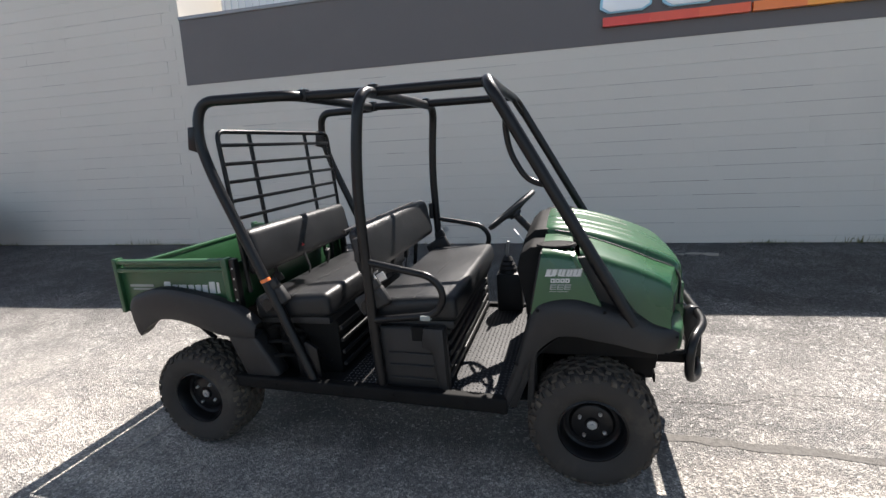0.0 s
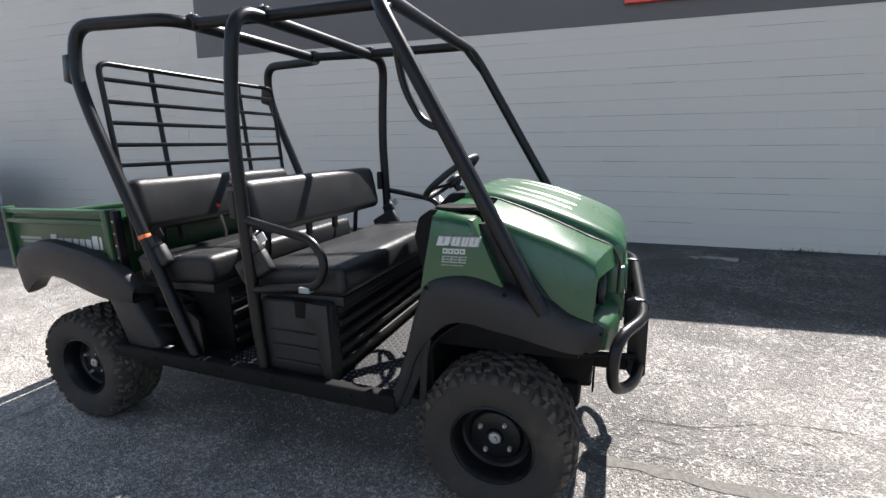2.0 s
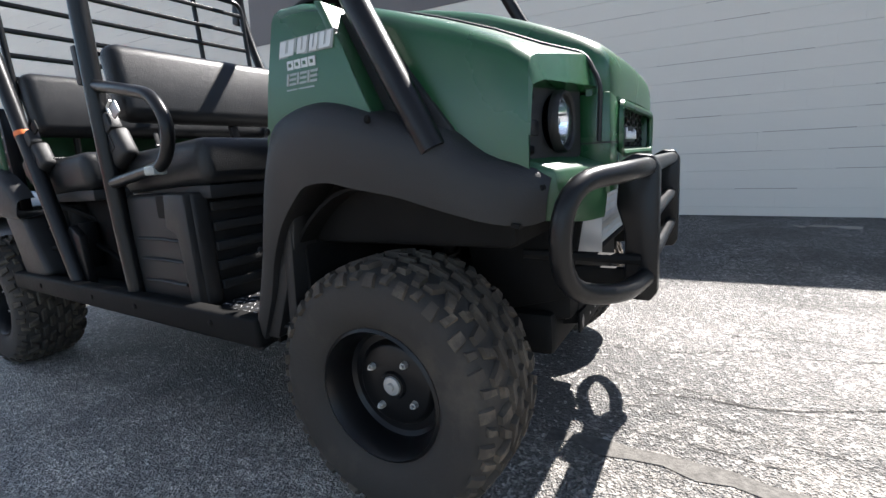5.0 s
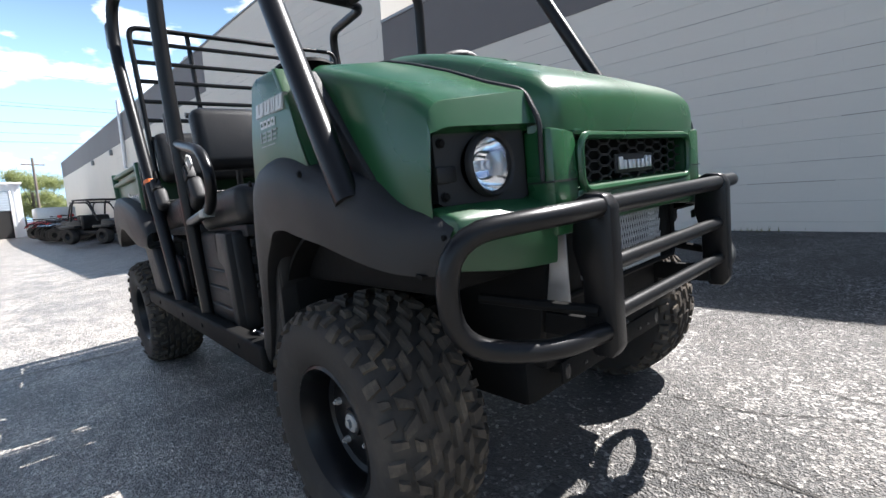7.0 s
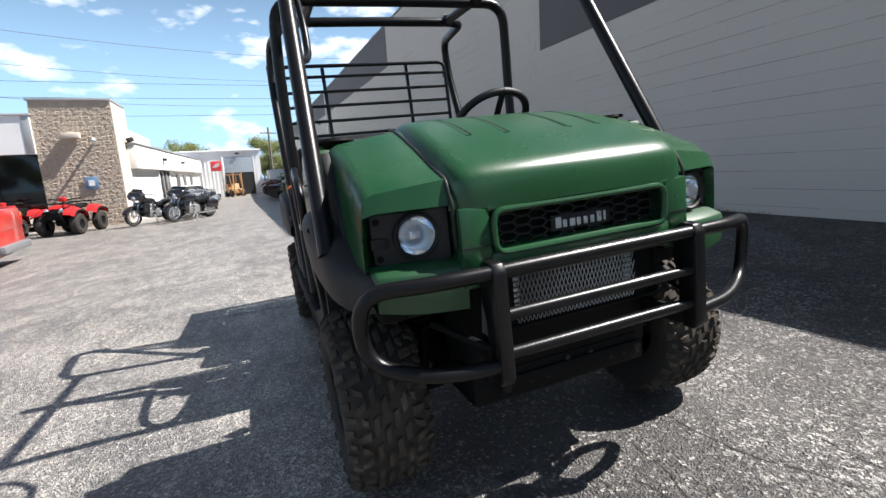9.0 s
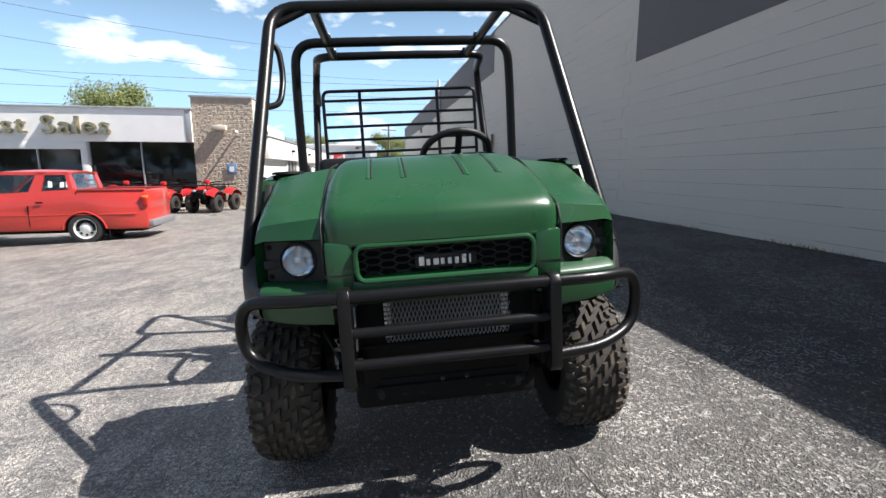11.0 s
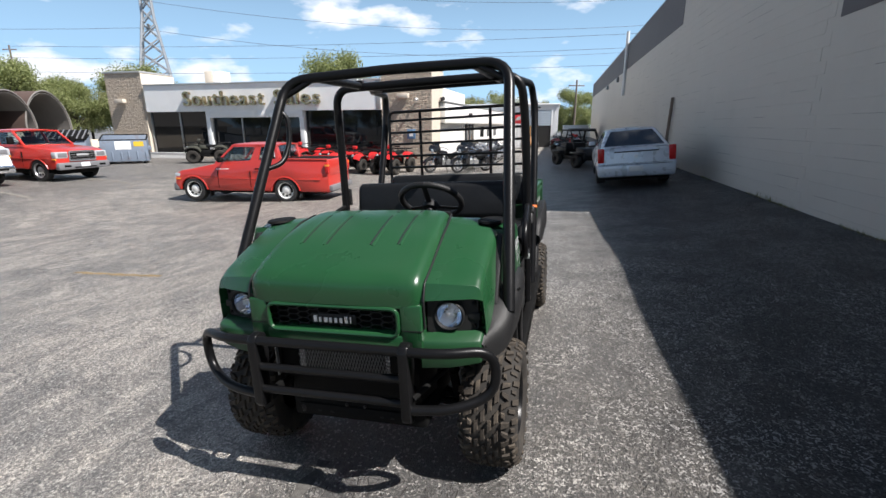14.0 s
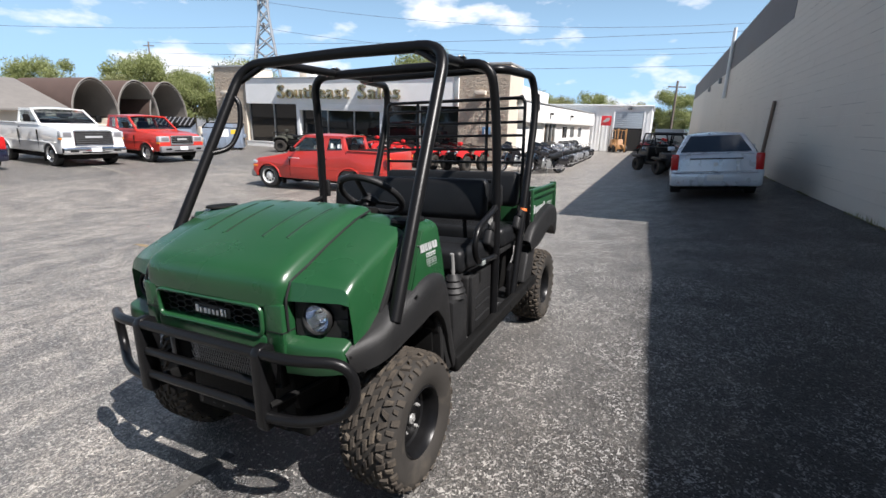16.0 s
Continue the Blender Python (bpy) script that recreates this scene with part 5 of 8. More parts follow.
# hairline cracks that run along the lane before the vehicle
crack_dark = mat("open_crack", (0.05, 0.047, 0.043), 0.95, var=0.3, scale=9, spec=0.1)
rnd = random.Random(77)
for x0, x1, y0, w in ((1.38, 3.4, 0.40, 0.0042), (1.40, 2.5, 0.17, 0.003), (1.54, 3.0, 0.04, 0.0042), (1.48, 2.3, -0.05, 0.0028), (1.46, 1.9, -0.19, 0.003), (1.70, 2.6, 0.68, 0.0034), (1.9, 4.6, -0.75, 0.0036), (2.2, 3.9, -1.25, 0.003), (1.6, 3.3, 1.15, 0.003), (2.4, 5.2, 0.95, 0.0036)):
    line, x, y, drift = [], x0, y0, 0.0
    while x < x1:
        line.append((x, y))
        x += rnd.uniform(0.03, 0.08)
        drift = 0.6 * drift + rnd.uniform(-0.014, 0.014)
        y += drift
    strip("paving_crack", line, w, crack_dark, "thin dark crack in the weathered asphalt", "crack", lift=0.002, ragged=0.8)

# ---- shop building across the lot ----
stone = mat("split_face_stone", (0.43, 0.36, 0.285), 0.9, var=0.3, scale=3, bump=0.9, bscale=16, dirt=((0.31, 0.255, 0.2), 2, 0.6))
beige = mat("beige_stucco", (0.60, 0.53, 0.44), 0.8, var=0.08, scale=2, bump=0.2, bscale=40)
fascia_white = mat("white_fascia_panel", (0.80, 0.80, 0.79), 0.6, var=0.05, scale=1, dirt=((0.66, 0.65, 0.62), 1.2, 0.3))
shop_glass = mat("dark_shop_glass", (0.008, 0.009, 0.010), 0.03, var=0.1, spec=0.42, rvar=0.02)
alu_frame = mat("pale_window_frame", (0.45, 0.45, 0.44), 0.4, 0.5, var=0.08)
dark_in = mat("dark_interior", (0.02, 0.02, 0.02), 0.8, var=0.2)

shop = base("shop_building", "single-storey shop with white fascia and dark display windows", "building")
part("fascia", box(-21.6, -20.95, -23.2, -8.35, 2.45, 3.92), fascia_white, shop, smooth=False)
part("fascia_drop", box(-21.5, -20.955, -18.9, -12.95, 2.10, 2.452, 0.02), fascia_white, shop)
part("end_trim", box(-21.3, -20.93, -8.62, -8.36, 2.47, 3.90, 0.01), alu_frame, shop)
part("fascia_cap", box(-21.7, -20.89, -23.25, -8.30, 3.92, 4.0, 0.01), alu_frame, shop)
part("wall", box(-33, -21.7, -25.0, -6.2, -0.4, 3.85), fascia_white, shop)
part("plinth", box(-21.5, -20.98, -23.2, -8.35, -0.4, -0.05, 0.01), beige, shop)
for y0, y1 in ((-23.2, -21.2), (-21.14, -19.2), (-18.9, -17.0), (-16.94, -15.1), (-15.04, -13.2), (-12.9, -10.75), (-10.69, -8.4)):
    w = part("display_window", box(-21.36, -21.3, y0, y1, -0.05, 2.46), shop_glass, shop, "dark display window")
    part("mullion", box(-21.36, -21.2, y0 - 0.05, y0, -0.05, 2.46, 0.008), alu_frame, w)
    part("sill", box(-21.36, -21.2, y0, y1, -0.05, 0.0, 0.008), alu_frame, w)
for y in (-19.18, -13.18):
    part("column", box(-21.3, -21.0, y, y + 0.27, -0.3, 2.46, 0.01), fascia_white, shop)
ru2 = part("roof_unit", box(-25.5, -24.5, -21.8, -21.2, 3.9, 5.08, 0.03), beige, shop)
part("unit_side", box(-25.5, -24.52, -21.19, -20.62, 3.9, 5.05, 0.02), fascia_white, ru2)

# split-face piers, block by block


def rough_block(seed):
    rnd = random.Random(seed)
    own = bmesh.new()
    nx, nz = 7, 4
    rows = []
    for j in range(nz + 1):
        for i in range(nx + 1):
            e = i in (0, nx) or j in (0, nz)
            d = 0.021 + 0.022 * noise.noise((i * 0.9 + seed * 7.1, j * 0.9, seed)) + rnd.uniform(-0.006, 0.006)
            rows.append(own.verts.new((d - (0.006 if e else 0.0), i / nx * 0.40 - 0.20 + (0 if e else rnd.uniform(-0.012, 0.012)), j / nz * 0.20 - 0.10 + (0 if e else rnd.uniform(-0.01, 0.01)))))
    for j in range(nz):
        for i in range(nx):
            a = j * (nx + 1) + i
            own.faces.new((rows[a], rows[a + 1], rows[a + nx + 2], rows[a + nx + 1]))
    return finish("stone_block", own, stone, False)


stone_meshes = [rough_block(k) for k in range(7)]
for name, y0, y1, top in (("stone_pier", -8.35, -5.65, 4.5), ("stone_pier", -26.0, -23.4, 4.70)):
    pier = base(name, "tall pier of brown split-face stone blocks", "stone pier", "stone piers")
    part("core", box(-23.4, -21.06, y0 + 0.01, y1 - 0.01, -0.9, top - 0.02), stone, pier, smooth=False)
    part("cap", box(-23.5, -20.98, y0 - 0.05, y1 + 0.05, top - 0.02, top + 0.08, 0.01), alu_frame, pier)
    part("return_wall", box(-23.6, -21.05, y1 - 0.012, y1 + 0.03, -0.9, top - 0.05), beige, pier)
    z, r = -0.7, 0
    while z < top - 0.2:
        y = y0 + 0.2 - (0.2 if r % 2 else 0)
        while y - 0.2 < y1 - 0.02:
            lo, hi = max(y0, y - 0.2), min(y1, y + 0.2)
            b = new("stone_block", stone_meshes[(r * 5 + int(y * 7.3 + 400)) % 7])
            b.parent, b.location, b.scale = pier, (-21.06, (lo + hi) / 2, z + 0.1), (1, (hi - lo) / 0.4, 1)
            y += 0.4
        z += 0.2
        r += 1
for y, zl in ((-7.1, 3.0), (-24.9, 2.98)):
    lamp = thing("wall_pack_lamp", box(-21.0, -20.72, y - 0.3, y + 0.3, zl, zl + 0.22, 0.02), beige, "flat beige box lamp on the stone pier", "lamp", "pier lamps")
thing("flood_lamp", tube([(-21.0, -6.35, 2.9), (-20.6, -6.3, 2.95), (-20.45, -6.3, 2.85)], 0.05, 0.05, 8), conduit, "small pale floodlight on an arm", "lamp")
pl = base("wall_plaque", "small blue and white notice on the stone pier", "sign")
part("board", box(-21.0, -20.97, -6.95, -6.5, 0.95, 1.45, 0.006), mat("blue_board", (0.12, 0.22, 0.36), 0.5), pl)
part("symbol", box(-20.97, -20.965, -6.83, -6.62, 1.08, 1.32), paper, pl)

# letters standing off the fascia
bronze = mat("bronze_letters", (0.42, 0.34, 0.20), 0.25, 1.0, var=0.4, scale=3)


def sign_word(word, y_end, y_start, z, height, parent):
    """Raised letters that face +x; read from low y to high y."""
    glyphs = []
    x = 0.0
    for ch in word:
        cu = bpy.data.curves.new("letter", "FONT")
        cu.body, cu.size, cu.extrude, cu.offset = ch, 1.0, 0.10, -0.004
        tmp = bpy.data.objects.new("tmp", cu)
        scene.collection.objects.link(tmp)
        bpy.context.view_layer.update()
        me = bpy.data.meshes.new_from_object(tmp.evaluated_get(bpy.context.evaluated_depsgraph_get()))
        xs = [v.co.x for v in me.vertices] or [0, 0.3]
        glyphs.append((me, x - min(xs)))
        x += max(xs) - min(xs) + 0.12
        bpy.data.objects.remove(tmp)
    sx = (y_end - y_start) / x
    for me, off in glyphs:
        ob = new("letter", me)
        me.materials.clear()
        me.materials.append(bronze)
        ob.parent = parent
        ob.matrix_basis = Matrix.Translation((-20.83, y_start, z)) @ Matrix(((0, 0, 1, 0), (1, 0, 0, 0), (0, 1, 0, 0), (0, 0, 0, 1))) @ Matrix.Diagonal((sx, height / 0.7, 1, 1)) @ Matrix.Translation((off, 0, 0))


letters = base("shop_lettering", "raised bronze letters reading Southeast Sales on the fascia", "sign")
sign_word("Southeast", -15.0, -20.4, 2.76, 0.80, letters)
sign_word("Sales", -11.62, -14.5, 2.76, 0.80, letters)
fence = base("kick_rail", "low white slatted rail below the display windows", "rail")
for k in range(27):
    part("slat", box(-20.7, -20.66, -23.1 + 0.11 * k, -23.03 + 0.11 * k, -0.42, 0.08, 0.004), fascia_white, fence)
part("rail", box(-20.72, -20.64, -23.15, -20.12, 0.06, 0.12, 0.006), fascia_white, fence)

# white low wing and the metal garage behind
WING = Matrix.Translation((-22.9, -5.32, 0)) @ pose(0, 0, 0, 0, 0, -2.4)
wing = base("white_wing", "long low white outbuilding with an overhanging eave band", "building", m=WING)
wing_white = mat("white_wing_paint", (0.78, 0.77, 0.74), 0.6, var=0.06, scale=1.5, bump=0.1, bscale=60, dirt=((0.62, 0.60, 0.56), 1.0, 0.3))
part("wall", box(-22.9, 0.0, -7.0, -0.30, -0.7, 1.9), wing_white, wing)
part("eave_band", box(-22.9, 0.06, -0.36, 0.0, 1.76, 2.86, 0.015), wing_white, wing)
part("roof_edge", box(-22.95, 0.1, -7.0, 0.06, 2.865, 2.93, 0.01), alu_frame, wing)
d = part("door", box(-8.55, -5.4, -0.31, -0.285, -0.55, 1.72), shop_glass, wing, "dark glazed doorway between posts")
for x in (-8.6, -7.55, -6.5, -5.45):
    part("door_post", box(x, x + 0.10, -0.30, -0.20, -0.55, 1.75, 0.008), wing_white if x in (-8.6, -5.45) else alu_frame, d)
for x in (-12.6, -15.4, -18.6):
    w = part("window", box(x, x + 1.5, -0.31, -0.285, 0.75, 1.55), shop_glass, wing)
    part("window_frame", box(x - 0.06, x + 1.56, -0.29, -0.26, 0.68, 0.75, 0.004), wing_white, w)
    part("window_head", box(x - 0.06, x + 1.56, -0.29, -0.26, 1.55, 1.62, 0.004), wing_white, w)
for x in (-5.9, -12.2):
    part("lamp", box(x - 0.16, x + 0.16, 0.0, 0.20, 2.28, 2.42, 0.02), dark_in, wing, "dark box lamp on the eave band")
fl = base("corner_flood_lamp", "dark floodlight at the pier corner", "lamp")
part("head", moved(box(-0.16, 0.16, -0.10, 0.10, -0.10, 0.10, 0.02), Matrix.Translation((-22.6, -5.42, 3.02)) @ pose(0, 0, 0, 20, 0, 30)), dark_in, fl)
part("arm", tube([(-22.6, -5.62, 2.86), (-22.6, -5.46, 2.94)], 0.025, 0, 8), dark_in, fl)
metal_bright = mat("bright_white_sheet", (0.80, 0.81, 0.82), 0.45, var=0.05, scale=1)
door_blue = mat("blue_grey_roller", (0.36, 0.42, 0.48), 0.45, var=0.08, scale=2)
gar = base("garage_building", "white ribbed metal garage with a half-open roller door", "building")
part("wall", box(-60, -46.2, -10.0, 0.72, -0.7, 3.60), metal_bright, gar)
for k in range(34):
    y = -9.9 + 0.32 * k
    if y > 0.6:
        continue
    part("rib", box(-46.2, -46.15, y, y + 0.06, 3.17 if -2.75 < y < 0.15 else -0.55, 3.58), metal_bright, gar)
part("eave", box(-60.1, -46.0, -10.1, 0.85, 3.60, 3.74, 0.02), metal_bright, gar)
d = part("roller_door", box(-46.24, -46.13, -2.5, 0.05, 1.60, 3.10, 0.01), door_blue, gar, "blue-grey roller door rolled half up")
for k in range(8):
    part("door_slat", box(-46.13, -46.12, -2.5, 0.05, 1.62 + k * 0.185, 1.79 + k * 0.185, 0.003), door_blue, d)
part("door_opening", box(-46.19, -46.14, -2.5, 0.05, -0.56, 1.60), dark_in, gar, "dark open doorway")
for y0, y1 in ((-2.62, -2.5), (0.05, 0.17)):
    part("door_jamb", box(-46.2, -46.10, y0, y1, -0.56, 3.16, 0.01), metal_bright, gar)
part("door_lamp", box(-46.2, -45.95, -1.4, -1.05, 3.30, 3.44, 0.02), dark_in, gar)
rs = base("roadside_sign", "red sign board with white shape on posts", "sign")
red_board = mat("red_sign_board", (0.55, 0.03, 0.04), 0.4, var=0.05)
part("board", box(-44.2, -44.1, -3.50, -2.62, 1.80, 2.66, 0.01), red_board, rs)
part("wing_shape", prism([(-3.40, 2.12), (-3.05, 2.10), (-2.80, 2.24), (-2.72, 2.52), (-3.05, 2.46), (-3.20, 2.30)], -44.1, -44.08, 0, plane="YZ"), decal_white, rs)
for y in (-3.45, -2.67):
    part("post", tube([(-44.15, y, -0.6), (-44.15, y, 1.85)], 0.05, 0, 8), alu_frame, rs)

# barrel-roofed shelters at the far left of the lot
brown_roof = mat("brown_barrel_roofing", (0.085, 0.055, 0.045), 0.8, var=0.25, scale=2, bump=0.4, bscale=30)
grey_roof = mat("grey_shingles", (0.16, 0.15, 0.14), 0.9, var=0.25, scale=3, bump=0.6, bscale=20)
barrel_in = mat("grey_barrel_lining", (0.20, 0.185, 0.17), 0.7, var=0.15, scale=2)

# ---- parked vehicles ----
red_paint = mat("red_car_paint", (0.46, 0.032, 0.022), 0.33, var=0.06, coat=0.6, rvar=0.04)
white_paint = mat("white_car_paint", (0.72, 0.72, 0.71), 0.3, var=0.04, coat=0.6, rvar=0.04)
silver_paint = mat("silver_car_paint", (0.56, 0.61, 0.68), 0.28, 0.25, var=0.05, coat=0.6, rvar=0.04)
blue_paint = mat("dark_blue_car_paint", (0.008, 0.010, 0.026), 0.28, var=0.05, coat=0.6, rvar=0.04)
clear_car_glass = glass("tinted_car_window", (0.60, 0.66, 0.66), 0.0, 1.45)
car_glass = mat("dark_car_glass", (0.02, 0.026, 0.03), 0.04, var=0.1, spec=0.7, rvar=0.02)
tyre_black = mat("road_tyre", (0.02, 0.02, 0.02), 0.75, var=0.2)
alloy = mat("alloy_rim", (0.6, 0.6, 0.6), 0.3, 0.9, var=0.08)
bumper_grey = mat("grey_bumper", (0.16, 0.16, 0.17), 0.5, var=0.1)
amber = mat("amber_lens", (0.7, 0.22, 0.03), 0.25, var=0.05)
tail_red = mat("red_tail_lens", (0.45, 0.012, 0.012), 0.2, var=0.05)
head_clear = mat("pale_headlamp", (0.62, 0.64, 0.66), 0.15, 0.4, var=0.05)
plate_white = mat("number_plate", (0.66, 0.67, 0.68), 0.5, var=0.05)


def arch_outline(pts, wheels, r, z0):
    """The lower outline from back to front with wheel arches cut in, then the upper points."""
    low = []
    for wx in wheels:
        for k in range(9):
            a = math.pi - math.pi * k / 8
            low.append((wx + r * math.cos(a), max(z0, 0.30 + r * math.sin(a))))
    return low + pts


def shell(outline, w, crown=0.05, bevel=0.035):
    bm = prism(outline, -w / 2, w / 2, bevel, seg=2)
    zs = [b for _, b in outline]
    top, mid = max(zs), 0.62
    for v in bm.verts:
        if v.co.z > mid:
            v.co.y *= 1 - crown * (v.co.z - mid) / max(0.1, top - mid)
        elif v.co.z < 0.4:
            v.co.y *= 0.97
    return bm


def road_wheel(parent, x, y, r, w, rim_m, rim_r=0.66, holes=7):
    s = 1 if y > 0 else -1
    k = Matrix.Translation((x, y, r)) @ Matrix.Diagonal((1, s, 1, 1))
    wh = part("wheel", moved(lathe([(r * rim_r, 0.02), (r * rim_r * 0.95, 0.016), (r * rim_r * 0.90, -0.03), (r * 0.52, -0.05), (r * 0.28, -0.018), (r * 0.20, 0.004), (r * 0.10, 0.008), (0.0005, 0.01)], 28), k), rim_m, parent)
    part("tyre", moved(lathe([(r * rim_r, 0.02), (r * 0.8, 0.03), (r * 0.95, 0.015), (r, -0.02), (r, -w + 0.02), (r * 0.93, -w), (r * 0.6, -w)], 28), k), tyre_black, wh)
    for j in range(holes):
        a = 360 * j / holes
        part("rim_hole", moved(lathe([(0.0005, 0.006), (r * 0.085, 0.006), (r * 0.09, -0.004)], 10), k @ pose(0, 0, 0, 0, a, 0) @ Matrix.Translation((0, -0.030, r * 0.42))), tyre_black, wh)
    return wh


def pane(bl, br, tr, tl, out, inset=0.05):
    """A window pane between four corners, set a little proud."""
    own = bmesh.new()
    q = [Vector(p) for p in (bl, br, tr, tl)]
    c = sum(q, Vector()) / 4
    n = (q[1] - q[0]).cross(q[3] - q[0]).normalized()
    if n.dot(Vector(out)) < 0:
        n = -n
    pts = [p + (c - p).normalized() * inset * 1.3 for p in q]
    a = [own.verts.new(p + n * 0.006) for p in pts]
    b = [own.verts.new(p - n * 0.012) for p in pts]
    own.faces.new(a)
    own.faces.new(b[::-1])
    for j in range(4):
        own.faces.new((a[j], b[j], b[(j + 1) % 4], a[(j + 1) % 4]))
    return own


def solid_cab(parent, paint, x0, x1, t0, t1, w, tw, belt, roof, splits=()):
    lo = [(x0, -w / 2, belt), (x1, -w / 2, belt), (x1, w / 2, belt), (x0, w / 2, belt)]
    hi = [(t0, -tw / 2, roof), (t1, -tw / 2, roof), (t1, tw / 2, roof), (t0, tw / 2, roof)]
    own = bmesh.new()
    a, b = [own.verts.new(p) for p in lo], [own.verts.new(p) for p in hi]
    own.faces.new(a[::-1])
    own.faces.new(b)
    for j in range(4):
        own.faces.new((a[j], a[(j + 1) % 4], b[(j + 1) % 4], b[j]))
    bmesh.ops.bevel(own, geom=own.edges[:], offset=0.075, segments=4, profile=0.5, affect="EDGES")
    c = part("cab", own, paint, parent)
    part("windscreen", pane(lo[1], lo[2], hi[2], hi[1], (1, 0, 0.3), 0.07), car_glass, c, "dark windscreen")
    part("rear_window", pane(lo[0], lo[3], hi[3], hi[0], (-1, 0, 0.3), 0.10), car_glass, c)
    cuts = [0.0, *splits, 1.0]
    for s in S2:
        for n, (u0, u1) in enumerate(zip(cuts, cuts[1:])):
            def at(u, z0):
                e = lo if z0 else hi
                return Vector((e[0][0] + (e[1][0] - e[0][0]) * u, s * (w if z0 else tw) / 2, belt if z0 else roof))
            part("side_window", pane(at(u0, 1), at(u1, 1), at(u1, 0), at(u0, 0), (0, s, 0.2), 0.085), car_glass, c)
    return c


def leaned(quad, s, w, tw, zb, zt, thick, bm=None):
    """A flat piece of a cab side, given by x and z, that leans in with the glass."""
    own = bmesh.new() if bm is None else bm

    def y_at(z):
        return (w + (tw - w) * (z - zb) / (zt - zb)) / 2
    a = [own.verts.new((x, s * y_at(z), z)) for x, z in quad]
    b = [own.verts.new((x, s * (y_at(z) - thick), z)) for x, z in quad]
    own.faces.new(a)
    own.faces.new(b[::-1])
    n = len(quad)
    for j in range(n):
        own.faces.new((a[j], b[j], b[(j + 1) % n], a[(j + 1) % n]))
    bmesh.ops.recalc_face_normals(own, faces=own.faces[:])
    return own


def cab(parent, paint, x0, x1, t0, t1, w, tw, belt, roof, windows, rise=0.0, pillar=0.07):
    """An open cab: pillars, crowned roof, see-through panes, seats and wheel.  Windows are (rear, front) in parts of the side's length."""
    def edge(u, v):
        return (x0 + (x1 - x0) * u) * (1 - v) + (t0 + (t1 - t0) * u) * v
    c = part("cab", loft([[(t0 - 0.03 + (t1 - t0 + 0.10) * i / 8, (tw / 2 + 0.015) * j / 4, roof - 0.035 - 0.03 * (abs(j) / 4) ** 3 + 0.05 * (1 - (j / 4) ** 2) * (1 - ((i - 4) / 4.6) ** 2)) for i in range(9)] for j in range(-4, 5)], thick=0.035), paint, parent, "roof panel")
    hi = roof - 0.05
    for s in S2:
        posts = [(0.0, windows[0][0])] + [(a[1], b[0]) for a, b in zip(windows, windows[1:])]
        for u0, u1 in posts:
            part("pillar", leaned([(edge(u0, 0), belt), (edge(u1, 0), belt), (edge(u1, 1), hi), (edge(u0, 1), hi)], s, w, tw, belt, roof, 0.05), paint, c)
        part("front_pillar", leaned([(x1 - pillar, belt), (x1, belt), (t1 + 0.02, hi), (t1 - pillar, hi)], s, w, tw, belt, roof, 0.06), paint, c)
        part("roof_side", leaned([(t0, hi - 0.06), (t1, hi - 0.06), (t1, hi + 0.01), (t0, hi + 0.01)], s, w, tw, belt, roof, 0.05), paint, c)
        part("window_sill", leaned([(x0, belt - 0.05), (x1, belt - 0.05), (x1 - 0.03, belt + 0.025), (x0, belt + 0.025 + rise)], s, w + 0.012, tw, belt, roof, 0.06), paint, c)
        for u0, u1 in windows:
            g = part("side_window", leaned([(edge(u0, 0), belt), (edge(u1, 0), belt), (edge(u1, 1), hi), (edge(u0, 1), hi)], s, w - 0.03, tw - 0.03, belt, roof, 0.006), clear_car_glass, c)
            g.visible_shadow = False
    for name, xa, xb in (("windscreen", x1 - 0.015, t1 + 0.005), ("rear_window", x0 + 0.02, t0 + 0.02)):
        own = bmesh.new()
        v = [own.verts.new(p) for p in ((xa, -w / 2 + 0.06, belt), (xa, w / 2 - 0.06, belt), (xb, tw / 2 - 0.06, hi + 0.01), (xb, -tw / 2 + 0.06, hi + 0.01))]
        f = own.faces.new(v)
        ex = bmesh.ops.extrude_face_region(own, geom=[f])
        for q in ex["geom"]:
            if isinstance(q, bmesh.types.BMVert):
                q.co.x -= 0.006
        bmesh.ops.recalc_face_normals(own, faces=own.faces[:])
        g = part(name, own, clear_car_glass, c)
        g.visible_shadow = False
    for s in S2:
        part("rear_pillar", prism([(x0, belt), (x0 + 0.05, belt), (t0 + 0.05, hi), (t0, hi)], s * (tw / 2 - 0.12), s * (tw / 2 - 0.01), 0), paint, c)
        part("seat_back", moved(box(-0.07, 0.07, -0.25, 0.25, -0.35, 0.26, 0.05), Matrix.Translation((x0 + 0.42, s * w * 0.23, belt + 0.02)) @ pose(0, 0, 0, 0, -10, 0)), vinyl, c)
        part("headrest", box(x0 + 0.32, x0 + 0.40, s * w * 0.23 - 0.13, s * w * 0.23 + 0.13, belt + 0.28, belt + 0.42, 0.035), vinyl, c)
    part("rear_frame", box(x0 - 0.005, x0 + 0.045, -w / 2 + 0.05, w / 2 - 0.05, belt - 0.05, belt + 0.06, 0.012), paint, c)
    part("cabin_floor", box(x0 + 0.06, x1 - 0.10, -w / 2 + 0.07, w / 2 - 0.07, belt - 0.06, belt - 0.02), dark_in, c)
    part("dashboard", box(x1 - 0.42, x1 - 0.06, -w / 2 + 0.10, w / 2 - 0.10, belt - 0.06, belt + 0.035, 0.03), dark_in, c)
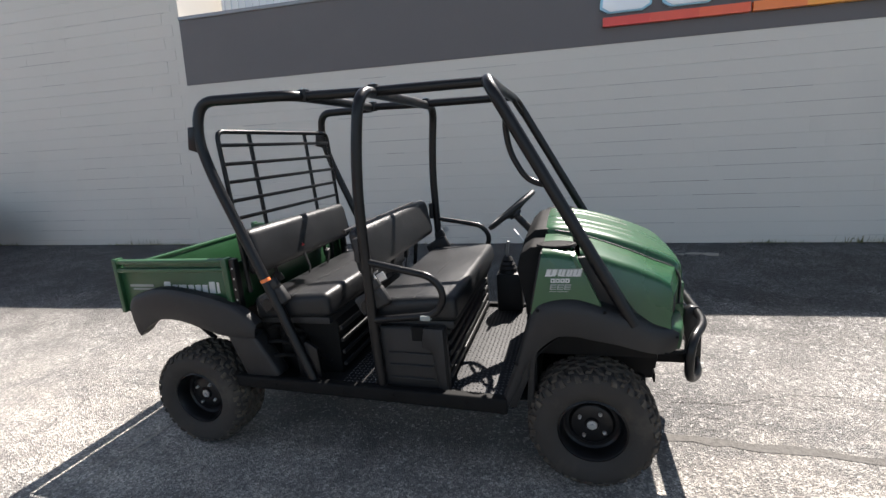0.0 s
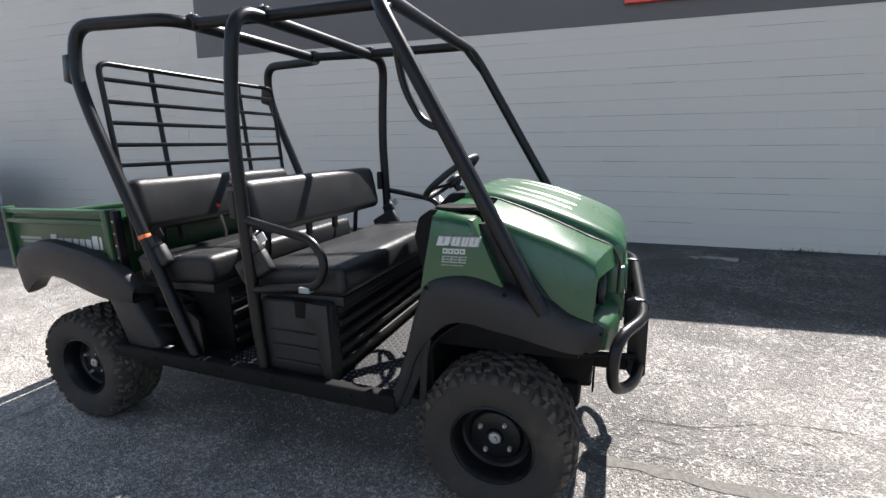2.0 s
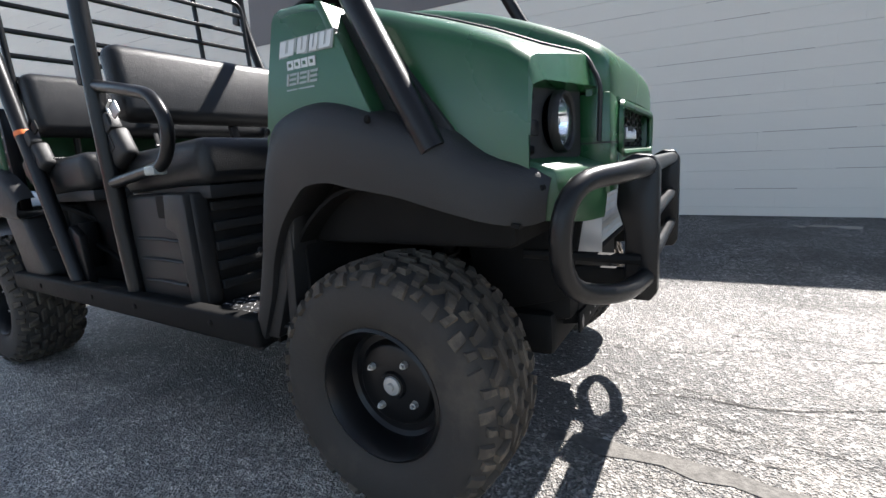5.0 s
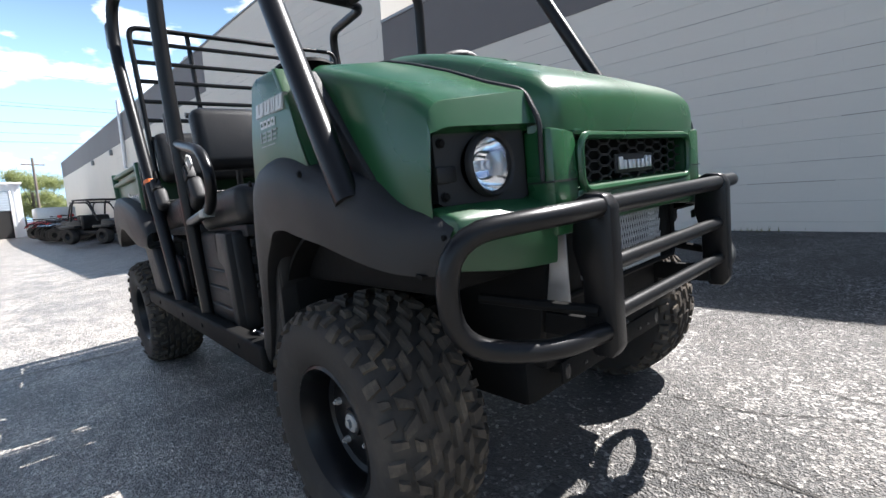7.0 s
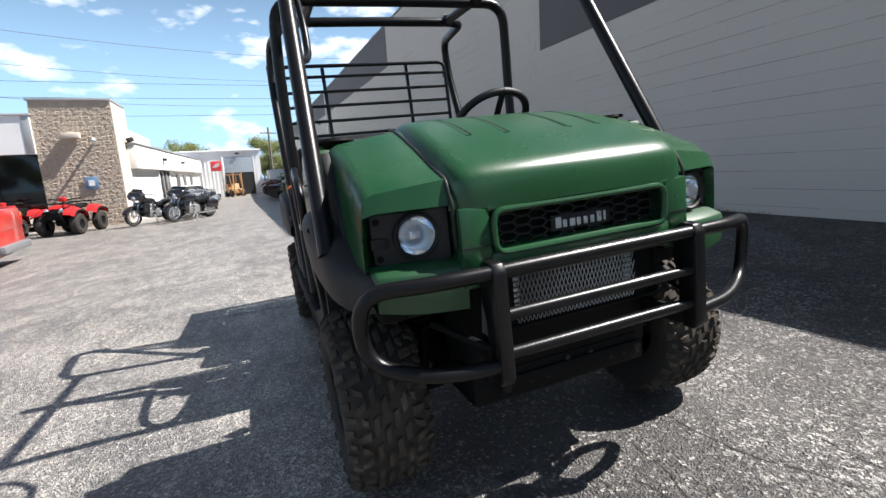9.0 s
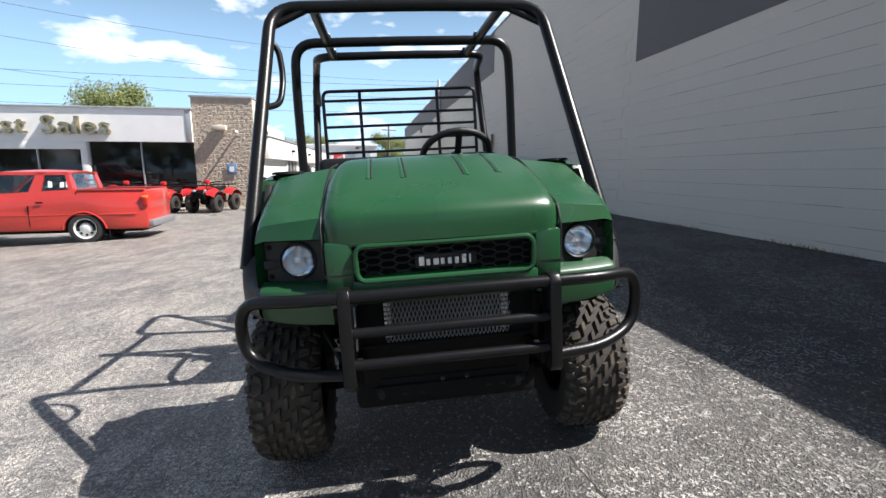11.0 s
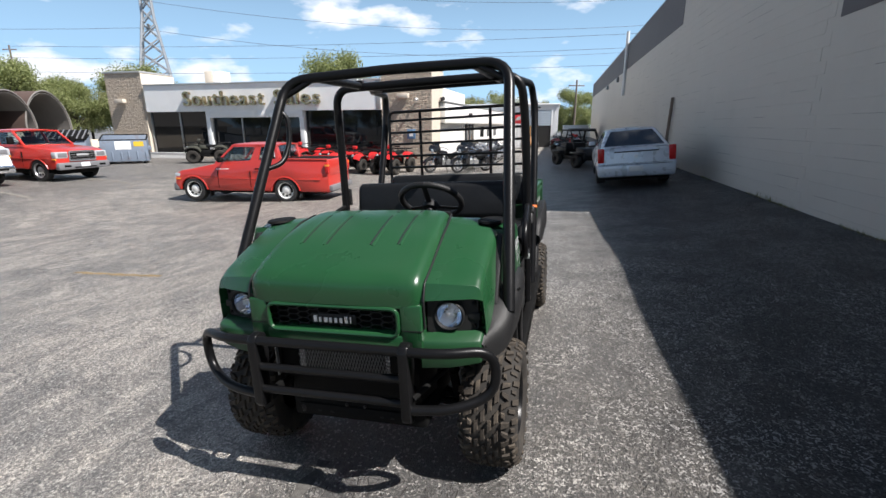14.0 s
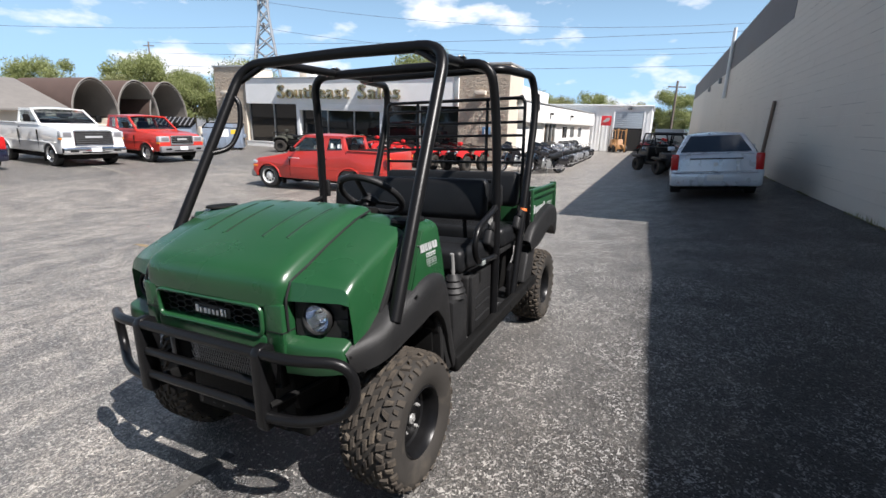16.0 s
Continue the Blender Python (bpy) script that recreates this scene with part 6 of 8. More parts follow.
    part("steering_wheel", tube([(x1 - 0.52 + 0.08 * math.sin(a), w * 0.23 + 0.18 * math.cos(a), belt + 0.05 + 0.16 * math.sin(a)) for a in np.linspace(0, 2 * math.pi, 17)], 0.014, 0, 6), dark_in, c)
    return c


def span(s, a, b):
    return min(s * a, s * b), max(s * a, s * b)


def pickup(name, label, paint, m, L, W, WB, H, r, belt, bed_z, fo, hood, cabx, top, windows, rim, bump, grille_w, grille_frame, tall=0.0, rise=0.0, holes=7, lamp_h=0.22):
    t = base(name, label, "pickup truck", m=m)
    fx, rx = WB / 2, -WB / 2
    x1, x0 = fx + fo, fx + fo - L
    z0 = 0.32 + tall
    up = [(x1 - 0.03, z0 + 0.02), (x1, z0 + 0.20), (x1 - 0.02, hood - 0.22), (x1 - 0.07, hood - 0.13), (x1 - 0.20, hood - 0.075), (x1 - 0.55, hood - 0.02), (cabx[1] + 0.05, max(hood + 0.025, belt - 0.04)), (cabx[1] - 0.06, belt), (cabx[0], belt), (cabx[0] - 0.015, bed_z), (x0 + 0.03, bed_z), (x0, bed_z - 0.05), (x0, z0 + 0.1)]
    body = part("body", shell([(x0, z0)] + arch_outline(up, (rx, fx), r + 0.075, z0), W, 0.09, 0.045), paint, t)
    part("bed_liner", box(x0 + 0.09, cabx[0] - 0.06, -W / 2 + 0.12, W / 2 - 0.12, bed_z - 0.10, bed_z + 0.004), dark_frame, body)
    part("tailgate", box(x0 - 0.012, x0 + 0.05, -W / 2 + 0.14, W / 2 - 0.14, bed_z - 0.44, bed_z - 0.02, 0.012), paint, body)
    part("hood_bulge", loft([[(x1 - 0.12 + (cabx[1] - x1 + 0.20) * i / 5, W * 0.30 * j / 3, hood - 0.085 + (max(hood + 0.025, belt - 0.04) - hood + 0.085) * i / 5 - 0.01 + 0.022 * (1 - (j / 3) ** 4) - (0.05 if i == 0 else 0)) for i in range(6)] for j in range(-3, 4)], thick=0.02), paint, body)
    for s in S2:
        part("bed_rail", box(x0 + 0.04, cabx[0] - 0.04, *span(s, W / 2 - 0.13, W / 2 - 0.055), bed_z - 0.02, bed_z + 0.025, 0.012), paint, body)
        part("side_crease", box(x0 + 0.25, x1 - 0.35, *span(s, W / 2 - 0.03, W / 2 + 0.004), 0.67 + tall, 0.69 + tall, 0.008), paint, body)
    cab(t, paint, cabx[0], cabx[1], top[0], top[1], W - 0.15, W - 0.36, belt - 0.01, H, windows, rise)
    fb = part("front_bumper", box(x1 - 0.10, x1 + 0.09, -W / 2 + 0.01, W / 2 - 0.01, z0 - 0.02, z0 + 0.22, 0.045), bump, t)
    for s in S2:
        part("fog_recess", box(x1 + 0.07, x1 + 0.093, *span(s, W * 0.27, W * 0.40), z0 + 0.06, z0 + 0.14, 0.012), dark_frame, fb)
    part("air_intake", box(x1 + 0.06, x1 + 0.094, -W * 0.22, W * 0.22, z0 + 0.02, z0 + 0.07, 0.01), dark_frame, fb)
    part("rear_bumper", box(x0 - 0.10, x0 + 0.05, -W / 2 + 0.04, W / 2 - 0.04, z0 + 0.04, z0 + 0.20, 0.03), bump, t)
    gz0, gz1 = z0 + 0.25, hood - 0.12
    gw = W * grille_w
    g = part("grille", box(x1 - 0.03, x1 + 0.02, -gw, gw, gz0, gz1, 0.03), dark_frame, t, "black grille in its frame")
    part("grille_frame", tube([(x1 + 0.02, -gw, gz0 + 0.02), (x1 + 0.02, gw, gz0 + 0.02), (x1 + 0.005, gw * 0.96, gz1 - 0.01), (x1 + 0.005, -gw * 0.96, gz1 - 0.01), (x1 + 0.02, -gw, gz0 + 0.02)], 0.018, 0.05, 8), grille_frame, g)
    n = max(3, int((gz1 - gz0) / 0.07))
    for k in range(n):
        z = gz0 + (gz1 - gz0) * (k + 0.7) / (n + 0.4)
        part("grille_bar", box(x1 + 0.018, x1 + 0.032, -gw * 0.94, gw * 0.94, z, z + 0.016, 0.005), bumper_grey, g)
    part("grille_emblem", box(x1 + 0.03, x1 + 0.045, -gw * 0.45, gw * 0.45, (gz0 + gz1) / 2 + 0.01, (gz0 + gz1) / 2 + 0.075, 0.01), badge_silver, g)
    for s in S2:
        hl = part("headlamp", box(x1 - 0.20, x1 + 0.006, *span(s, gw + 0.025, W / 2 - 0.015), gz1 - 0.02 - lamp_h, gz1 - 0.02, 0.035), head_clear, t)
        part("lamp_bowl", box(x1 + 0.004, x1 + 0.012, *span(s, gw + 0.07, W / 2 - 0.10), gz1 + 0.02 - lamp_h, gz1 - 0.06, 0.006), bumper_grey, hl)
        part("corner_lens", box(x1 - 0.19, x1 - 0.015, *span(s, W / 2 - 0.10, W / 2 + 0.001), gz1 - 0.08 - lamp_h, gz1 - 0.025 - lamp_h, 0.012), amber, t)
        tl = part("tail_lamp", box(x0 - 0.008, x0 + 0.10, *span(s, W / 2 - 0.11, W / 2 + 0.002), bed_z - 0.38, bed_z - 0.10, 0.012), tail_red, t)
        part("amber_lens", box(x0 - 0.010, x0 + 0.103, *span(s, W / 2 - 0.10, W / 2 + 0.004), bed_z - 0.19, bed_z - 0.13, 0.006), amber, tl)
        mr = part("mirror", box(cabx[1] - 0.36, cabx[1] - 0.26, *span(s, W / 2 + 0.02, W / 2 + 0.20), belt + 0.03, belt + 0.18 + tall * 0.8, 0.03), dark_frame, t)
        part("mirror_arm", box(cabx[1] - 0.33, cabx[1] - 0.29, *span(s, W / 2 - 0.09, W / 2 + 0.05), belt + 0.06, belt + 0.09, 0.008), dark_frame, mr)
        part("door_handle", box(cabx[0] + 0.62 if len(windows) > 1 and rise else cabx[0] + 0.20, cabx[0] + 0.76 if len(windows) > 1 and rise else cabx[0] + 0.34, *span(s, W / 2 - 0.02, W / 2 + 0.002), belt - 0.17, belt - 0.135, 0.006), dark_frame, t)
        for x in (cabx[0] + (cabx[1] - cabx[0]) * windows[-1][0] - 0.03, cabx[1] - 0.12):
            part("door_gap", box(x, x + 0.012, *span(s, W / 2 - 0.04, W / 2 + 0.0015), z0 + 0.10, belt - 0.22), dark_frame, t)
        for x in (rx, fx):
            road_wheel(t, x, s * (W / 2 - 0.03), r, 0.22, rim, holes=holes)
            part("arch_liner", prism([(x + (r + 0.07) * math.cos(a), 0.3 + (r + 0.07) * math.sin(a)) for a in np.linspace(0, math.pi, 9)], s * (W / 2 - 0.30), s * (W / 2 - 0.06), 0), dark_frame, t)
            part("arch_lip", tube([(x + (r + 0.085) * math.cos(a), s * (W / 2 - 0.008), max(z0 + 0.02, 0.3 + (r + 0.085) * math.sin(a))) for a in np.linspace(0.12, math.pi - 0.12, 15)], 0.022, 0, 8), paint, t)
            part("mud_flap", box(x - r - 0.13, x - r - 0.11, *span(s, W / 2 - 0.24, W / 2 - 0.03), 0.14, z0 + 0.05, 0.004), dark_frame, t)
    part("number_plate", box(x1 + 0.09, x1 + 0.10, -0.16, 0.16, z0 + 0.06, z0 + 0.20, 0.004), plate_white, t)
    part("under_body", box(x0 + 0.2, x1 - 0.2, -W / 2 + 0.25, W / 2 - 0.25, 0.24, 0.46 + tall, 0.03), dark_frame, t)
    return t


def placed(x, y, heading, lift=0.0):
    return Matrix.Translation((x, y, gz(x, y) + lift)) @ pose(0, 0, 0, 0, 0, heading)


pale_rim = mat("pale_steel_rim", (0.66, 0.66, 0.64), 0.4, 0.2, var=0.1)
toy = pickup("pickup_truck", "small faded red pickup truck with white steel wheels", red_paint, placed(-9.6, -8.29, 275, 0.03), L=4.78, W=1.72, WB=2.88, H=1.69, r=0.355, belt=1.12, bed_z=1.24, fo=0.58, lamp_h=0.14, hood=0.97, cabx=(-1.30, 0.74), top=(-1.17, 0.13), windows=((0.05, 0.34), (0.46, 0.965)), rim=pale_rim, bump=bumper_grey, grille_w=0.26, grille_frame=bumper_grey, rise=0.12, holes=8)
rnd = random.Random(4)
for k in (0, 1, 3):
    x = -1.20 + 0.115 * k
    part("window_sticker", leaned([(x, 1.30), (x + 0.08, 1.30), (x + 0.08, 1.40 + rnd.uniform(0, 0.12)), (x, 1.42)], 1, 1.55, 1.34, 1.11, 1.69, 0.003), paper, toy)
for k in range(9):
    part("door_lettering", box(0.62 - 0.045 * k, 0.652 - 0.045 * k, 0.860, 0.864, 0.945, 0.97), paper, toy)
pickup("pickup_truck", "large white pickup truck with a black and chrome grille", white_paint, placed(-7.55, -18.66, 85), L=5.65, W=1.94, WB=3.40, H=1.92, r=0.40, belt=1.40, bed_z=1.38, fo=0.90, hood=1.32, cabx=(-0.52, 1.12), top=(-0.42, 0.42), windows=((0.07, 0.96),), rim=alloy, bump=chrome, grille_w=0.30, grille_frame=chrome, tall=0.12)
pickup("pickup_truck", "mid-size red extended-cab pickup truck with chrome grille bar", red_paint, placed(-10.28, -17.95, 88), L=5.25, W=1.85, WB=3.15, H=1.76, r=0.375, belt=1.22, bed_z=1.20, fo=0.86, hood=1.14, cabx=(-0.92, 1.02), top=(-0.80, 0.42), windows=((0.05, 0.33), (0.40, 0.96)), rim=alloy, bump=bumper_grey, grille_w=0.25, grille_frame=bumper_grey, tall=0.10)


def sedan(name, label, paint, m, L=5.25, W=1.9, WB=2.94, H=1.46, r=0.34, cat="car", deck=0.98):
    t = base(name, label, cat, m=m)
    fx, rx = WB / 2 + 0.05, -WB / 2 + 0.05
    x1, x0 = L / 2, -L / 2
    up = [(x1 - 0.05, 0.28), (x1, 0.5), (x1 - 0.06, 0.72), (x1 - 0.25, 0.82), (1.0, 0.96), (-1.45, deck + 0.05), (x0 + 0.16, deck + 0.035), (x0 + 0.05, deck + 0.01), (x0 + 0.015, deck - 0.06), (x0, 0.66), (x0 - 0.015, 0.56), (x0 + 0.03, 0.34)]
    part("body", shell([(x0 + 0.1, 0.30)] + arch_outline(up, (rx, fx), r + 0.06, 0.28), W, 0.12, 0.06), paint, t)
    solid_cab(t, paint, -2.05, 1.15, -1.15, 0.36, W - 0.16, W - 0.62, deck - 0.02, H + 0.02, (0.45,))
    part("roof_crown", loft([[(x, y, H + 0.02 + 0.055 * (1 - (y / (W / 2 - 0.30)) ** 2) * (1 - ((x + 0.40) / 0.80) ** 2)) for x in np.linspace(-1.14, 0.34, 9)] for y in np.linspace(-W / 2 + 0.36, W / 2 - 0.36, 9)], thick=0.02), paint, t)
    part("boot_lip", tube([(x0 + 0.05, -W / 2 + 0.22, deck + 0.015), (x0 + 0.03, 0, deck + 0.035), (x0 + 0.05, W / 2 - 0.22, deck + 0.015)], 0.016, 0.3, 8), paint, t)
    part("boot_seam", box(x0 - 0.010, x0 + 0.02, -W / 2 + 0.24, W / 2 - 0.24, 0.605, 0.612), dark_frame, t)
    for s in S2:
        part("tail_lamp", box(x0 - 0.012, x0 + 0.16, min(s * (W / 2 - 0.19), s * (W / 2 - 0.025)), max(s * (W / 2 - 0.19), s * (W / 2 - 0.025)), 0.63, 1.0, 0.03), tail_red, t, "tall red tail lamp")
        part("headlamp", box(x1 - 0.2, x1 - 0.01, min(s * 0.55, s * (W / 2 - 0.06)), max(s * 0.55, s * (W / 2 - 0.06)), 0.58, 0.74, 0.03), head_clear, t)
        part("mirror", box(0.62, 0.76, min(s * (W / 2 - 0.05), s * (W / 2 + 0.14)), max(s * (W / 2 - 0.05), s * (W / 2 + 0.14)), 0.98, 1.10, 0.03), paint, t)
        part("side_trim", box(-1.2, 1.3, min(s * (W / 2 - 0.02), s * (W / 2 + 0.006)), max(s * (W / 2 - 0.02), s * (W / 2 + 0.006)), 0.52, 0.56, 0.008), chrome, t)
        for x in (rx, fx):
            road_wheel(t, x, s * (W / 2 - 0.04), r, 0.22, alloy)
            part("arch_liner", prism([(x + (r + 0.055) * math.cos(a), 0.3 + (r + 0.055) * math.sin(a)) for a in np.linspace(0, math.pi, 9)], s * (W / 2 - 0.30), s * (W / 2 - 0.06), 0), dark_frame, t)
    part("rear_bumper", box(x0 - 0.06, x0 + 0.16, -W / 2 + 0.02, W / 2 - 0.02, 0.27, 0.605, 0.07), paint, t)
    part("bumper_line", box(x0 - 0.063, x0 + 0.02, -W / 2 + 0.12, W / 2 - 0.12, 0.572, 0.578), dark_frame, t)
    part("number_plate", box(x0 - 0.075, x0 - 0.06, -0.16, 0.16, 0.40, 0.54, 0.004), plate_white, t)
    part("boot_trim", box(x0 - 0.004, x0 + 0.03, -0.52, 0.52, deck - 0.10, deck - 0.075, 0.006), dark_frame, t)
    part("emblem", moved(lathe([(0.0005, 0), (0.05, 0)], 12, axis="X"), Matrix.Translation((x0 + 0.002, 0, 0.77))), badge_silver, t)
    part("lower_valance", box(x0 + 0.02, x0 + 0.2, -W / 2 + 0.22, W / 2 - 0.22, 0.20, 0.27, 0.02), dark_frame, t)
    part("under_body", box(x0 + 0.3, x1 - 0.3, -W / 2 + 0.25, W / 2 - 0.25, 0.18, 0.40, 0.03), dark_frame, t)
    return t


sedan("sedan_car", "silver-blue saloon car with tall red tail lamps", silver_paint, placed(-12.1, 2.86, 177.5, 0.03) @ pose(0, 0, 0, -4.8, 0, 0), L=5.05, W=1.88, H=1.40)
sedan("suv_car", "dark blue estate car seen at its rear corner", blue_paint, placed(-4.55, -19.1, 262), L=4.7, H=1.68, WB=2.7, r=0.36, deck=1.08)

# ---- quads, motorcycles and the far row ----
quad_red = mat("red_quad_plastic", (0.50, 0.02, 0.02), 0.35, var=0.08)
quad_camo = mat("olive_quad_plastic", (0.045, 0.046, 0.035), 0.5, var=0.3, scale=9)
moto_silver = mat("silver_motorcycle_paint", (0.30, 0.31, 0.33), 0.25, 0.4, var=0.1, coat=0.5)
moto_black = mat("black_motorcycle_paint", (0.015, 0.015, 0.017), 0.2, var=0.1, coat=0.6)


def quad(name, label, paint, m, group):
    t = base(name, label, "quad bike", group, m)
    part("frame", box(-0.62, 0.62, -0.16, 0.16, 0.28, 0.62, 0.05), dark_frame, t)
    for s in S2:
        for x, fz in ((0.60, 0.68), (-0.60, 0.70)):
            wh = part("wheel", moved(lathe([(0.10, 0.05), (0.14, 0.10), (0.25, 0.115), (0.305, 0.08), (0.315, 0), (0.305, -0.08), (0.25, -0.115), (0.12, -0.1)], 22), Matrix.Translation((x, s * 0.44, 0.315))), rubber, t)
            part("rim", moved(lathe([(0.0005, s * 0.05), (0.06, s * 0.06), (0.13, s * 0.09), (0.14, s * 0.10)], 16), Matrix.Translation((x, s * 0.44, 0.315))), dark_frame, wh)
            o = spline([(x - 0.36, fz - 0.14), (x - 0.27, fz + 0.02), (x - 0.05, fz + 0.09), (x + 0.22, fz + 0.05), (x + 0.36, fz - 0.10)], 3)
            part("fender", loft([[(p.x, s * 0.26, p.y + 0.05) for p in o], [(p.x, s * 0.42, p.y + 0.03) for p in o], [(p.x, s * 0.55, p.y - 0.03) for p in o]], thick=0.014), paint, t)
            part("fender_skirt", loft([[(p.x, s * 0.56, p.y - 0.03) for p in o[1:-1]], [(p.x, s * 0.585, p.y - 0.07) for p in o[1:-1]]], thick=0.012), dark_frame, t)
        part("lamp", moved(lathe([(0.0005, 0.02), (0.05, 0.01), (0.06, -0.03)], 14, axis="X"), Matrix.Translation((0.86, s * 0.19, 0.74))), head_clear, t)
        part("footboard", box(-0.25, 0.25, *span(s, 0.16, 0.48), 0.34, 0.38, 0.02), dark_frame, t)
        part("shock", tube([(0.58, s * 0.20, 0.75), (0.60, s * 0.36, 0.35)], 0.03, 0, 8), dark_frame, t)
        part("grip", tube([(0.21, s * 0.30, 1.055), (0.18, s * 0.44, 1.06)], 0.026, 0, 8), rubber, t)
    part("nose", prism([(0.30, 0.62), (0.42, 0.84), (0.70, 0.82), (0.87, 0.74), (0.90, 0.48), (0.50, 0.45)], -0.24, 0.24, 0.05), dark_frame, t)
    part("hood_panel", prism([(0.34, 0.83), (0.44, 0.90), (0.70, 0.875), (0.84, 0.80), (0.82, 0.76), (0.40, 0.79)], -0.17, 0.17, 0.03), paint, t)
    part("tank_cover", prism([(-0.05, 0.62), (0.05, 0.88), (0.36, 0.92), (0.40, 0.56)], -0.15, 0.15, 0.05), dark_frame, t)
    for s in S2:
        part("side_panel", prism([(-0.02, 0.66), (0.06, 0.82), (0.34, 0.86), (0.36, 0.70)], s * 0.15, s * 0.165, 0.004), paint, t)
    part("seat", prism([(-0.72, 0.76), (-0.66, 0.90), (-0.20, 0.84), (0.05, 0.89), (0.06, 0.70)], -0.16, 0.16, 0.05), vinyl, t)
    part("handlebar", tube([(0.18, -0.44, 1.06), (0.28, -0.18, 1.04), (0.32, 0, 1.0), (0.28, 0.18, 1.04), (0.18, 0.44, 1.06)], 0.018, 0.08, 8), black_steel, t)
    part("handlebar_pod", box(0.26, 0.42, -0.09, 0.09, 0.98, 1.12, 0.04), paint, t)
    part("steering_stem", tube([(0.32, 0, 1.0), (0.48, 0, 0.6)], 0.025, 0, 8), black_steel, t)
    for x0, x1, z in ((0.52, 0.98, 0.94), (-1.0, -0.46, 0.94)):
        rk = part("rack", tube([(x0, -0.38, z), (x1, -0.38, z), (x1, 0.38, z), (x0, 0.38, z), (x0, -0.38, z)], 0.017, 0.06, 8), black_steel, t)
        for y in (-0.22, -0.08, 0.08, 0.22):
            part("rack_bar", tube([(x0, y, z), (x1, y, z)], 0.012, 0, 6), black_steel, rk)
        for y in (-0.2, 0.2):
            part("rack_leg", tube([((x0 + x1) / 2, y, z), ((x0 + x1) / 2, y, 0.72)], 0.014, 0, 6), black_steel, rk)
    part("front_guard", tube([(0.80, -0.24, 0.40), (0.99, -0.24, 0.52), (0.99, -0.20, 0.72), (0.99, 0.20, 0.72), (0.99, 0.24, 0.52), (0.80, 0.24, 0.40)], 0.02, 0.08, 8), black_steel, t)
    part("guard_plate", box(0.965, 0.985, -0.20, 0.20, 0.50, 0.62, 0.008), dark_frame, t)
    return t


q1 = quad("quad_bike", "red quad bike with black racks, parked by the shop", quad_red, placed(-18.35, -6.85, -12), "red quads")
q1.scale = [1.2] * 3
for x, y, h in ((-18.7, -8.7, -8), (-18.9, -10.3, 5), (-19.2, -11.9, -15)):
    copy_thing(q1, placed(x, y, h)).scale = [1.15] * 3
q2 = quad("quad_bike", "olive camouflage quad bike with black racks", quad_camo, placed(-18.1, -16.9, -60), "olive quads")
q2.scale = [1.08] * 3
copy_thing(q2, placed(-19.3, -13.1, 10))


